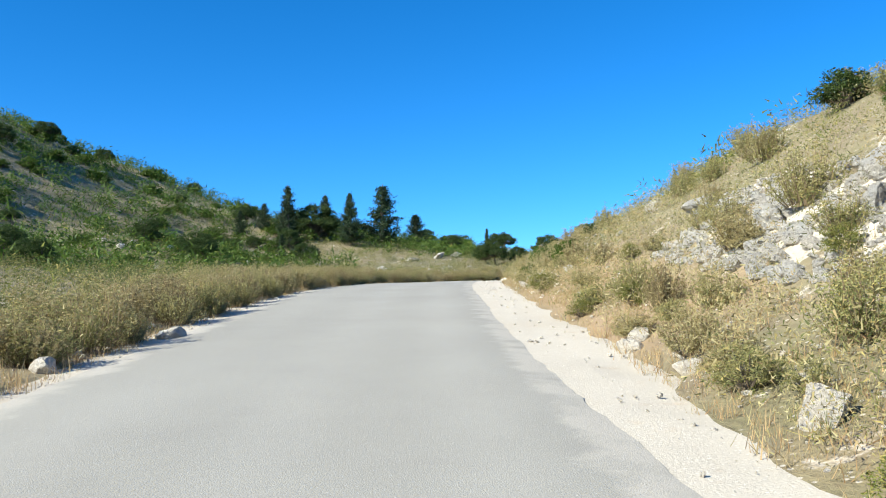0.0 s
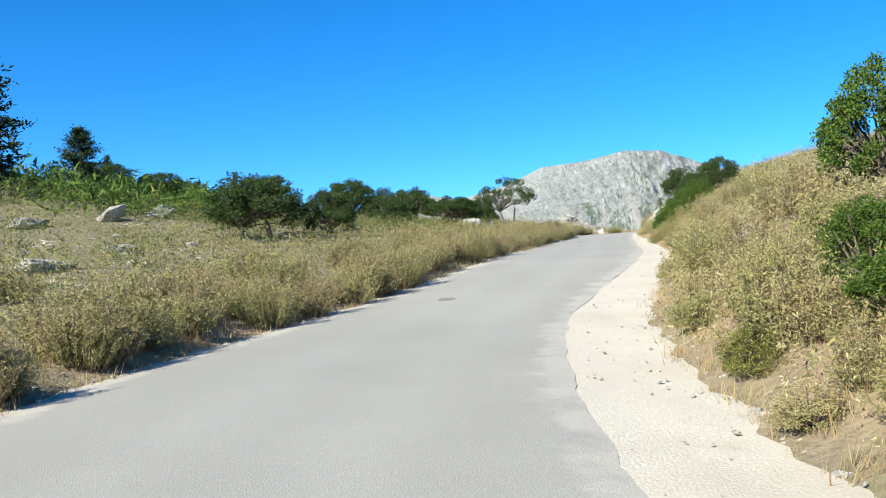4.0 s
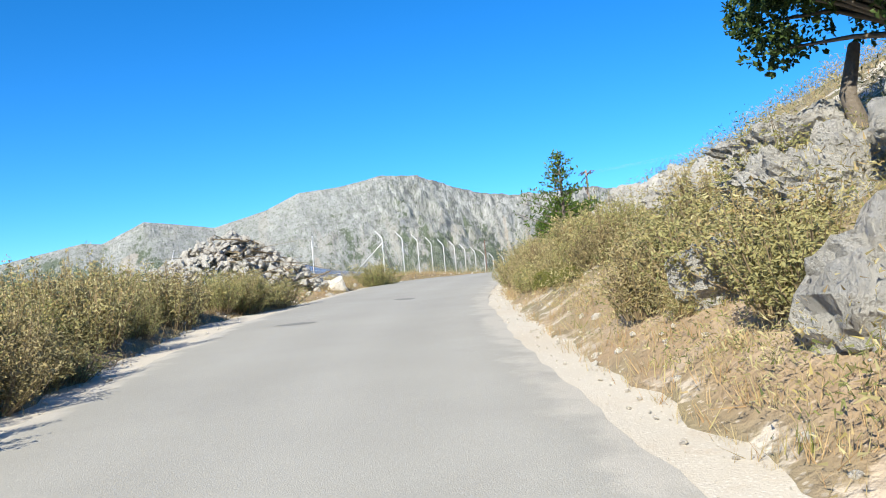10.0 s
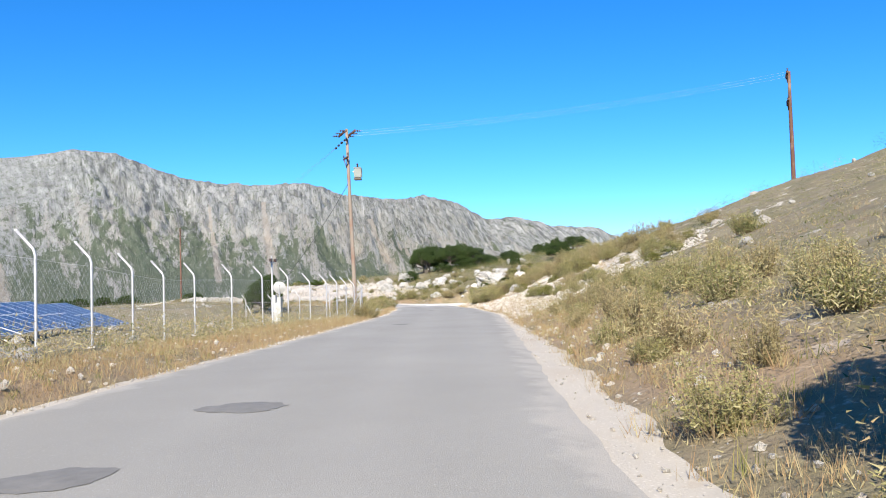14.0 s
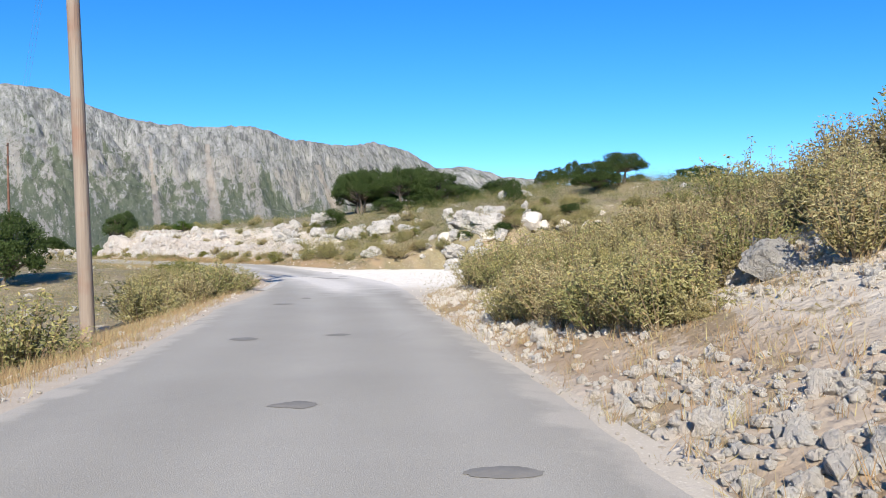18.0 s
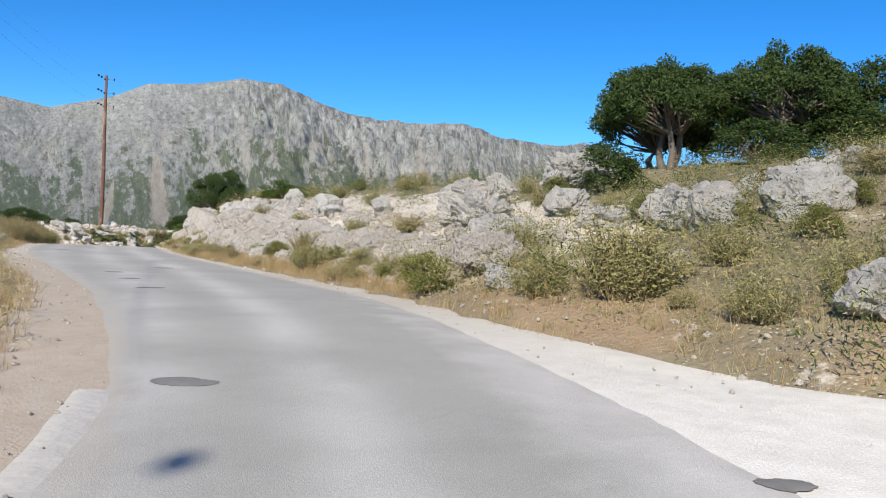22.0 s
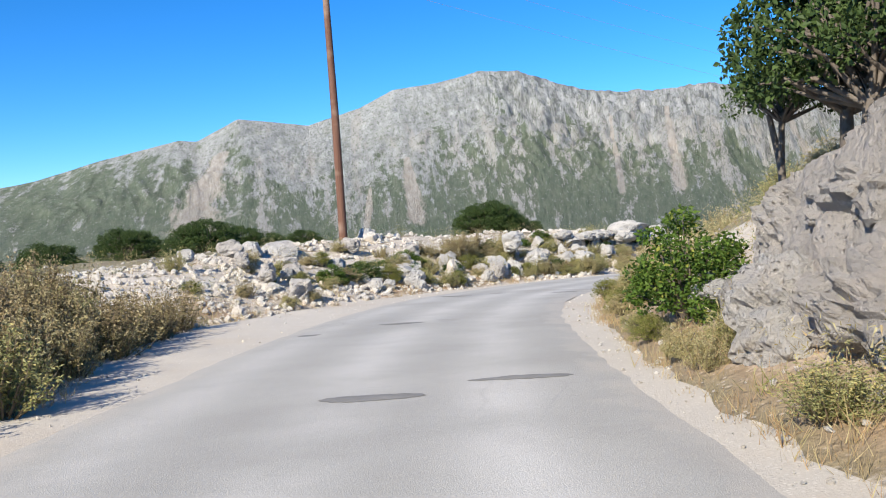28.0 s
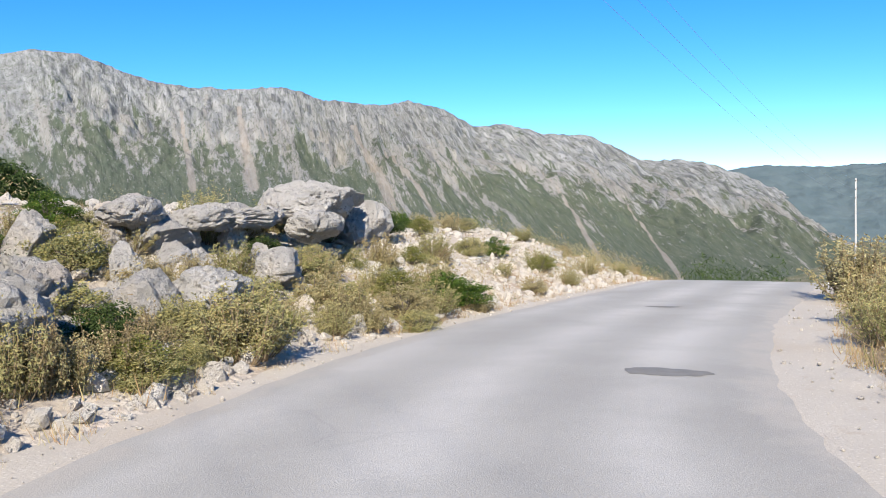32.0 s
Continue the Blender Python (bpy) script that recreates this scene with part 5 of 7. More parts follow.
for s, d, h, w in ((56.4, 3.0, 0.8, 1.0), (57.2, 3.3, 1.0, 1.2), (153.4, 2.9, 1.0, 1.2), (154.2, 2.75, 0.9, 1.1), (152.6, 3.1, 1.0, 1.2), (153.0, 2.6, 0.6, 0.9), (155.4, 2.2, 1.0, 1.2), (156.4, 2.3, 1.3, 1.4), (154.4, 2.3, 0.9, 1.1), (157.6, 2.5, 1.5, 1.5), (153.4, 2.3, 0.7, 1.0)):
    set_on(leafy_bush, s, d, h, w, sink=0.15)
for s, d, h, w in ((55.2, 2.8, 0.5, 0.7), (55.8, 2.7, 0.5, 0.6), (56.4, 2.65, 0.5, 0.7), (57.0, 2.6, 0.45, 0.6), (57.8, 2.6, 0.5, 0.6), (54.6, 2.9, 0.55, 0.7)):
    set_on(phlomis, s, d, h, w)
tr = random.Random(97)
for k in range(34):
    x, y = tr.uniform(135.8, 142.5), tr.uniform(190.5, 200.5)
    h = tr.uniform(0.6, 1.0)
    (phlomis, sage, cushion)[k % 3].set_at(x, y, h * (0.7 if k % 3 == 2 else 1), h * 1.3, spin=tr.uniform(0, 360))
scatter(phlomis, 1, 160, 186, 0.7, 6.0, 20, 0.6, 1.0, 61)
scatter(sage, 1, 160, 188, 0.6, 7.0, 16, 0.5, 0.9, 62, 1.2)
scatter(low_bush, 1, 24, 46, 0.3, 5.0, 10, 0.4, 0.75, 63, 1.4)
scatter(sage, -1, 10, 50, 0.1, 1.6, 22, 0.6, 0.95, 64, 1.2)
scatter(low_bush, -1, 318, 344, 0.5, 5.0, 16, 0.4, 0.7, 65, 1.6)
scatter(cushion, -1, 320, 336, 0.3, 4.0, 22, 0.35, 0.65, 76, 1.5)
scatter(phlomis, -1, 321, 337, 0.4, 4.5, 16, 0.5, 0.85, 77, 1.3)
scatter(sage, -1, 318, 344, 0.1, 3.0, 14, 0.4, 0.8, 66, 1.3)
# on the slope and the inner bend at the turn-off
for x, y, h, w in ((135.0, 198.6, 0.7, 1.1), (136.3, 197.3, 0.8, 1.2), (137.1, 195.4, 0.9, 1.4), (137.2, 193.8, 0.95, 1.4), (134.0, 201.0, 0.8, 1.1), (133.4, 202.6, 0.8, 1.1), (138.2, 196.6, 0.9, 1.3), (138.6, 194.6, 0.9, 1.4),
                   (118.0, 204.4, 1.0, 1.4), (117.2, 203.2, 1.1, 1.4), (118.6, 205.6, 0.9, 1.2), (116.6, 204.6, 1.1, 1.5)):
    sage.set_at(x, y, h, w)
for x, y, h, w in ((135.7, 197.9, 0.7, 1.0), (136.7, 196.2, 0.8, 1.1), (137.3, 194.5, 0.8, 1.1), (134.6, 199.5, 0.8, 1.0), (137.0, 197.9, 0.8, 1.1), (138.0, 195.5, 0.9, 1.2), (117.6, 205.4, 1.1, 1.3), (116.4, 203.6, 1.1, 1.3), (117.6, 202.0, 0.9, 1.2)):
    phlomis.set_at(x, y, h, w)
for x, y, h, w in ((136.6, 198.6, 0.5, 1.3), (137.9, 193.2, 0.5, 1.4), (138.6, 197.6, 0.6, 1.6), (139.4, 195.6, 0.6, 1.6), (135.4, 200.4, 0.5, 1.2)):
    low_bush.set_at(x, y, h, w, which=1)


# ---- undergrowth and grass: uncountable ----
def tufts(name, places, heights, material, leaves, leaf, label, category, seed, blade=False):
    rng = np.random.default_rng(seed)
    n = len(places)
    off = rng.normal(size=(n, leaves, 3)) * np.array([0.30, 0.30, 0.0])
    reach = np.hypot(off[..., 0], off[..., 1])
    if blade:
        off[..., :2] *= 1.3
        off[..., 2] = -0.02
    else:
        off[..., 2] = rng.uniform(0.05, 1, (n, leaves)) * np.clip(1 - 0.9 * reach ** 1.3, 0.15, 1)
    at = (places[:, None] + off * heights[:, None, None]).reshape(-1, 3)
    size = (np.repeat(heights, leaves) * leaf)[:, None] * rng.uniform(0.65, 1.3, (n * leaves, 1))
    a = rng.normal(size=(n * leaves, 3))
    if blade:
        a = a * 0.5 + np.array([[0, 0, 1.3]])
    a /= np.linalg.norm(a, axis=1)[:, None]
    b = np.cross(a, rng.normal(size=(n * leaves, 3)))
    b *= (0.03 if blade else 0.2) / (np.linalg.norm(b, axis=1)[:, None] + 1e-9) * size
    v = np.stack([at - b * 0.6, at + b * 0.6, at + a * size], 1).reshape(-1, 3)
    return tagged(new(name, from_arrays(name, v, np.arange(len(v)).reshape(-1, 3), material)), label, category, kind="stuff")


def sown(n, seed, s_range, out_range, sides=(-1, 1), power=1.5, keep=None):
    rng = np.random.default_rng(seed)
    s = rng.uniform(*s_range, n)
    o = out_range[0] + (out_range[1] - out_range[0]) * rng.uniform(0, 1, n) ** power
    side = rng.choice(sides, n)
    d = np.where(side > 0, np.interp(s, *VERGE_R) + o, -np.interp(s, *VERGE_L) - o)
    if keep is not None:
        k = keep(s, d, o, rng.uniform(0, 1, n))
        s, d = s[k], d[k]
    x, y = spot(s, d)
    z, _, _, out = ground_height(x, y)
    ok = out >= out_range[0] * 0.6
    return np.stack([x, y, z], 1)[ok], rng.uniform(0, 1, int(ok.sum()))


bare = lambda s, d: ((s > 188) & (s < 228) & (d > 0) & (d < 9)) | ((s > 272) & (s < 296) & (d > 3) & (d < 6.5)) | ((s < 16) & (d > 4) & (d < 6)) | ((s > 314) & (s < 345) & (d < 0) & (d > -10)) | ((s > 158) & (s < 226) & (d < -8) & (d > -40)) | ((s > 192) & (s < 234) & (d < 0) & (d > -9))
thinned = lambda s, d, o, r: np.where(bare(s, d), r < np.where(s > 300, 0.45, 0.10), True)
grassy = lambda s, d, o, r: np.where(bare(s, d), r < np.where(s > 300, 0.6, 0.40), True)
p, r = sown(7200, 301, (-8, 374), (0.6, 32), keep=thinned)
tufts("straw_scrub", p, 0.3 + 0.45 * r, STRAW, 64, 0.1, "dry straw-coloured scrub covering the slopes", "scrub", 302)
p, r = sown(5600, 303, (-8, 374), (1.2, 45), keep=thinned)
tufts("olive_scrub", p, 0.3 + 0.55 * r, OLIVE, 64, 0.1, "low olive-green scrub covering the slopes", "scrub", 304)
p, r = sown(1300, 305, (-8, 374), (3.5, 45), keep=thinned)
tufts("dark_scrub", p, 0.45 + 0.6 * r, OAK, 110, 0.085, "dark green low bushes dotted over the slopes", "scrub", 306)
p, r = sown(24000, 307, (-8, 374), (-0.15, 9), power=1.7, keep=grassy)
tufts("dry_grass", p, 0.08 + 0.13 * r, HAY, 17, 1.0, "golden dry grass along the road", "grass", 308, True)
p, r = sown(11000, 329, (-8, 374), (-0.12, 1.5), power=1.2)
tufts("rusty_grass", p, 0.08 + 0.17 * r, RUSTY, 16, 1.0, "rusty brown dry grass at the foot of the banks", "grass", 330, True)
p, r = sown(3500, 309, (-8, 374), (0.1, 7), power=1.3, keep=thinned)
tufts("olive_grass", p, 0.10 + 0.15 * r, FRESH, 18, 1.0, "olive green grass tufts along the road", "grass", 310, True)
p, r = sown(4200, 315, (-8, 374), (0.2, 4.0), power=1.1, keep=thinned)
tufts("verge_scrub", p, 0.35 + 0.5 * r, STRAW, 110, 0.09, "straw-coloured scrub filling the verge", "scrub", 316)
p, r = sown(2200, 317, (228, 372), (2.0, 34), (1,), power=1.2, keep=thinned)
tufts("grey_scrub", p, 0.3 + 0.5 * r, OLIVE, 80, 0.1, "grey-green scrub on the stony hillside", "scrub", 318)
p, r = sown(800, 319, (228, 372), (4.0, 34), (1,), power=1.2, keep=thinned)
tufts("heath_bushes", p, 0.45 + 0.5 * r, OAK, 140, 0.075, "dark low evergreen bushes on the stony hillside", "bushes", 320)
for name, n, seed, material, label in (("first_slope_straw", 1300, 351, STRAW, "straw-coloured scrub over the first slope"), ("first_slope_green", 1500, 353, FRESH, "green scrub over the first slope"), ("first_slope_olive", 1000, 355, OLIVE, "olive scrub over the first slope")):
    p, r = sown(n, seed, (0, 62), (3.6, 14), (1,), power=1.1)
    tufts(name, p, 0.2 + 0.4 * r, material, 60, 0.12, label, "scrub", seed + 1)
for name, n, seed, material, label in (("upper_slope_straw", 2600, 361, STRAW, "straw-coloured scrub over the upper slope"), ("upper_slope_olive", 1400, 363, OLIVE, "olive scrub over the upper slope"), ("upper_slope_hay", 1500, 365, HAY, "dry grass tussocks over the upper slope")):
    p, r = sown(n, seed, (62, 160), (2.8, 17), (1,), power=1.0)
    tufts(name, p, 0.25 + 0.4 * r, material, 44, 0.14, label, "scrub", seed + 1)
p, r = sown(1800, 333, (-8, 156), (0.15, 3.4), (1,), power=1.1)
tufts("bank_straw", p, 0.25 + 0.4 * r, STRAW, 90, 0.1, "dry straw-coloured scrub on the bank", "scrub", 334)
p, r = sown(1500, 335, (-8, 156), (0.15, 3.4), (1,), power=1.1)
tufts("bank_olive", p, 0.25 + 0.4 * r, OLIVE, 90, 0.1, "olive-green scrub on the bank", "scrub", 336)
p, r = sown(9500, 321, (-8, 152), (1.8, 42), (-1,), power=1.3)
tufts("field_scrub", p, 0.4 + 0.5 * r, OLIVE, 66, 0.12, "grey-green scrub filling the field beside the road", "scrub", 322)
p, r = sown(1300, 323, (-8, 152), (4, 42), (-1,), power=1.2)
tufts("field_bushes", p, 0.5 + 0.7 * r, OAK, 130, 0.085, "dark low evergreen bushes in the field", "bushes", 324)
p, r = sown(1300, 325, (232, 266), (0.4, 30), (1,), power=1.0)
tufts("garrigue", p, 0.35 + 0.55 * r, OLIVE, 70, 0.11, "dense grey-green scrub behind the turn-off", "scrub", 326)
p, r = sown(450, 327, (232, 266), (3.0, 30), (1,), power=0.9)
tufts("garrigue_bushes", p, 0.5 + 0.7 * r, OAK, 140, 0.08, "dark evergreen bushes behind the turn-off", "bushes", 328)

p, r = sown(5200, 343, (190, 234), (0.1, 6.5), (1,), 1.0, keep=lambda s, d, o, r: rough(s, d, 0.45, 3, 97) > 0.12 - 0.35 * ease(s, 212, 220))
tufts("rubble_grass", p, 0.05 + 0.12 * r, RUSTY, 15, 1.0, "rusty dry grass between the broken stones", "grass", 344, True)
p, r = sown(3400, 345, (150, 228), (-0.1, 2.4), (-1,), 1.2)
tufts("earth_grass", p, 0.06 + 0.12 * r, RUSTY, 16, 1.0, "rusty brown grass on the earth strip by the fence", "grass", 346, True)
p, r = sown(2600, 341, (262, 284), (0.05, 0.9), (1,), 1.0)
tufts("bank_foot_grass", p, 0.08 + 0.13 * r, RUSTY, 16, 1.0, "golden brown grass at the foot of the cut rock", "grass", 342, True)
rng = np.random.default_rng(331)
for name, n, lo, hi, material, leaves, label in (("slope_scrub", 1000, 0.35, 0.95, OLIVE, 76, "grey-green scrub on the slope behind the turn-off"), ("slope_bushes", 300, 0.5, 1.2, OAK, 110, "dark evergreen bushes on the slope behind the turn-off"),
                                                ("slope_straw", 1300, 0.3, 0.8, STRAW, 70, "straw-coloured scrub on the slope behind the turn-off")):
    hx, hy = rng.uniform(130, 164, n), rng.uniform(184, 214, n)
    hz, hs, hd, hout = ground_height(hx, hy)
    near = (hout > 0.35) & (hd > 0)
    tufts(name, np.stack([hx, hy, hz], 1)[near], rng.uniform(lo, hi, int(near.sum())), material, leaves, 0.1, label, "scrub", 332 + n)
# the wooded hill and the trees down in the valley
rng = np.random.default_rng(311)
hx, hy = rng.uniform(-105, 4, 5200), rng.uniform(38, 165, 5200)
hz, _, _, hout = ground_height(hx, hy)
near = (hout > 12) & (rough(hx, hy, 0.05, 3, 61) > -0.35)
tufts("hill_bushes", np.stack([hx, hy, hz], 1)[near], rng.uniform(0.8, 2.0, int(near.sum())), GREEN, 66, 0.24, "dark evergreen bushes over the hillside", "bushes", 312)
hx, hy = rng.uniform(-150, 34, 9000), rng.uniform(20, 200, 9000)
hz, _, _, hout = ground_height(hx, hy)
near = (hout > 4) & (rough(hx, hy, 0.09, 3, 62) > -0.7)
tufts("hill_scrub", np.stack([hx, hy, hz], 1)[near], rng.uniform(0.5, 1.1, int(near.sum())), FRESH, 36, 0.18, "grey-green scrub over the hillside", "scrub", 313)
va, vr = rng.uniform(-38, 75, 2300), 95 + 900 * rng.uniform(0, 1, 2300) ** 1.5
vx, vy = 150 + vr * np.sin(np.radians(va)), 270 + vr * np.cos(np.radians(va))
vz, _, vd, vout = ground_height(vx, vy)
near = vout > 28
tufts("valley_trees", np.stack([vx, vy, vz], 1)[near], rng.uniform(2.2, 4.6, int(near.sum())), OAK, 130, 0.13, "dark trees over the valley floor", "trees", 314)

hill = random.Random(318)
for k in range(420):
    x, y = hill.uniform(-110, -8), hill.uniform(40, 165)
    gz, _, gd, gout = ground_height(np.array([x]), np.array([y]))
    if gout[0] > 14:
        h = hill.uniform(1.0, 2.4)
        (low_bush, low_bush, oak)[k % 3].set_at(x, y, h * (1.1 if k % 3 == 2 else 0.7), h * hill.uniform(1.1, 1.6), sink=0.15, which=None if k % 3 == 2 else (0, 2)[k % 2])
# ---- rocks ----
def rock_mesh(name, seed, material, level=3, rough_by=0.16, cuts=9):
    """A weathered limestone block, about one unit across, resting at z 0."""
    rng = np.random.default_rng(seed)
    bm = bmesh.new()
    bmesh.ops.create_icosphere(bm, subdivisions=level, radius=0.62)
    v = np.array([p.co[:] for p in bm.verts])
    for _ in range(cuts):
        n = rng.normal(size=3) * np.array([1, 1, 0.8])
        n /= np.linalg.norm(n)
        c = rng.uniform(0.26, 0.46)
        over = np.maximum(v @ n - c, 0)
        v = v - over[:, None] * n * 0.92
    o = rng.uniform(0, 50, 3)
    for i, p in enumerate(v):
        q = Vector(p + o)
        k = noise.fractal(q * 2.4, 0.7, 2.1, 6) * rough_by * 1.2 + noise.ridged_multi_fractal(q * 4.0, 0.8, 2.1, 5, 1.0, 2.0) * rough_by * 0.3 - rough_by * 0.35
        k -= max(0.0, 0.16 - abs(noise.noise(q * 1.7))) * rough_by * 2.2
        v[i] = p * (1 + k)
    for i, p in enumerate(bm.verts):
        p.co = v[i]
    me = bpy.data.meshes.new(name)
    bm.to_mesh(me)
    bm.free()
    me.materials.append(material)
    return me


boulders = Stock([new("boulder", rock_mesh("boulder", 400 + i, LIMESTONE, 4)) for i in range(7)],
                 "weathered grey limestone boulder resting on the slope", "boulder", "limestone boulders")
pale_blocks = Stock([new("stone_block", rock_mesh("stone_block", 420 + i, RUBBLE, 3, 0.12)) for i in range(4)],
                    "pale broken limestone block at the roadside", "stone", "loose stone blocks")


def boulder(x, y, w, h, sink=0.25, stock=boulders, **more):
    return stock.set_at(x, y, h * 1.05, w * 0.85, sink=-0.45 * h + h * sink, **more)


for x, y, w, h in ((-4.0, 12.9, 0.5, 0.34), (-4.3, 9.5, 0.32, 0.2), (2.5, 5.8, 0.42, 0.3), (2.7, 6.4, 0.3, 0.22), (2.35, 8.5, 0.32, 0.2), (2.2, 10.6, 0.36, 0.2), (2.4, 10.9, 0.3, 0.22), (2.9, 5.2, 0.3, 0.24), (2.6, 4.9, 0.24, 0.2),
                   (-3.9, 44.2, 0.56, 0.4), (-3.5, 46.8, 0.5, 0.28), (2.6, 37.5, 0.35, 0.25), (3.2, 41.0, 0.45, 0.4)):
    boulder(x, y, w, h, stock=pale_blocks)
for x, y, w, h in ((6.2, 51.2, 0.85, 0.7), (6.8, 51.8, 0.6, 0.5), (4.3, 40.4, 0.8, 0.45), (7.9, 40.5, 1.2, 0.8), (10.4, 63.1, 0.9, 0.6), (-0.9, 72.7, 1.4, 0.5), (0.4, 77.5, 1.3, 0.4), (1.2, 88.5, 1.4, 0.6), (-3.0, 84.0, 1.6, 0.5),
                   (35.0, 103.6, 1.1, 0.75), (36.2, 105.0, 0.9, 0.7), (26.7, 90.9, 0.7, 0.55), (20.0, 104.8, 1.3, 1.0), (19.0, 103.9, 0.9, 0.8), (20.8, 105.5, 0.8, 0.7), (22.6, 109.0, 1.2, 0.7)):
    boulder(x, y, w, h)
# the rocky bank above the straight
for x, y, w, h in ((40.6, 115.3, 1.3, 0.8), (41.4, 116.1, 1.0, 0.8), (39.9, 114.4, 0.9, 0.6), (47.8, 125.9, 1.4, 0.8), (37.6, 108.7, 0.8, 0.55), (36.8, 109.1, 0.85, 0.6), (36.4, 108.0, 0.9, 0.6), (36.9, 107.7, 0.6, 0.5), (38.2, 110.0, 0.9, 0.7),
                   (38.8, 110.6, 0.7, 0.6), (39.4, 111.8, 1.0, 0.7), (37.8, 107.4, 1.0, 0.7), (47.4, 125.7, 1.3, 0.9), (48.2, 126.4, 0.9, 0.8), (46.4, 124.6, 0.9, 0.7), (42.6, 118.4, 0.9, 0.6), (44.5, 121.0, 1.1, 0.7), (51.8, 131.0, 1.0, 0.9), (54.0, 133.6, 1.3, 1.1)):
    boulder(x, y, w, h)
# the stony first bank
for s, d, w, h in ((14, 5.4, 0.6, 0.45), (16.5, 5.8, 0.9, 0.5), (12, 5.2, 0.6, 0.45), (10.5, 6.2, 0.8, 0.6), (9.6, 5.4, 0.5, 0.4), (11.4, 4.7, 0.4, 0.3)):
    boulder(*map(float, spot(s, d)), w, h)
# above the turn-off and along the second bank
for x, y, w, h in ((95.6, 179.3, 0.7, 0.42), (103.1, 174.6, 0.75, 0.5), (146.2, 203.4, 2.2, 1.0), (137.3, 200.0, 2.2, 0.9), (139.5, 200.8, 1.8, 0.8), (138.4, 197.8, 0.9, 0.7), (135.0, 199.3, 1.6, 0.9), (140.6, 219.3, 1.3, 0.9),
                   (132.7, 204.9, 1.1, 0.6), (137.2, 201.6, 2.2, 0.8), (134.9, 200.9, 0.8, 0.6), (136.1, 209.6, 1.2, 0.9), (137.0, 210.4, 1.0, 0.8),
                   (138.2, 208.8, 1.4, 0.9)):
    boulder(x, y, w, h)
boulder(132.9, 211.4, 0.9, 0.5)
for x, y, w, h in ((138.4, 224.8, 0.9, 0.4), (138.4, 222.2, 0.8, 0.8), (139.0, 226.0, 1.0, 0.7), (141.0, 234.0, 1.3, 0.8), (140.6, 231.0, 1.1, 0.7), (141.9, 237.2, 1.2, 0.8), (142.6, 239.4, 1.2, 0.9), (143.4, 241.2, 1.1, 0.8), (130.7, 244.2, 1.4, 1.0), (130.0, 243.4, 0.9, 0.8),
                   (131.6, 247.0, 1.3, 0.7), (132.8, 248.6, 1.1, 0.7), (134.1, 250.3, 1.6, 0.8), (135.4, 252.0, 1.3, 0.7), (136.4, 253.6, 1.0, 0.6), (133.2, 243.4, 0.7, 0.5), (131.8, 240.6, 0.7, 0.5)):
    boulder(x, y, w, h)
# the craggy outcrop before the last bend
def outcrop(s, d, long, deep, high, n, size, seed, label):
    """Blocks heaped on a steep bank: stations, offsets, reach and block size."""
    rng = random.Random(seed)
    for k in range(n):
        u, v = rng.uniform(-0.5, 0.5), rng.random()
        x, y = spot(s + u * long, d + v * deep)
        w = size * rng.uniform(0.55, 1.3)
        boulders.set_at(float(x), float(y), w * rng.uniform(0.75, 1.1), w, sink=-high * v * rng.uniform(0.4, 1.0) * (1 - abs(u)), label=label)


outcrop(296.0, 3.4, 5.0, 1.6, 0.2, 12, 0.5, 32, "craggy pitted limestone outcrop above the verge")
outcrop(283.0, 3.8, 16.0, 2.4, 0.1, 30, 0.5, 33, "grey limestone block in the cut bank")
outcrop(129.0, 3.6, 16.0, 3.0, 0.2, 18, 0.5, 35, "rough grey limestone block on the bank")
outcrop(118.5, 3.6, 6.0, 3.0, 0.2, 10, 0.5, 36, "rough grey limestone block on the bank")
outcrop(327.0, -4.4, 16.0, -2.2, 0.2, 40, 0.5, 37, "grey limestone block in the roadside bank")
outcrop(293.0, -7.2, 12.0, -2.0, 0.3, 22, 0.7, 38, "grey limestone block behind the shrubs")
outcrop(256.0, 9.0, 14.0, 8.0, 0.3, 34, 0.7, 39, "grey limestone block among the scrub")
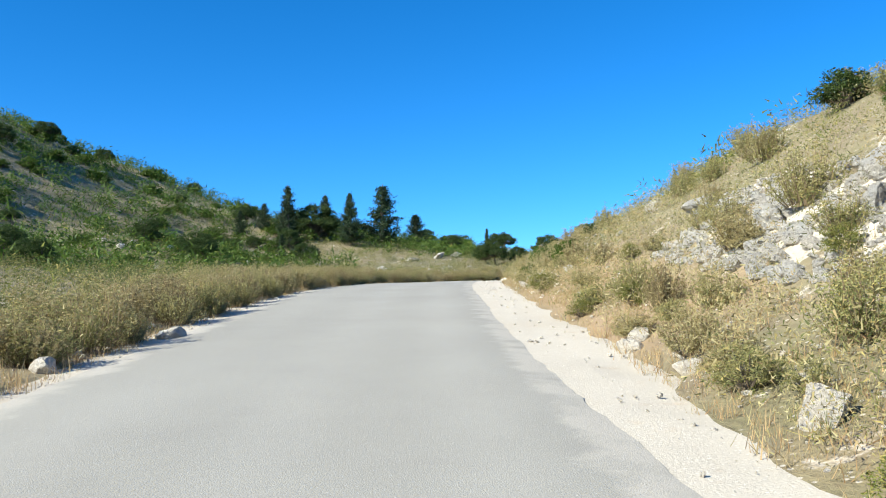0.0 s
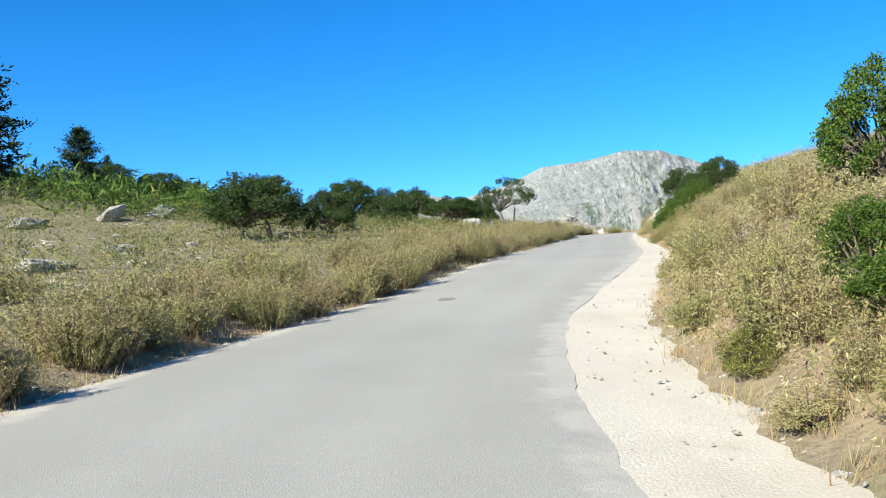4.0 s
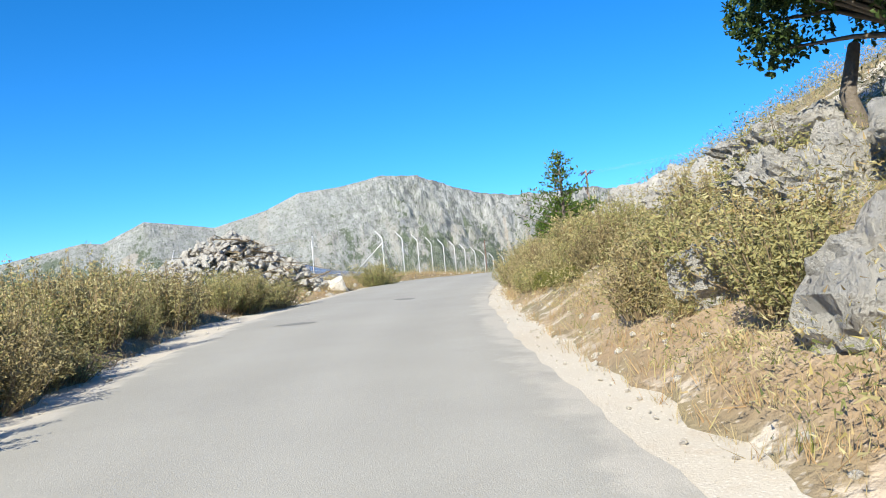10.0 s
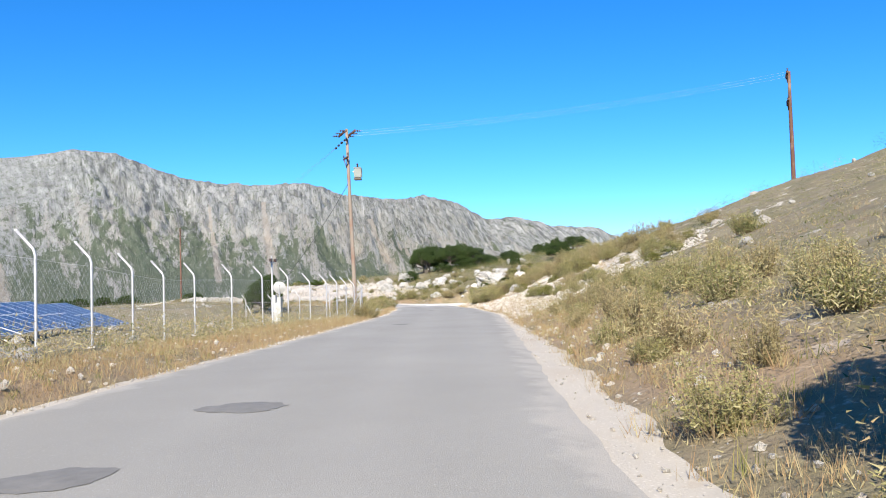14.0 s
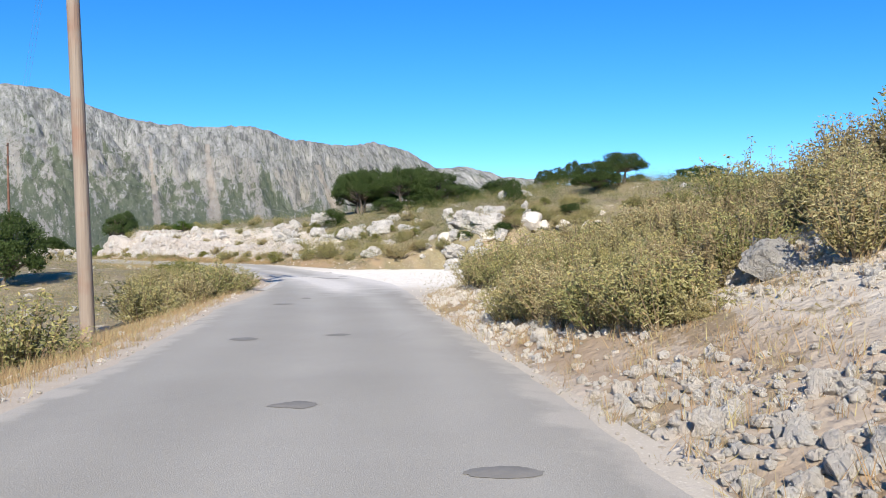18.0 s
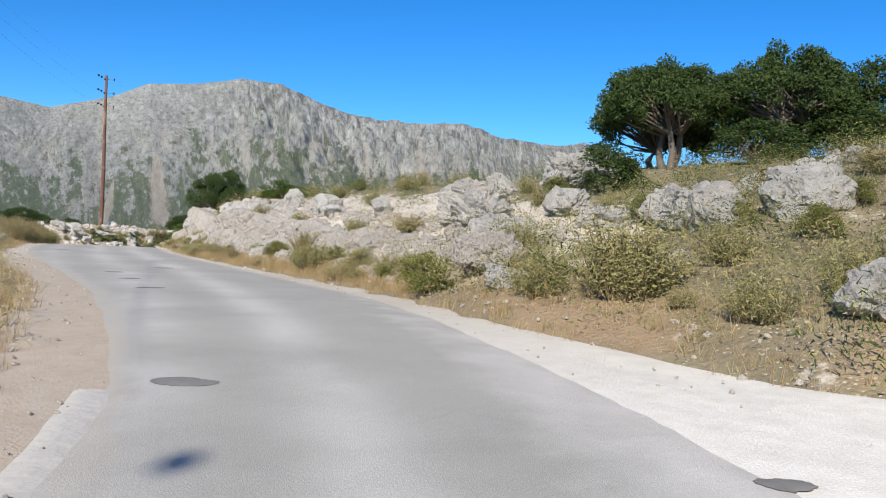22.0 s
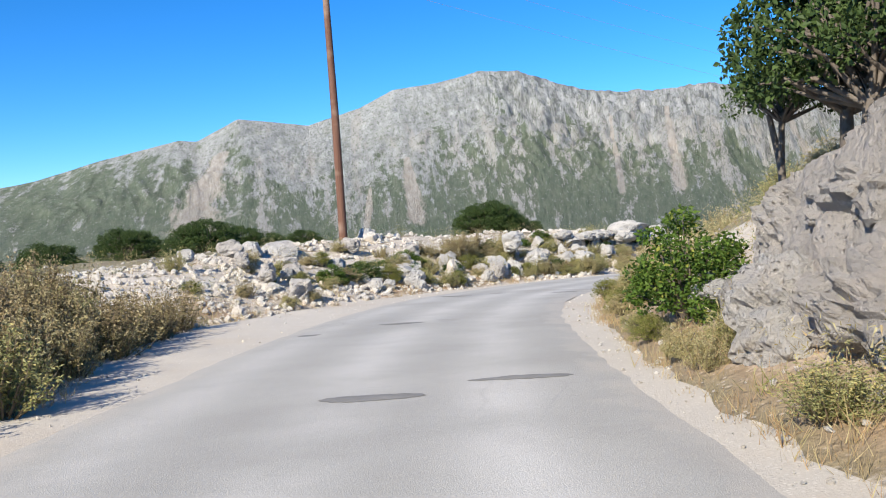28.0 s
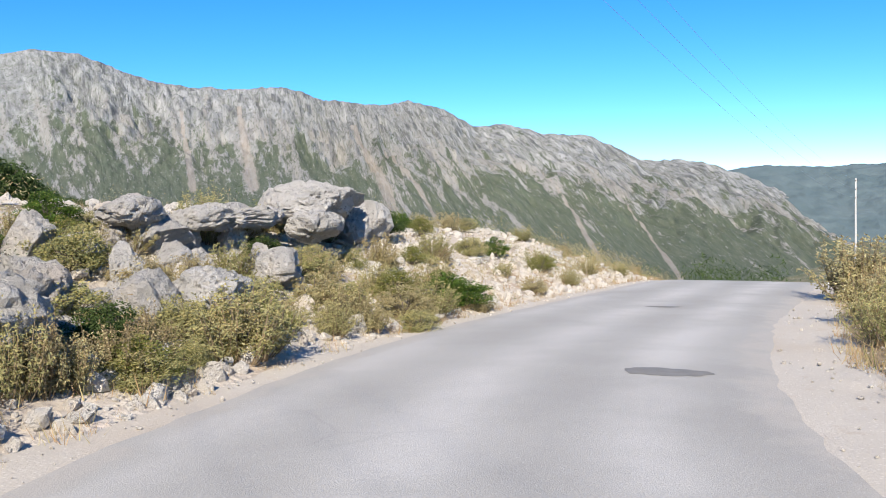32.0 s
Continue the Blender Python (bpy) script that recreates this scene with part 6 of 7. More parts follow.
def crag_mesh(name, seed, along_, deep, high, material, blocks=1.5, level=5):
    """A split, bedded limestone crag in metres, resting at z 0."""
    rng = np.random.default_rng(seed)
    bm = bmesh.new()
    bmesh.ops.create_icosphere(bm, subdivisions=level, radius=0.5)
    v = np.array([p.co[:] for p in bm.verts])
    v = np.sign(v) * np.abs(v * 2) ** 0.75 / 2
    for _ in range(7):
        n = rng.normal(size=3)
        n /= np.linalg.norm(n)
        v = v - np.maximum(v @ n - rng.uniform(0.34, 0.5), 0)[:, None] * n * 0.9
    v = v * np.array([along_, deep, high]) + np.array([0, 0, high * 0.42])
    o = rng.uniform(0, 50, 3)
    soft = min(1.0, (along_ * deep * high) ** (1 / 3) / 2.2)
    for i, q in enumerate(v):
        out = Vector((q[0] / along_, q[1] / deep, (q[2] - high * 0.42) / high)).normalized()
        w = Vector(q + o) + noise.noise_vector(Vector(q * 1.3)) * 0.18
        w = Vector((w.x, w.y, w.z * 1.4 + 0.2 * w.x))
        k = 0.0
        for f, amp in ((blocks * 0.8, 0.2), (blocks * 2.0, 0.13), (blocks * 4.6, 0.07), (blocks * 9, 0.03)):
            dist, near = noise.voronoi(w * f)
            gap = min(1.0, (dist[1] - dist[0]) / 0.16)
            k += amp * (0.9 * (1 - min(1.0, dist[0] / 0.75) ** 2) + 0.5 * noise.cell(near[0] * 9.7) - 0.5) - amp * 0.6 * (1 - gap) ** 2
        k += 0.1 * noise.fractal(w * 2.2, 0.8, 2.1, 6)
        v[i] = q + np.array(out) * k * soft
    for i, p in enumerate(bm.verts):
        p.co = v[i]
    me = bpy.data.meshes.new(name)
    bm.to_mesh(me)
    bm.free()
    me.materials.append(material)
    return me


def crag(s, d, along_, deep, base, high, seed, label, turn=0.0, material=LIMESTONE, blocks=1.5):
    """base: height of its foot above the road."""
    x, y = map(float, spot(s, d))
    i = int(np.argmin(np.abs(STATION - s)))
    ob = new("rock_outcrop", crag_mesh("rock_outcrop", seed, along_, deep, high, material, blocks, 4 if along_ < 1.7 else 5))
    ob.matrix_basis = pose(x, y, float(axis[i, 2]) + base, 0, 0, math.degrees(math.atan2(along[i, 1], along[i, 0])) + turn)
    return tagged(ob, label, "rock outcrop", "rock outcrops on the banks")


def rock_face(s0, s1, foot, head, seed, label, material, blocks=1.6, bed=1.1, deep=1.5):
    """A cut or weathered rock wall along the road. foot, head: offset and height over the road, by share of the length."""
    L = s1 - s0
    nu = int(L / 0.05)
    us = np.linspace(0, 1, nu)
    fd, fh = np.interp(us, *foot[0]), np.interp(us, *foot[1])
    hd, hh = np.interp(us, *head[0]), np.interp(us, *head[1])
    nv, nb = int(np.max(np.hypot(hd - fd, hh - fh)) / 0.05) + 4, 12
    v = np.r_[np.linspace(0, 1, nv), 1 + np.linspace(0.12, 1, nb)]
    st = s0 + us * L
    zr = np.interp(st, STATION, axis[:, 2])
    face, back = np.clip(v, 0, 1), np.clip(v - 1, 0, 1)
    D = fd[:, None] + (hd - fd)[:, None] * face[None] ** 1.25 + deep * back[None]
    Z = zr[:, None] + fh[:, None] + (hh - fh)[:, None] * (face[None] ** 0.9) - 0.75 * back[None] ** 2
    tops = 0.16 * rough(st, st * 0, 0.55, 4, seed) + 0.10 * rough(st, st * 0, 1.7, 3, seed + 1)
    Z = Z + tops[:, None] * (face[None] - 0.2 * back[None])
    X, Y = spot(np.repeat(st[:, None], len(v), 1), D)
    rx = np.interp(st, STATION, right_way[:, 0])[:, None]
    ry = np.interp(st, STATION, right_way[:, 1])[:, None]
    V = np.stack([X, Y, Z], -1).reshape(-1, 3)
    push = np.empty(len(V))
    for i, q in enumerate(V):
        w = Vector(q) + noise.noise_vector(Vector(q * 1.3)) * 0.2
        w = Vector((w.x, w.y, w.z * bed))
        push[i] = 0.22 * noise.fractal(w * blocks, 0.8, 2.1, 7)
    push = push.reshape(D.shape)
    ends = ease(us, 0, 0.05) * (1 - ease(us, 0.97, 1))
    X, Y = X - rx * push * 0.7, Y - ry * push * 0.7
    Z = Z + push * 0.25 * face[None] - (1 - ends[:, None]) * 0.9 * face[None]
    me = from_arrays("limestone_crag", np.stack([X, Y, Z], -1).reshape(-1, 3), grid_faces(nu, len(v)), material)
    return tagged(new("limestone_crag", me), label, "rock outcrop", "rock outcrops on the banks")


CRAGGY = "craggy split limestone outcrop above the verge"
rock_face(295.6, 303.9, (([0, 0.3, 0.7, 1], [3.7, 3.3, 3.1, 3.25]), ([0, 1], [0.1, 0.1])), (([0, 0.3, 0.75, 1], [4.6, 4.0, 3.6, 3.7]), ([0, 0.25, 0.5, 0.8, 1], [1.6, 2.3, 2.45, 2.1, 1.75])), 801, "craggy pinkish limestone outcrop with dark splits above the verge", PINKROCK, 1.25, 0.9)
rock_face(263.5, 293.5, (([0, 0.2, 0.45, 1], [4.6, 4.1, 3.5, 3.5]), ([0, 1], [0.2, 0.2])), (([0, 0.3, 0.6, 1], [5.9, 5.3, 4.7, 4.6]), ([0, 0.25, 0.5, 0.7, 0.85, 1], [1.0, 1.25, 1.6, 1.95, 1.85, 1.3])), 803, "pale pinkish-grey cut limestone face along the verge", PINKROCK, 1.7)
cut = random.Random(811)
for k in range(44):
    u, tier = (k // 2 + cut.uniform(0.1, 0.9)) / 22, k % 2
    s = 263.8 + 29.4 * u
    d = float(np.interp(u, (0, 0.2, 0.45, 1), (4.9, 4.4, 3.8, 3.8))) + 0.75 * tier
    h = float(np.interp(u, (0, 0.25, 0.5, 0.7, 0.85, 1), (0.9, 1.15, 1.5, 1.85, 1.75, 1.2)))
    size = cut.uniform(0.75, 1.15)
    crag(s, d + cut.uniform(-0.1, 0.15), 2.0 * size, 1.1 * size, h * 0.5 * tier - 0.1, h * 0.62, 840 + k, "pinkish-grey limestone block in the cut bank", cut.uniform(-25, 25), PINKROCK if k % 4 else LIMESTONE, 1.5)
for k, (s, d, l, w, b, h) in enumerate(((296.6, 3.9, 2.0, 1.3, 0.0, 1.0), (298.4, 3.7, 2.3, 1.4, 0.0, 1.3), (300.3, 3.5, 2.4, 1.3, 0.0, 1.2), (302.2, 3.45, 2.2, 1.3, 0.05, 1.1), (303.4, 3.5, 1.3, 1.1, 0.1, 0.8), (297.4, 4.4, 2.2, 1.4, 0.8, 1.1), (299.4, 4.2, 2.4, 1.5, 1.0, 1.3),
                                        (301.4, 4.0, 2.3, 1.4, 1.0, 1.2), (303.0, 4.0, 1.8, 1.3, 0.75, 1.2), (300.4, 4.7, 2.4, 1.4, 1.7, 0.8), (302.6, 4.6, 2.2, 1.4, 1.4, 0.8), (304.2, 4.4, 1.6, 1.3, 0.9, 1.0))):
    crag(s, d, l, w, b, h, 890 + k, CRAGGY, 14 * k % 40 - 20, PINKROCK if k % 3 else LIMESTONE, 1.3)
crag(304.6, 3.6, 1.8, 1.4, 0.2, 0.7, 704, CRAGGY)
crag(266.2, 6.9, 2.6, 1.4, 1.1, 1.2, 705, "jagged white-grey limestone crag on the slope", 0, LIMESTONE, 2.2)
crag(268.6, 8.0, 2.0, 1.4, 1.9, 0.9, 706, "jagged white-grey limestone crag on the slope", 20, LIMESTONE, 2.2)
crag(264.4, 8.3, 1.2, 1.0, 1.8, 0.7, 707, "jagged white-grey limestone crag on the slope", 50, LIMESTONE, 2.2)
crag(266.6, 10.0, 2.6, 1.8, 2.4, 1.2, 708, "pale rounded crag at the top of the slope", 0)
for k, (s, d, l, w, b, h) in enumerate(((125.6, 3.1, 1.3, 1.1, 0.3, 1.2), (128.9, 4.1, 2.6, 1.4, 1.0, 1.1), (128.2, 3.0, 1.2, 0.9, 0.4, 0.8), (126.6, 4.6, 1.8, 1.2, 1.6, 0.8), (133.4, 4.4, 1.8, 0.9, 1.4, 0.6), (124.0, 3.9, 1.6, 1.2, 1.1, 1.0), (130.8, 4.9, 2.2, 1.4, 1.7, 0.9),
                                        (121.0, 4.4, 1.8, 1.2, 1.3, 0.8), (117.6, 4.8, 1.5, 1.2, 1.2, 0.8), (138.6, 4.8, 1.6, 1.2, 1.35, 1.0), (140.2, 5.6, 1.4, 1.0, 1.8, 0.8))):
    crag(s, d, l, w, b, h, 730 + k, "rough grey limestone outcrop on the bank", 17 * k, LIMESTONE, 2.0)
crag(336.6, -6.2, 2.3, 1.7, 1.7, 0.8, 750, "large flat-topped boulder overhanging a dark hollow", 8, LIMESTONE, 0.7)
crag(335.6, -5.6, 1.3, 0.9, 1.2, 0.7, 754, "grey limestone block under the flat boulder", 8, LIMESTONE, 1.0)
crag(337.9, -6.3, 0.8, 0.9, 1.2, 0.9, 755, "grey limestone block under the flat boulder", 8, LIMESTONE, 1.0)
crag(334.4, -6.3, 2.2, 1.0, 1.5, 0.45, 751, "low grey limestone ledge on the bank", -6)
crag(332.8, -6.6, 1.4, 0.8, 1.6, 0.4, 756, "low grey limestone ledge on the bank", 10)
crag(333.7, -4.9, 0.8, 0.7, 0.7, 0.6, 757, "grey limestone block in the roadside bank", 10)
crag(328.4, -5.4, 0.9, 0.8, 1.2, 0.9, 758, "dark grey limestone block at the bank edge", 10)
crag(262.6, 5.3, 1.8, 1.1, 0.55, 0.8, 770, "large overhanging grey boulder low on the bank", 10, PINKROCK, 0.8)
rocks = random.Random(77)
for k in range(26):
    s, o = rocks.uniform(316, 334), rocks.uniform(0.3, 4.5)
    size = rocks.uniform(0.3, 0.65)
    crag(s, -float(np.interp(s, *VERGE_L)) - o, size * 1.3, size, 0.02 + 0.33 * o - 0.1 * size, size, 780 + k, "grey limestone block in the roadside bank", rocks.uniform(0, 180), PINKROCK if k % 3 else LIMESTONE, 1.6)
# the stony slope behind the turn-off
for k, (s, d, l, w, h, stone) in enumerate(((260.6, 8.6, 2.2, 1.3, 1.0, LIMESTONE), (262.4, 8.0, 1.4, 1.0, 0.7, LIMESTONE), (259.1, 9.8, 1.6, 1.1, 0.9, LIMESTONE), (261.8, 5.1, 1.7, 1.1, 0.85, PINKROCK), (254.7, 6.7, 1.4, 1.0, 0.7, LIMESTONE), (254.3, 12.8, 3.0, 1.5, 1.0, LIMESTONE),
                                            (252.2, 10.5, 1.7, 1.2, 0.9, LIMESTONE), (264.0, 6.4, 1.5, 1.0, 0.8, LIMESTONE), (257.2, 10.8, 1.5, 1.0, 0.8, LIMESTONE), (256.0, 8.6, 1.0, 0.8, 0.55, PINKROCK), (258.6, 6.6, 0.9, 0.7, 0.5, PINKROCK))):
    gx_, gy_ = spot(np.array([s]), np.array([d]))
    rise_ = float(ground_height(gx_, gy_)[0][0]) - float(np.interp(s, STATION, axis[:, 2]))
    crag(s, d, l, w, rise_ - 0.12, h, 820 + k, "pitted white-grey limestone outcrop on the scrubby slope", 31 * k, stone, 1.4)
for s, d, h, w in ((257.7, 5.4, 1.15, 1.5), (255.5, 5.7, 0.7, 1.0), (253.6, 7.5, 0.8, 1.3), (259.8, 5.2, 0.7, 1.0), (252.9, 9.0, 0.7, 1.1)):
    set_on(sage, s, d, h, w)
# behind the turn-off
crag(249.4, 17.4, 1.2, 1.1, 0.5, 2.4, 760, "tall pinkish limestone block standing on end", 20, RUBBLE, 1.2)
crag(252.7, 12.9, 2.2, 1.4, 1.4, 1.2, 761, "jagged grey limestone outcrop in the scrub", 30)
crag(253.4, 11.6, 1.5, 1.2, 1.2, 0.8, 762, "jagged grey limestone outcrop in the scrub", 60)
crag(251.8, 15.4, 0.9, 0.8, 1.7, 0.9, 763, "jagged grey limestone outcrop in the scrub", 60)
crag(258.4, 19.6, 2.2, 1.4, 3.1, 0.9, 764, "jagged grey limestone outcrop in the scrub", 60)
crag(251.8, 10.3, 1.8, 1.0, -0.05, 0.7, 765, "low grey limestone outcrop behind the turn-off", -40)
crag(250.3, 15.5, 1.3, 1.0, 0.0, 0.9, 766, "low grey limestone outcrop behind the turn-off", -40)
for x, y, w, h in ((134.6, 201.2, 0.9, 0.6), (135.2, 200.4, 0.8, 0.5), (136.0, 199.3, 1.0, 0.5), (135.9, 198.1, 0.8, 0.5), (137.2, 196.9, 1.4, 0.85), (137.5, 196.3, 0.6, 0.45), (138.0, 195.4, 1.0, 0.5), (137.9, 194.3, 0.9, 0.4), (138.3, 193.4, 0.8, 0.5)):
    boulder(x, y, w, h, stock=pale_blocks)
# the first bank and the last
crag(50.2, 3.5, 0.9, 0.7, 0.75, 0.5, 767, "pale grey boulder among shrubs on the bank", 30, LIMESTONE, 0.8)
for x, y, w, h in ((5.4, 48.7, 0.5, 0.35), (5.6, 49.3, 0.45, 0.4), (5.2, 48.4, 0.35, 0.25), (8.4, 53.3, 0.7, 0.4), (150.4, 272.0, 0.8, 0.6), (149.4, 271.9, 0.7, 0.45), (151.6, 278.3, 0.7, 0.6), (153.2, 274.3, 0.9, 0.7), (159.3, 275.9, 0.4, 0.35), (159.7, 275.5, 0.35, 0.2)):
    boulder(x, y, w, h, stock=pale_blocks)
crag(331.4, -4.2, 1.0, 0.8, 0.5, 0.7, 752, "grey limestone block in the roadside bank")
crag(328.8, -4.6, 1.3, 0.9, 0.4, 0.9, 753, "grey limestone block in the roadside bank", 25)
# the bank round the last bend
for x, y, w, h in ((151.6, 278.9, 0.95, 0.75), (150.3, 272.3, 1.1, 0.6), (147.0, 275.0, 1.4, 0.7), (153.2, 274.8, 1.1, 0.75), (150.7, 272.7, 0.95, 0.75), (153.6, 275.5, 0.85, 0.75), (155.4, 274.8, 1.1, 0.9), (156.2, 275.2, 0.8, 0.8), (149.4, 272.3, 1.0, 0.45), (151.7, 278.5, 0.7, 0.5),
                   (163.3, 278.8, 0.95, 0.7), (159.9, 276.9, 0.9, 0.9), (163.2, 278.4, 0.8, 0.6), (159.8, 279.2, 0.7, 0.7), (170.3, 284.0, 1.6, 0.8), (164.0, 280.6, 1.2, 0.55), (158.9, 277.4, 0.9, 0.9), (160.6, 278.2, 0.8, 0.7), (154.4, 276.4, 0.9, 0.6), (152.2, 275.6, 0.8, 0.5), (161.8, 279.6, 1.1, 0.6), (148.4, 273.4, 0.8, 0.5), (145.8, 274.2, 1.0, 0.6)):
    boulder(x, y, w, h)
boulder(168.0, 281.2, 1.2, 1.0, 0.2)


def stone_litter(name, places, sizes, material, label, seed, proud=0.3):
    """Uncountable broken stones, each an angular block of its own shape."""
    rng = np.random.default_rng(seed)
    bm = bmesh.new()
    bmesh.ops.create_icosphere(bm, subdivisions=1, radius=0.5)
    base = np.array([v.co[:] for v in bm.verts])
    tri = np.array([[v.index for v in f.verts] for f in bm.faces])
    bm.free()
    n = len(places)
    v = base[None] * rng.uniform(0.72, 1.15, (n, len(base), 1)) * rng.uniform(0.6, 1.2, (n, 1, 3)) * np.array([1, 1, 0.75])
    a = rng.uniform(0, 2 * np.pi, n)
    c, s = np.cos(a)[:, None], np.sin(a)[:, None]
    tilt = rng.normal(size=(n, 1)) * 0.3
    x, y, z = v[..., 0] * c - v[..., 1] * s, v[..., 0] * s + v[..., 1] * c, v[..., 2]
    v = np.stack([x, y, z + x * tilt], -1) * sizes[:, None, None]
    v += places[:, None] + np.stack([0 * sizes, 0 * sizes, sizes * proud * 0.5], 1)[:, None]
    f = tri[None] + (np.arange(n) * len(base))[:, None, None]
    return tagged(new(name, from_arrays(name, v.reshape(-1, 3), f.reshape(-1, 3), material)), label, "stones", kind="stuff")


p, r = sown(30000, 501, (188, 231), (0.02, 8.5), (1,), 1.15, keep=lambda s, d, o, r: rough(s, d, 0.5, 3, 91) > -0.35 + 0.3 * ease(s, 220, 225) * ease(o, 1.0, 2.0) + 0.5 * ease(o, 2.5, 5.0) * (1 - ease(s, 200, 208)))
stone_litter("rubble_slope", p, 0.035 + 0.15 * r ** 2.2, RUBBLE, "pale broken limestone rubble covering the slope", 502)
p, r = sown(13000, 503, (-6, 374), (-0.3, 1.5), (-1, 1), 1.3)
stone_litter("verge_stones", p, 0.02 + 0.13 * r ** 4, RUBBLE, "loose pale stones along the verge", 504)
p, r = sown(11000, 505, (307, 350), (0.0, 8), (-1,), 1.2)
stone_litter("bank_stones", p, 0.04 + 0.3 * r ** 4, RUBBLE, "pale stones spilling down the bank", 506)
p, r = sown(4200, 507, (262, 300), (0.5, 3.8), (1,), 1.0)
stone_litter("rock_face_stones", p, 0.06 + 0.34 * r ** 2.5, PINKROCK, "grey stones set in the cut rock face", 508, 0.1)
p, r = sown(900, 509, (5, 16), (1.6, 3.6), (1,), 1.0)
stone_litter("first_bank_stones", p, 0.08 + 0.3 * r ** 2, LIMESTONE, "pale stones in the bare bank", 510, 0.15)
p, r = sown(1500, 511, (40, 374), (2, 30), (-1, 1), 1.4)
stone_litter("slope_stones", p, 0.1 + 0.5 * r ** 3, LIMESTONE, "grey limestone scattered over the slopes", 512, 0.2)
hx, hy = rng.uniform(-125, 12, 1300), rng.uniform(25, 190, 1300)
hz, _, _, hout = ground_height(hx, hy)
near = (hout > 10) & (rough(hx, hy, 0.07, 3, 64) > 0.05)
stone_litter("hill_stones", np.stack([hx, hy, hz], 1)[near], 0.25 + 1.3 * rng.uniform(0, 1, int(near.sum())) ** 2.5, LIMESTONE, "grey limestone breaking out of the wooded hillside", 525, 0.15)
p, r = sown(900, 513, (232, 262), (0.05, 2.6), (-1,), 1.0)
stone_litter("inner_bend_stones", p, 0.03 + 0.1 * r ** 2, RUBBLE, "small pale stones inside the bend", 514)


gs_rng = np.random.default_rng(515)
gs = gs_rng.uniform(-6, 372, 9000)
gside, gu = gs_rng.choice((-1, 1), 9000), gs_rng.uniform(0.05, 1, 9000)
g_in, g_out = np.where(gside > 0, wob_r(gs), -wob_l(gs)), np.where(gside > 0, np.interp(gs, *VERGE_R), np.interp(gs, *VERGE_L))
gx_, gy_ = spot(gs, gside * (g_in + (g_out - g_in) * gu))
p = np.stack([gx_, gy_, np.interp(gs, STATION, axis[:, 2]) - 0.012], 1)
stone_litter("gravel_stones", p, 0.012 + 0.06 * gs_rng.uniform(0, 1, 9000) ** 4, RUBBLE, "loose pale gravel stones beside the asphalt", 516)
p, r = sown(300, 519, (22, 46), (0.1, 5), (1,), 1.0)
stone_litter("second_bank_stones", p, 0.08 + 0.42 * r ** 3, LIMESTONE, "pale limestone lying among the bank's shrubs", 520, 0.2)
lr = np.random.default_rng(517)
ls, ld = lr.uniform(229, 249, 5200), lr.uniform(2.4, 13.0, 5200)
lx_, ly_ = spot(ls, ld)
keep_ = (ld < np.interp(ls, *VERGE_R)) & (ld > wob_r(ls) + 0.1)
p = np.stack([lx_, ly_, np.interp(ls, STATION, axis[:, 2]) - 0.012], 1)[keep_]
stone_litter("turn_off_stones", p, 0.01 + 0.06 * lr.uniform(0, 1, len(p)) ** 4.5, RUBBLE, "loose grey and pale stones on the gravel turn-off", 518)
loose = random.Random(91)
for k in range(110):
    s = loose.uniform(189, 229)
    x, y = spot(s, float(np.interp(s, *VERGE_R)) + 0.2 + 6 * loose.random() ** 1.4)
    w = loose.uniform(0.12, 0.27)
    boulder(float(x), float(y), w, w * loose.uniform(0.6, 0.9), stock=pale_blocks)
for k in range(60):
    s = loose.uniform(310, 338)
    x, y = spot(s, -float(np.interp(s, *VERGE_L)) - 0.1 - 5 * loose.random() ** 1.3)
    w = loose.uniform(0.16, 0.5)
    boulder(float(x), float(y), w, w * loose.uniform(0.6, 0.9), stock=pale_blocks)


# the heap of stones and brushwood by the fence
def heap(x, y, wide, high, n, seed):
    rng = np.random.default_rng(seed)
    u = rng.normal(size=(n, 2)) * 0.4
    z = np.clip(1 - np.hypot(u[:, 0], u[:, 1]) ** 1.3, 0, 1) * high * rng.uniform(0.5, 1.0, n)
    g = ground_height(x + u[:, 0] * wide, y + u[:, 1] * wide * 0.7)[0]
    return np.stack([x + u[:, 0] * wide, y + u[:, 1] * wide * 0.7, g + z], 1), rng


hp, hr = heap(43.8, 141.6, 3.7, 1.9, 1100, 521)
stone_litter("stone_heap", hp, hr.uniform(0.12, 0.45, len(hp)), LIMESTONE, "heap of broken limestone and earth by the fence", 522, 0.0)
hp, hr = heap(44.0, 141.0, 3.2, 1.8, 120, 523)
twig_lines = [([q, q + hr.normal(size=3) * np.array([0.45, 0.45, 0.14]), q + hr.normal(size=3) * np.array([0.9, 0.9, 0.22])], [0.022, 0.015, 0.005]) for q in hp]
tv, tf = tubes(twig_lines, 4)
tagged(new("brushwood", from_arrays("brushwood", tv, tf, TWIG)), "brown dead brushwood on the stone heap", "brushwood", kind="stuff")
boulder(47.2, 140.6, 0.9, 0.6, stock=pale_blocks)
boulder(45.6, 144.0, 1.0, 1.5, stock=pale_blocks)


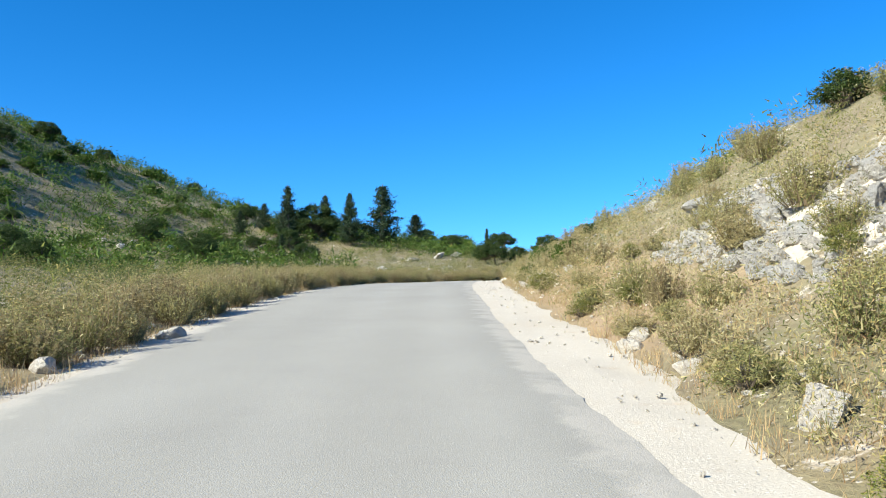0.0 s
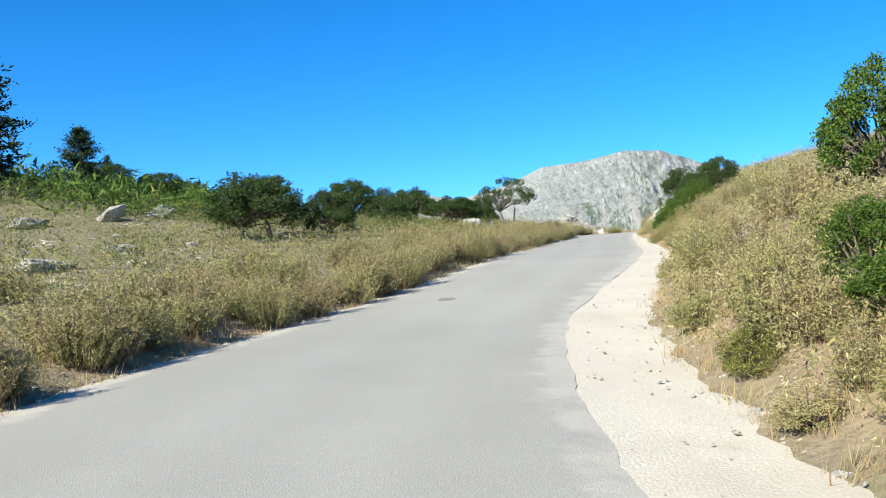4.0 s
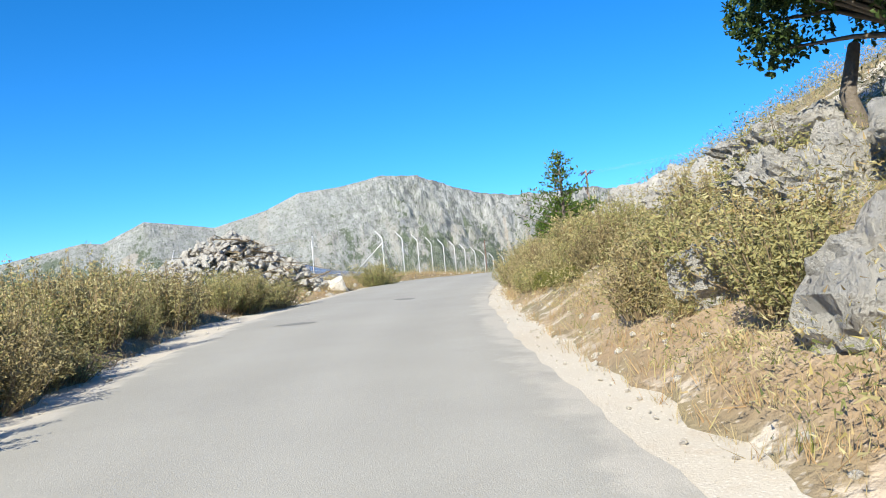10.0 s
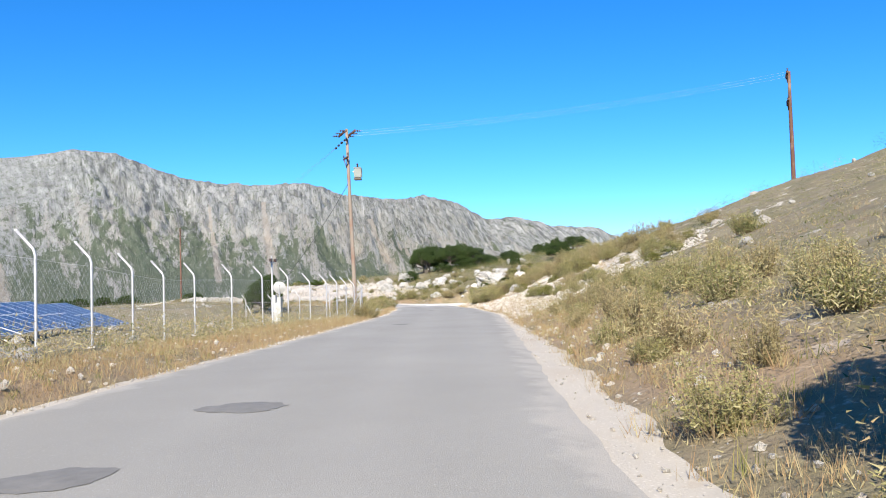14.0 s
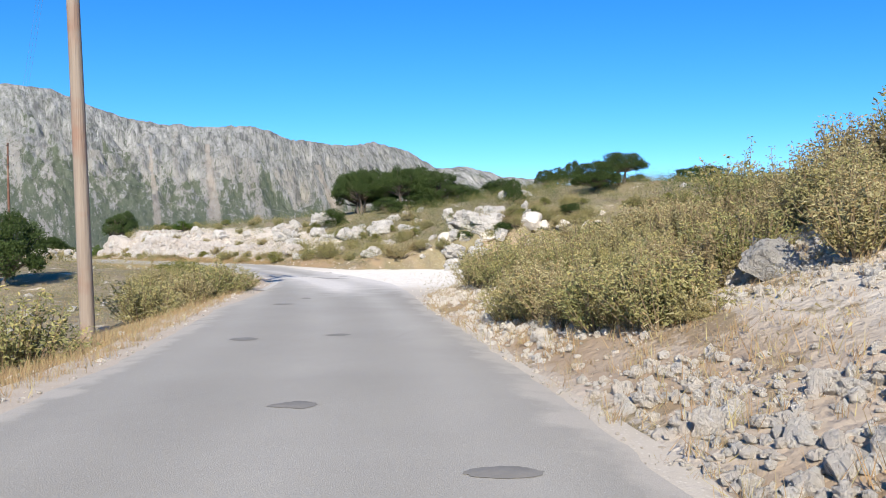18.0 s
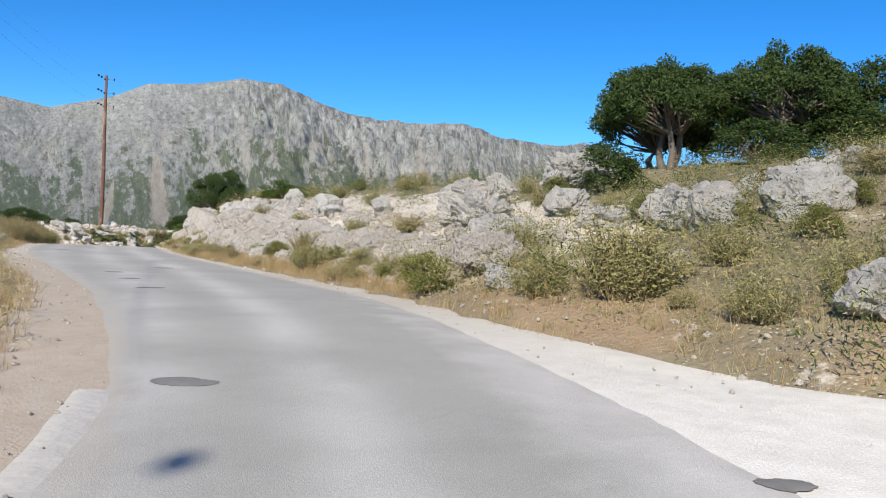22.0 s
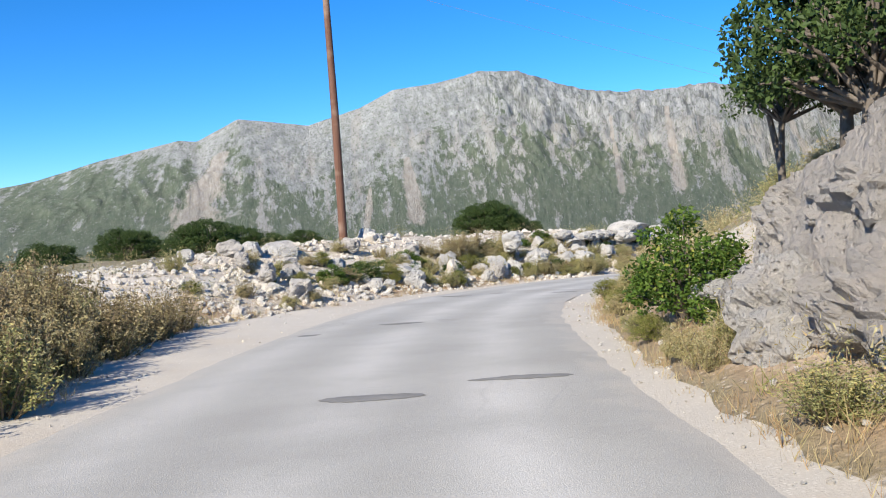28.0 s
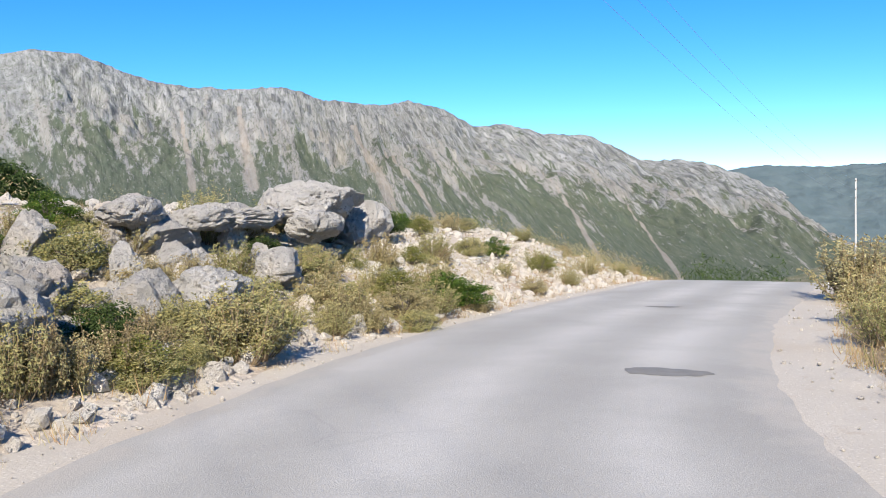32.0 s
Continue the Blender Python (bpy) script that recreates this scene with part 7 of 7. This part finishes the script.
# the dry stone wall beyond the verge
wr = np.random.default_rng(531)
ws, wu = wr.uniform(276, 303, 1500), wr.uniform(0, 1, 1500)
wd = -6.3 - 0.05 * (ws - 280) + wr.normal(size=1500) * 0.22 * (1.3 - wu)
wx, wy = spot(ws, wd)
wz = ground_height(wx, wy)[0] + wu * (0.75 + 0.15 * rough(ws, ws * 0, 0.3, 3, 99))
stone_litter("dry_stone_wall", np.stack([wx, wy, wz], 1), wr.uniform(0.16, 0.42, 1500), LIMESTONE, "tumbled dry wall of grey limestone beyond the verge", 532, 0.0)

# ---- marks on the road ----
def road_patch(s, d, length, width, seed):
    rng = np.random.default_rng(seed)
    n = 40
    a = np.linspace(0, 2 * np.pi, n, endpoint=False)
    k = 1 + 0.18 * np.interp(a, np.linspace(0, 2 * np.pi, 8), np.r_[rng.normal(size=7), 0]) + rng.normal(size=n) * 0.05
    rings = []
    for f in (0.0, 0.5, 1.0):
        ss, dd = s + np.cos(a) * length / 2 * k * f, d + np.sin(a) * width / 2 * k * f
        x, y = spot(ss, dd)
        z = np.interp(ss, STATION, axis[:, 2]) + 0.02 - 0.03 * np.abs(np.clip((2 * dd + np.interp(ss, *EDGE_L) - np.interp(ss, *EDGE_R)) / (np.interp(ss, *EDGE_L) + np.interp(ss, *EDGE_R)), -1, 1)) ** 10 + 0.012 * rough(ss, dd, 0.5, 3, 41)
        rings.append(np.stack([x, y, z + (0.012 if f < 1 else 0.004)], 1))
    v = np.concatenate(rings)
    i, j = np.arange(n), (np.arange(n) + 1) % n
    f = np.concatenate([np.stack([r * n + i, r * n + j, r * n + n + j, r * n + n + i], 1) for r in (0, 1)])
    me = from_arrays("tar_patch", v, f[:, ::-1], TAR, True)
    return tagged(new("tar_patch", me), "dark irregular tar patch on the asphalt", "road patch", kind="structure")


for k, (s, d, l, w) in enumerate(((33, 0.6, 0.8, 0.75), (68.6, -2.4, 0.8, 0.4), (104.1, -1.7, 1.0, 0.4), (136.4, -2.5, 1.0, 0.9), (142.1, -1.0, 1.1, 0.6), (156.7, -2.1, 0.9, 0.6), (166, -2.6, 1.0, 0.8), (169, -2.0, 1.2, 0.9),
                                  (186.5, -1.6, 0.9, 0.6), (198.6, 0.9, 0.6, 0.5), (207, -1.0, 0.4, 0.4), (212.9, -0.7, 0.5, 0.4), (210.6, 0.7, 0.4, 0.5), (218.6, -1.8, 0.7, 0.5), (218.9, -0.4, 0.6, 0.4), 
                                  (226.2, -1.6, 0.6, 0.5), (228.4, -1.0, 0.5, 0.3), (243.8, 1.2, 0.9, 1.6), (246, 2.1, 0.4, 0.5), (254.1, -0.7, 0.6, 0.5), (251.2, 2.8, 0.4, 0.4), (247.9, -1.1, 0.5, 0.5), (246.6, 0.4, 0.3, 0.7), (245.4, 0.8, 0.3, 0.6),
                                  (263.2, -0.9, 0.5, 0.6), (266.1, -1.1, 0.5, 0.5), (268.5, -1.2, 0.5, 0.5), (271, 0.2, 0.4, 0.5), (283.9, -2.2, 0.6, 0.7), (287.5, -1.1, 0.5, 0.5), (288.8, -1.2, 0.4, 0.5), (302, -0.6, 0.5, 0.9), (302.7, 0.8, 0.45, 1.1),
                                  (308.6, -2.6, 0.5, 0.5), (310, -1.2, 0.5, 0.9), (318, -2.0, 0.55, 1.2), (318.5, 1.0, 0.5, 0.8), (319, -1.0, 0.35, 0.5), (331.3, 0.8, 0.9, 1.0), (339, -0.4, 0.5, 0.7))):
    road_patch(s, d, l * 0.62, w * 0.9, 600 + k)
kerb_s = np.arange(233.5, 254, 0.3)
kerb_mesh, _, _ = ribbon("concrete_edge", lambda s: -np.interp(s, *EDGE_L) - 0.28, lambda s: wob_l(s) + 0.22, lambda s, d, u: 0.006 - 0.03 * u ** 2 - 0.04 * (1 - u) ** 8 + 0.004 * rough(s, d, 1.5, 2, 45), CONCRETE, kerb_s, 6)
tagged(new("concrete_edge", kerb_mesh), "worn pale concrete strip along the asphalt edge", "kerb", kind="structure")


# ---- poles, fence, panels ----
def box(w, d, h, at=(0, 0, 0), bevel=0.0, turn=None):
    bm = bmesh.new()
    bmesh.ops.create_cube(bm, size=1.0)
    bmesh.ops.scale(bm, vec=(w, d, h), verts=bm.verts)
    if bevel:
        bmesh.ops.bevel(bm, geom=bm.edges[:], offset=bevel, segments=2, affect="EDGES")
    if turn is not None:
        bmesh.ops.transform(bm, matrix=turn, verts=bm.verts)
    bmesh.ops.translate(bm, vec=at, verts=bm.verts)
    return bm


def rod(points, radii, sides=10, name="rod", material=None):
    v, f = tubes([(points, radii)], sides)
    caps = [[len(v) - sides + i for i in range(sides)]]
    bm = bmesh.new()
    vs = [bm.verts.new(p) for p in v]
    for q in f:
        bm.faces.new([vs[i] for i in q])
    bm.faces.new([vs[i] for i in caps[0]])
    bm.normal_update()
    for q in bm.faces:
        q.smooth = len(q.verts) == 4
    return bm


def insulator(at, parent, length=0.3, way=(0, 0, 1)):
    w = Vector(way).normalized()
    pts = [Vector(at) + w * length * u for u in (0, 0.2, 0.22, 0.4, 0.42, 0.6, 0.62, 0.8, 0.82, 1.0)]
    part("insulator", rod([p[:] for p in pts], [0.02, 0.02, 0.07, 0.07, 0.025, 0.025, 0.065, 0.065, 0.02, 0.015], 8), PORCELAIN, parent)


def utility_pole(x, y, z, height, arm_way, label, kind, lean=0.0, wood=None):
    """A wooden pole; arm_way: the compass turn of its crossarms."""
    top = new("utility_pole")
    top.matrix_basis = pose(x, y, z, lean, 0, arm_way)
    tagged(top, label, "utility pole", "power line poles")
    part("shaft", rod([(0, 0, -0.6), (0.03, 0, height * 0.4), (0, 0.02, height * 0.75), (0, 0, height)], [0.17, 0.15, 0.125, 0.105], 12), wood or WOOD, top)
    if kind == "double":
        for side in (-1, 1):
            part("crossarm", box(2.7, 0.12, 0.16, (0, side * 0.34, height - 0.35), 0.015), WOOD, top)
        for a in (-1.2, 0.0, 1.2):
            insulator((a, 0.41, height - 0.35), top, 0.45, (0, 1, 0.0))
            insulator((a, -0.41, height - 0.35), top, 0.45, (0, -1, 0.0))
        part("crossarm", box(1.7, 0.1, 0.13, (0, 0.16, height - 2.2), 0.015), WOOD, top)
        for side in (-1, 1):
            part("brace", rod([(side * 0.6, 0.18, height - 2.25), (0, 0.15, height - 2.95)], [0.03, 0.03], 6), WOOD, top)
            insulator((side * 0.75, 0.16, height - 2.13), top, 0.25)
    elif kind == "two arms":
        for drop, long in ((0.25, 2.2), (2.3, 2.4)):
            part("crossarm", box(long, 0.12, 0.15, (0, 0.16, height - drop), 0.015), WOOD, top)
            for a in (-0.45, 0.0, 0.45):
                insulator((a * long, 0.16, height - drop + 0.07), top, 0.25)
            for side in (-1, 1):
                part("brace", rod([(side * 0.6, 0.18, height - drop), (0, 0.14, height - drop - 0.6)], [0.03, 0.03], 6), WOOD, top)
    else:
        for drop in (0.3, 1.5, 2.7):
            part("bracket", rod([(0, 0, height - drop), (0.4, 0, height - drop), (0.75, 0, height - drop + 0.03)], [0.025, 0.022, 0.02], 6), STEEL, top)
            insulator((0.75, 0, height - drop - 0.1), top, 0.28)
            insulator((0.1, 0, height - drop), top, 0.4, (-1, 0, -0.1))
    return top


def land(x, y):
    return float(ground_height(np.array([float(x)]), np.array([float(y)]))[0][0])


P1, P2, P3, P4 = (104.75, 190.2, land(104.75, 190.2)), (150.35, 278.2, land(150.35, 278.2)), (124.7, 164.0, land(124.7, 164.0)), (286.0, 296.6, -2.0)
pole_one = utility_pole(*P1, 25.3 - P1[2], 57, "bleached grey-brown wooden power pole with double crossarms", "double", -1.6, GREYWOOD)
utility_pole(*P2, 24.7 - P2[2], 10, "tall brown wooden pole with side insulators above stones", "side")
utility_pole(*P3, 28.6 - P3[2], 20, "dark wooden power pole with two crossarms on the hill", "two arms")
utility_pole(*P4, 11.9 - P4[2], 0, "thin pale power pole standing beyond the crest", "side", 0.0, GREYPAINT)
transformer = new("transformer")
transformer.matrix_basis = pose(P1[0] + 0.26, P1[1] - 0.26, 21.95, 0, 0, 38)
tagged(transformer, "grey box transformer hanging on the wooden pole", "transformer")
part("tank", box(0.62, 0.5, 0.72, (0, 0, 0), 0.04), TANK, transformer)
part("lid", box(0.7, 0.58, 0.06, (0, 0, 0.38), 0.015), TANK, transformer)
part("base_tray", box(0.66, 0.54, 0.14, (0, 0, -0.45), 0.02), BARK, transformer)
for k in range(6):
    part("cooling_fin", box(0.02, 0.06, 0.6, (-0.25 + 0.1 * k, -0.28, 0)), TANK, transformer)
for k in (-0.2, 0.05):
    insulator((k, 0, 0.4), transformer, 0.36)
part("hanger", box(0.5, 0.08, 0.08, (-0.1, 0.3, 0.1), 0.01), STEEL, transformer)


def wire(name, a, b, sag, radius, material, label):
    u = np.linspace(0, 1, 25)[:, None]
    pts = np.array(a) * (1 - u) + np.array(b) * u - np.array([[0, 0, sag]]) * 4 * u * (1 - u)
    v, f = tubes([(pts, np.full(25, radius))], 5)
    return tagged(new(name, from_arrays(name, v, f, material, True)), label, "wire", "overhead wires")


for k in (-1.0, 0.0, 1.0):
    ca, sa = 1.2 * math.cos(radians(57)), 1.2 * math.sin(radians(57))
    wire("power_wire", (P1[0] + k * ca, P1[1] + k * sa, 24.95), (P3[0] + k * 0.9, P3[1] + k * 0.3, 28.4), 0.5, 0.004, LINE, "thin pale power wire between wooden poles")
for k in range(3):
    wire("power_wire", (P2[0] + 0.7, P2[1], 24.4 - 1.2 * k), (P4[0], P4[1], 11.6 - 1.2 * k), 2.2, 0.006, LINE, "thin dark power wire crossing the sky")
for k in range(3):
    ca, sa = 1.2 * (k - 1) * math.cos(radians(57)), 1.2 * (k - 1) * math.sin(radians(57))
    a, b = Vector((P1[0] + ca, P1[1] + sa, 24.95)), Vector((P2[0] - 0.1, P2[1] - 0.1, 24.4 - 1.2 * k))
    line = wire("power_wire", a, b, 2.4, 0.004, LINE, "thin power wire with black dampers by the poles")
    for u in (0.018, 0.034, 0.958, 0.975):
        at = a + (b - a) * u - Vector((0, 0, 2.4 * 4 * u * (1 - u)))
        way = (b - a).normalized() * 0.17
        part("damper", rod([tuple(at + way * q) for q in (-1, -0.8, 0, 0.8, 1)], [0.02, 0.075, 0.095, 0.075, 0.02], 8), CABLE, line, "black damper on the wire")
LAMP = (92.3, 185.0)
wire("drop_cable", (P1[0] - 0.2, P1[1] + 0.1, 21.4), (99.2, 192.4, land(99.2, 192.4) + 2.85), 0.35, 0.018, CABLE, "slack black cable falling from the transformer pole")

# fence: posts along a bent line


def fence_post():
    ob = new("fence_post")
    bm = rod([(0, 0, -0.3), (0, 0, 1.0), (0, 0, 1.68), (-0.03, 0, 1.79), (-0.3, 0, 2.1)], [0.027, 0.027, 0.027, 0.026, 0.024], 8)
    part("tube", bm, STEEL, ob)
    part("cap", box(0.06, 0.06, 0.03, (-0.3, 0, 2.11), 0.008), STEEL, ob)
    part("footing", box(0.2, 0.2, 0.12, (0, 0, 0.0), 0.03), CONCRETE, ob)
    return tagged(ob, "galvanised steel fence post with bent top", "fence post", "posts of the solar field fence")


bend = ((54.86, 149.04), (64.28, 157.97), (72.0, 164.9), (83.55, 171.46), (89.3, 175.6), (93.3, 178.5))
fx, fy = np.array([p[0] for p in bend]), np.array([p[1] for p in bend])
fx, fy = np.r_[42.0, fx[0] - 0.76 * 2.69, fx], np.r_[154.4, fy[0] - 0.65 * 2.69, fy]
run = np.r_[0, np.cumsum(np.hypot(np.diff(fx), np.diff(fy)))]
stops = np.r_[np.linspace(0, run[1], 5)[:-1], np.arange(run[1], run[-1] - 1, 2.69), run[-1]]
px, py = np.interp(stops, run, fx), np.interp(stops, run, fy)
corner = (px[-1], py[-1])
inx, iny = 94.5 - corner[0], 192.0 - corner[1]
leng = math.hypot(inx, iny)
for k in range(1, 5):
    px, py = np.r_[px, corner[0] + inx / leng * 2.9 * k], np.r_[py, corner[1] + iny / leng * 2.9 * k]
first_post = fence_post()
wires_at = []
for k, (x, y) in enumerate(zip(px, py)):
    j = min(k, len(px) - 2)
    way = math.degrees(math.atan2(py[j + 1] - py[j], px[j + 1] - px[j]))
    m = pose(float(x), float(y), land(x, y), 0, 0, way - 90)
    if k == 0:
        first_post.matrix_basis = m
    else:
        copy_thing(first_post, m)
    wires_at.append((float(x), float(y), land(x, y)))
for k in (4, len(stops) - 1, len(px) - 1):
    x, y, z = wires_at[k]
    for q in (-1, 1):
        if 0 <= k + q < len(wires_at):
            o = wires_at[k + q]
            brace = tagged(new("fence_brace"), "slanting steel brace against a fence post", "fence brace", "fence braces")
            brace.matrix_basis = pose(x, y, z)
            part("tube", rod([(0, 0, 1.55), ((o[0] - x) * 0.5, (o[1] - y) * 0.5, 0.0)], [0.024, 0.024], 8), STEEL, brace)
lines = []
for a, b in zip(wires_at[:-1], wires_at[1:]):
    n = int(math.hypot(b[0] - a[0], b[1] - a[1]) / 0.2)
    for h in (0.08, 0.85, 1.62):
        lines.append(([(a[0], a[1], a[2] + h), ((a[0] + b[0]) / 2, (a[1] + b[1]) / 2, (a[2] + b[2]) / 2 + h - 0.01), (b[0], b[1], b[2] + h)], [0.003, 0.003, 0.003]))
    for k in range(-9, n + 1):
        for sign in (1, -1):
            lo, hi = (k, k + 9) if sign > 0 else (k + 9, k)
            ends = []
            for u, h in ((lo / n, 0.08), (hi / n, 1.62)):
                ends.append((u, h))
            (u0, h0), (u1, h1) = ends
            for lim in (0.0, 1.0):
                if (u0 - lim) * (u1 - lim) < 0:
                    hh = h0 + (h1 - h0) * (lim - u0) / (u1 - u0)
                    if (u0 < 0) if lim == 0 else (u0 > 1):
                        u0, h0 = lim, hh
                    else:
                        u1, h1 = lim, hh
            if min(u0, u1) < 0 or max(u0, u1) > 1:
                continue
            e = [(a[0] + (b[0] - a[0]) * u, a[1] + (b[1] - a[1]) * u, a[2] + (b[2] - a[2]) * u + h) for u, h in ((u0, h0), (u1, h1))]
            lines.append((e, [0.0012, 0.0012]))
tv, tf = tubes(lines, 3)
tagged(new("chain_link_mesh", from_arrays("chain_link_mesh", tv, tf, STEEL)), "fine galvanised chain link mesh between fence posts", "fence mesh", kind="stuff")


# solar field
def make_cell():
    m = mat("solar_cell_glass", 0.3)
    k = Net(m)
    k.bsdf.inputs["Specular IOR Level"].default_value = 0.5
    tc = k.t.nodes.new("ShaderNodeTexCoord").outputs["Object"]
    sep = k.t.nodes.new("ShaderNodeSeparateXYZ")
    k.t.links.new(tc, sep.inputs[0])
    line = None
    for axis_out in (0, 1):
        f = k.math("FRACT", k.math("MULTIPLY", sep.outputs[axis_out], 6.3))
        e = k.ramp(k.math("ABSOLUTE", k.math("SUBTRACT", f, 0.5)), 0.44, 0.48)
        line = e if line is None else k.math("MAXIMUM", line, e)
    c = k.mix(k.noise(1.5, 3, co=tc), (0.008, 0.018, 0.06), (0.012, 0.03, 0.09))
    k.colour(k.mix(k.math("MULTIPLY", line, 0.35), c, (0.25, 0.3, 0.42)))
    return m


CELL = make_cell()
ALU = plain("aluminium_frame", (0.6, 0.61, 0.62), (0.72, 0.72, 0.73), 0.4, 0.4)
TILT = radians(20)


def solar_table():
    ob = new("solar_table")
    slope = Matrix.Rotation(TILT, 4, "X")
    cell_mesh = frame_mesh = None
    for row in range(2):
        for col in range(5):
            m = slope @ Matrix.Translation((-2.06 + 1.03 * col, 0.85 + 1.68 * row, 0))
            if cell_mesh is None:
                first = part("panel", box(0.94, 1.58, 0.02, (0, 0, 0.012)), CELL, ob)
                rim_bm = bmesh.new()
                for w, d, x, y in ((1.0, 0.035, 0, 0.8), (1.0, 0.035, 0, -0.8), (0.035, 1.565, 0.4825, 0), (0.035, 1.565, -0.4825, 0)):
                    b2 = box(w, d, 0.045, (x, y, 0))
                    tmp = bpy.data.meshes.new("tmp")
                    b2.to_mesh(tmp)
                    b2.free()
                    rim_bm.from_mesh(tmp)
                    bpy.data.meshes.remove(tmp)
                fr = part("frame", rim_bm, ALU, first)
                cell_mesh, frame_mesh, pane = first.data, fr.data, first
            else:
                pane = part("panel", cell_mesh, None, ob)
                part("frame", frame_mesh, None, pane)
            pane.matrix_basis = m
    for y in (0.6, 2.7):
        rail = part("rail", box(5.2, 0.06, 0.08, (0, y * math.cos(TILT), y * math.sin(TILT) - 0.08), 0.01), STEEL, ob)
        for x in (-1.7, 1.7):
            part("leg", rod([(x, y * math.cos(TILT), -1.0), (x, y * math.cos(TILT), y * math.sin(TILT) - 0.1)], [0.045, 0.045], 8), STEEL, ob)
    for x in (-1.7, 1.7):
        part("strut", rod([(x, 0.6, -0.35), (x, 2.5, 0.72)], [0.03, 0.03], 6), STEEL, ob)
    return tagged(ob, "tilted table of blue solar panels in silver frames", "solar panels", "solar tables in the field")


row_way = Vector((0.695, 0.719))
face_turn = math.degrees(math.atan2(row_way.y, row_way.x))
table = solar_table()
for k in range(9):
    x, y = 55.2 + row_way.x * (-6 + 5.35 * k), 156.3 + row_way.y * (-6 + 5.35 * k)
    m = pose(x, y, land(x, y) + 0.3, 0, 0, face_turn)
    if k == 0:
        table.matrix_basis = m
    else:
        copy_thing(table, m)

# agaves at the foot of the fence
def agave_mesh(seed):
    """A rosette of thick tapering leaves, about one unit across."""
    rng = np.random.default_rng(seed)
    vs, fs = [], []
    for k in range(22):
        a, lift, long = k * 2.4, 0.25 + 0.9 * k / 22, rng.uniform(0.42, 0.58)
        out, side = np.array([math.cos(a), math.sin(a), 0.0]), np.array([-math.sin(a), math.cos(a), 0.0])
        base = len(vs) * 4
        for u, w, t in ((0.0, 0.05, 0.03), (0.35, 0.065, 0.028), (0.75, 0.04, 0.016), (1.0, 0.004, 0.003)):
            mid = out * long * u * math.cos(lift) + np.array([0, 0, long * u * math.sin(lift) - 0.06 * u ** 2])
            vs.append(np.stack([mid - side * w + (0, 0, 0.02), mid + (0, 0, t * 0.2), mid + side * w + (0, 0, 0.02), mid - (0, 0, t)]))
        for j in range(3):
            for e in range(4):
                p0, p1 = base + j * 4 + e, base + j * 4 + (e + 1) % 4
                fs.append((p0, p1, p1 + 4, p0 + 4))
    return from_arrays("agave", np.concatenate(vs), fs, AGAVE, True)


agaves = Stock([new("agave", agave_mesh(951 + i)) for i in range(2)], "grey-green spiky agave on dry earth by the fence", "agave", "agaves by the fence")
for s, d, h, w in ((162.6, -6.0, 0.7, 0.9), (164.2, -6.3, 0.6, 0.8), (161.2, -6.2, 0.75, 1.0), (166.4, -6.5, 0.5, 0.7), (159.8, -6.6, 0.6, 0.8)):
    set_on(agaves, s, d, h, w)

# cabinet, dish and lamp post inside the fence
cabinet = new("equipment_cabinet")
cabinet.matrix_basis = pose(98.3, 191.6, land(98.3, 191.6), 0, 0, 40)
tagged(cabinet, "pale grey metal equipment cabinet inside the fence", "cabinet")
part("plinth", box(0.95, 0.75, 0.2, (0, 0, 0.05), 0.02), CONCRETE, cabinet)
part("body", box(0.8, 0.6, 1.9, (0, 0, 1.1), 0.02), GREYPAINT, cabinet)
door_part = part("door", box(0.7, 0.03, 1.7, (0, -0.315, 1.1), 0.008), GREYPAINT, cabinet)
part("handle", box(0.03, 0.03, 0.16, (0.28, -0.345, 1.1), 0.006), STEEL, door_part)
part("roof", box(0.92, 0.72, 0.06, (0, 0, 2.08), 0.015), GREYPAINT, cabinet)
dish = new("satellite_dish")
dish.matrix_basis = pose(99.2, 192.4, land(99.2, 192.4), 0, 0, -50)
tagged(dish, "white satellite dish on a steel mast", "satellite dish")
part("mast", rod([(0, 0, -0.2), (0, 0, 2.9)], [0.035, 0.035], 8), STEEL, dish)
bowl = bmesh.new()
bmesh.ops.create_cone(bowl, segments=24, radius1=0.1, radius2=0.46, depth=0.12, cap_ends=True)
bmesh.ops.rotate(bowl, matrix=Matrix.Rotation(radians(-75), 3, "X"), verts=bowl.verts)
bmesh.ops.translate(bowl, vec=(0, 0.1, 2.75), verts=bowl.verts)
part("bowl", bowl, GREYPAINT, dish)
part("feed_arm", rod([(0, 0.1, 2.4), (0, 0.65, 2.7)], [0.012, 0.012], 6), STEEL, dish)
lamp_post = new("steel_mast")
lamp_post.matrix_basis = pose(LAMP[0], LAMP[1], land(*LAMP), 0, 0, 30)
tagged(lamp_post, "thin steel mast with floodlights and a meter box", "mast")
part("tube", rod([(0, 0, -0.3), (0, 0, 4.3)], [0.06, 0.045], 8), STEEL, lamp_post)
part("crosspiece", box(1.0, 0.06, 0.06, (0, 0, 3.9), 0.01), STEEL, lamp_post)
for k in (-0.4, 0.4):
    part("floodlight", box(0.24, 0.14, 0.2, (k, -0.08, 4.02), 0.02), PORCELAIN, lamp_post)
part("meter_box", box(0.3, 0.2, 0.45, (0, -0.13, 1.7), 0.02), GREYPAINT, lamp_post)
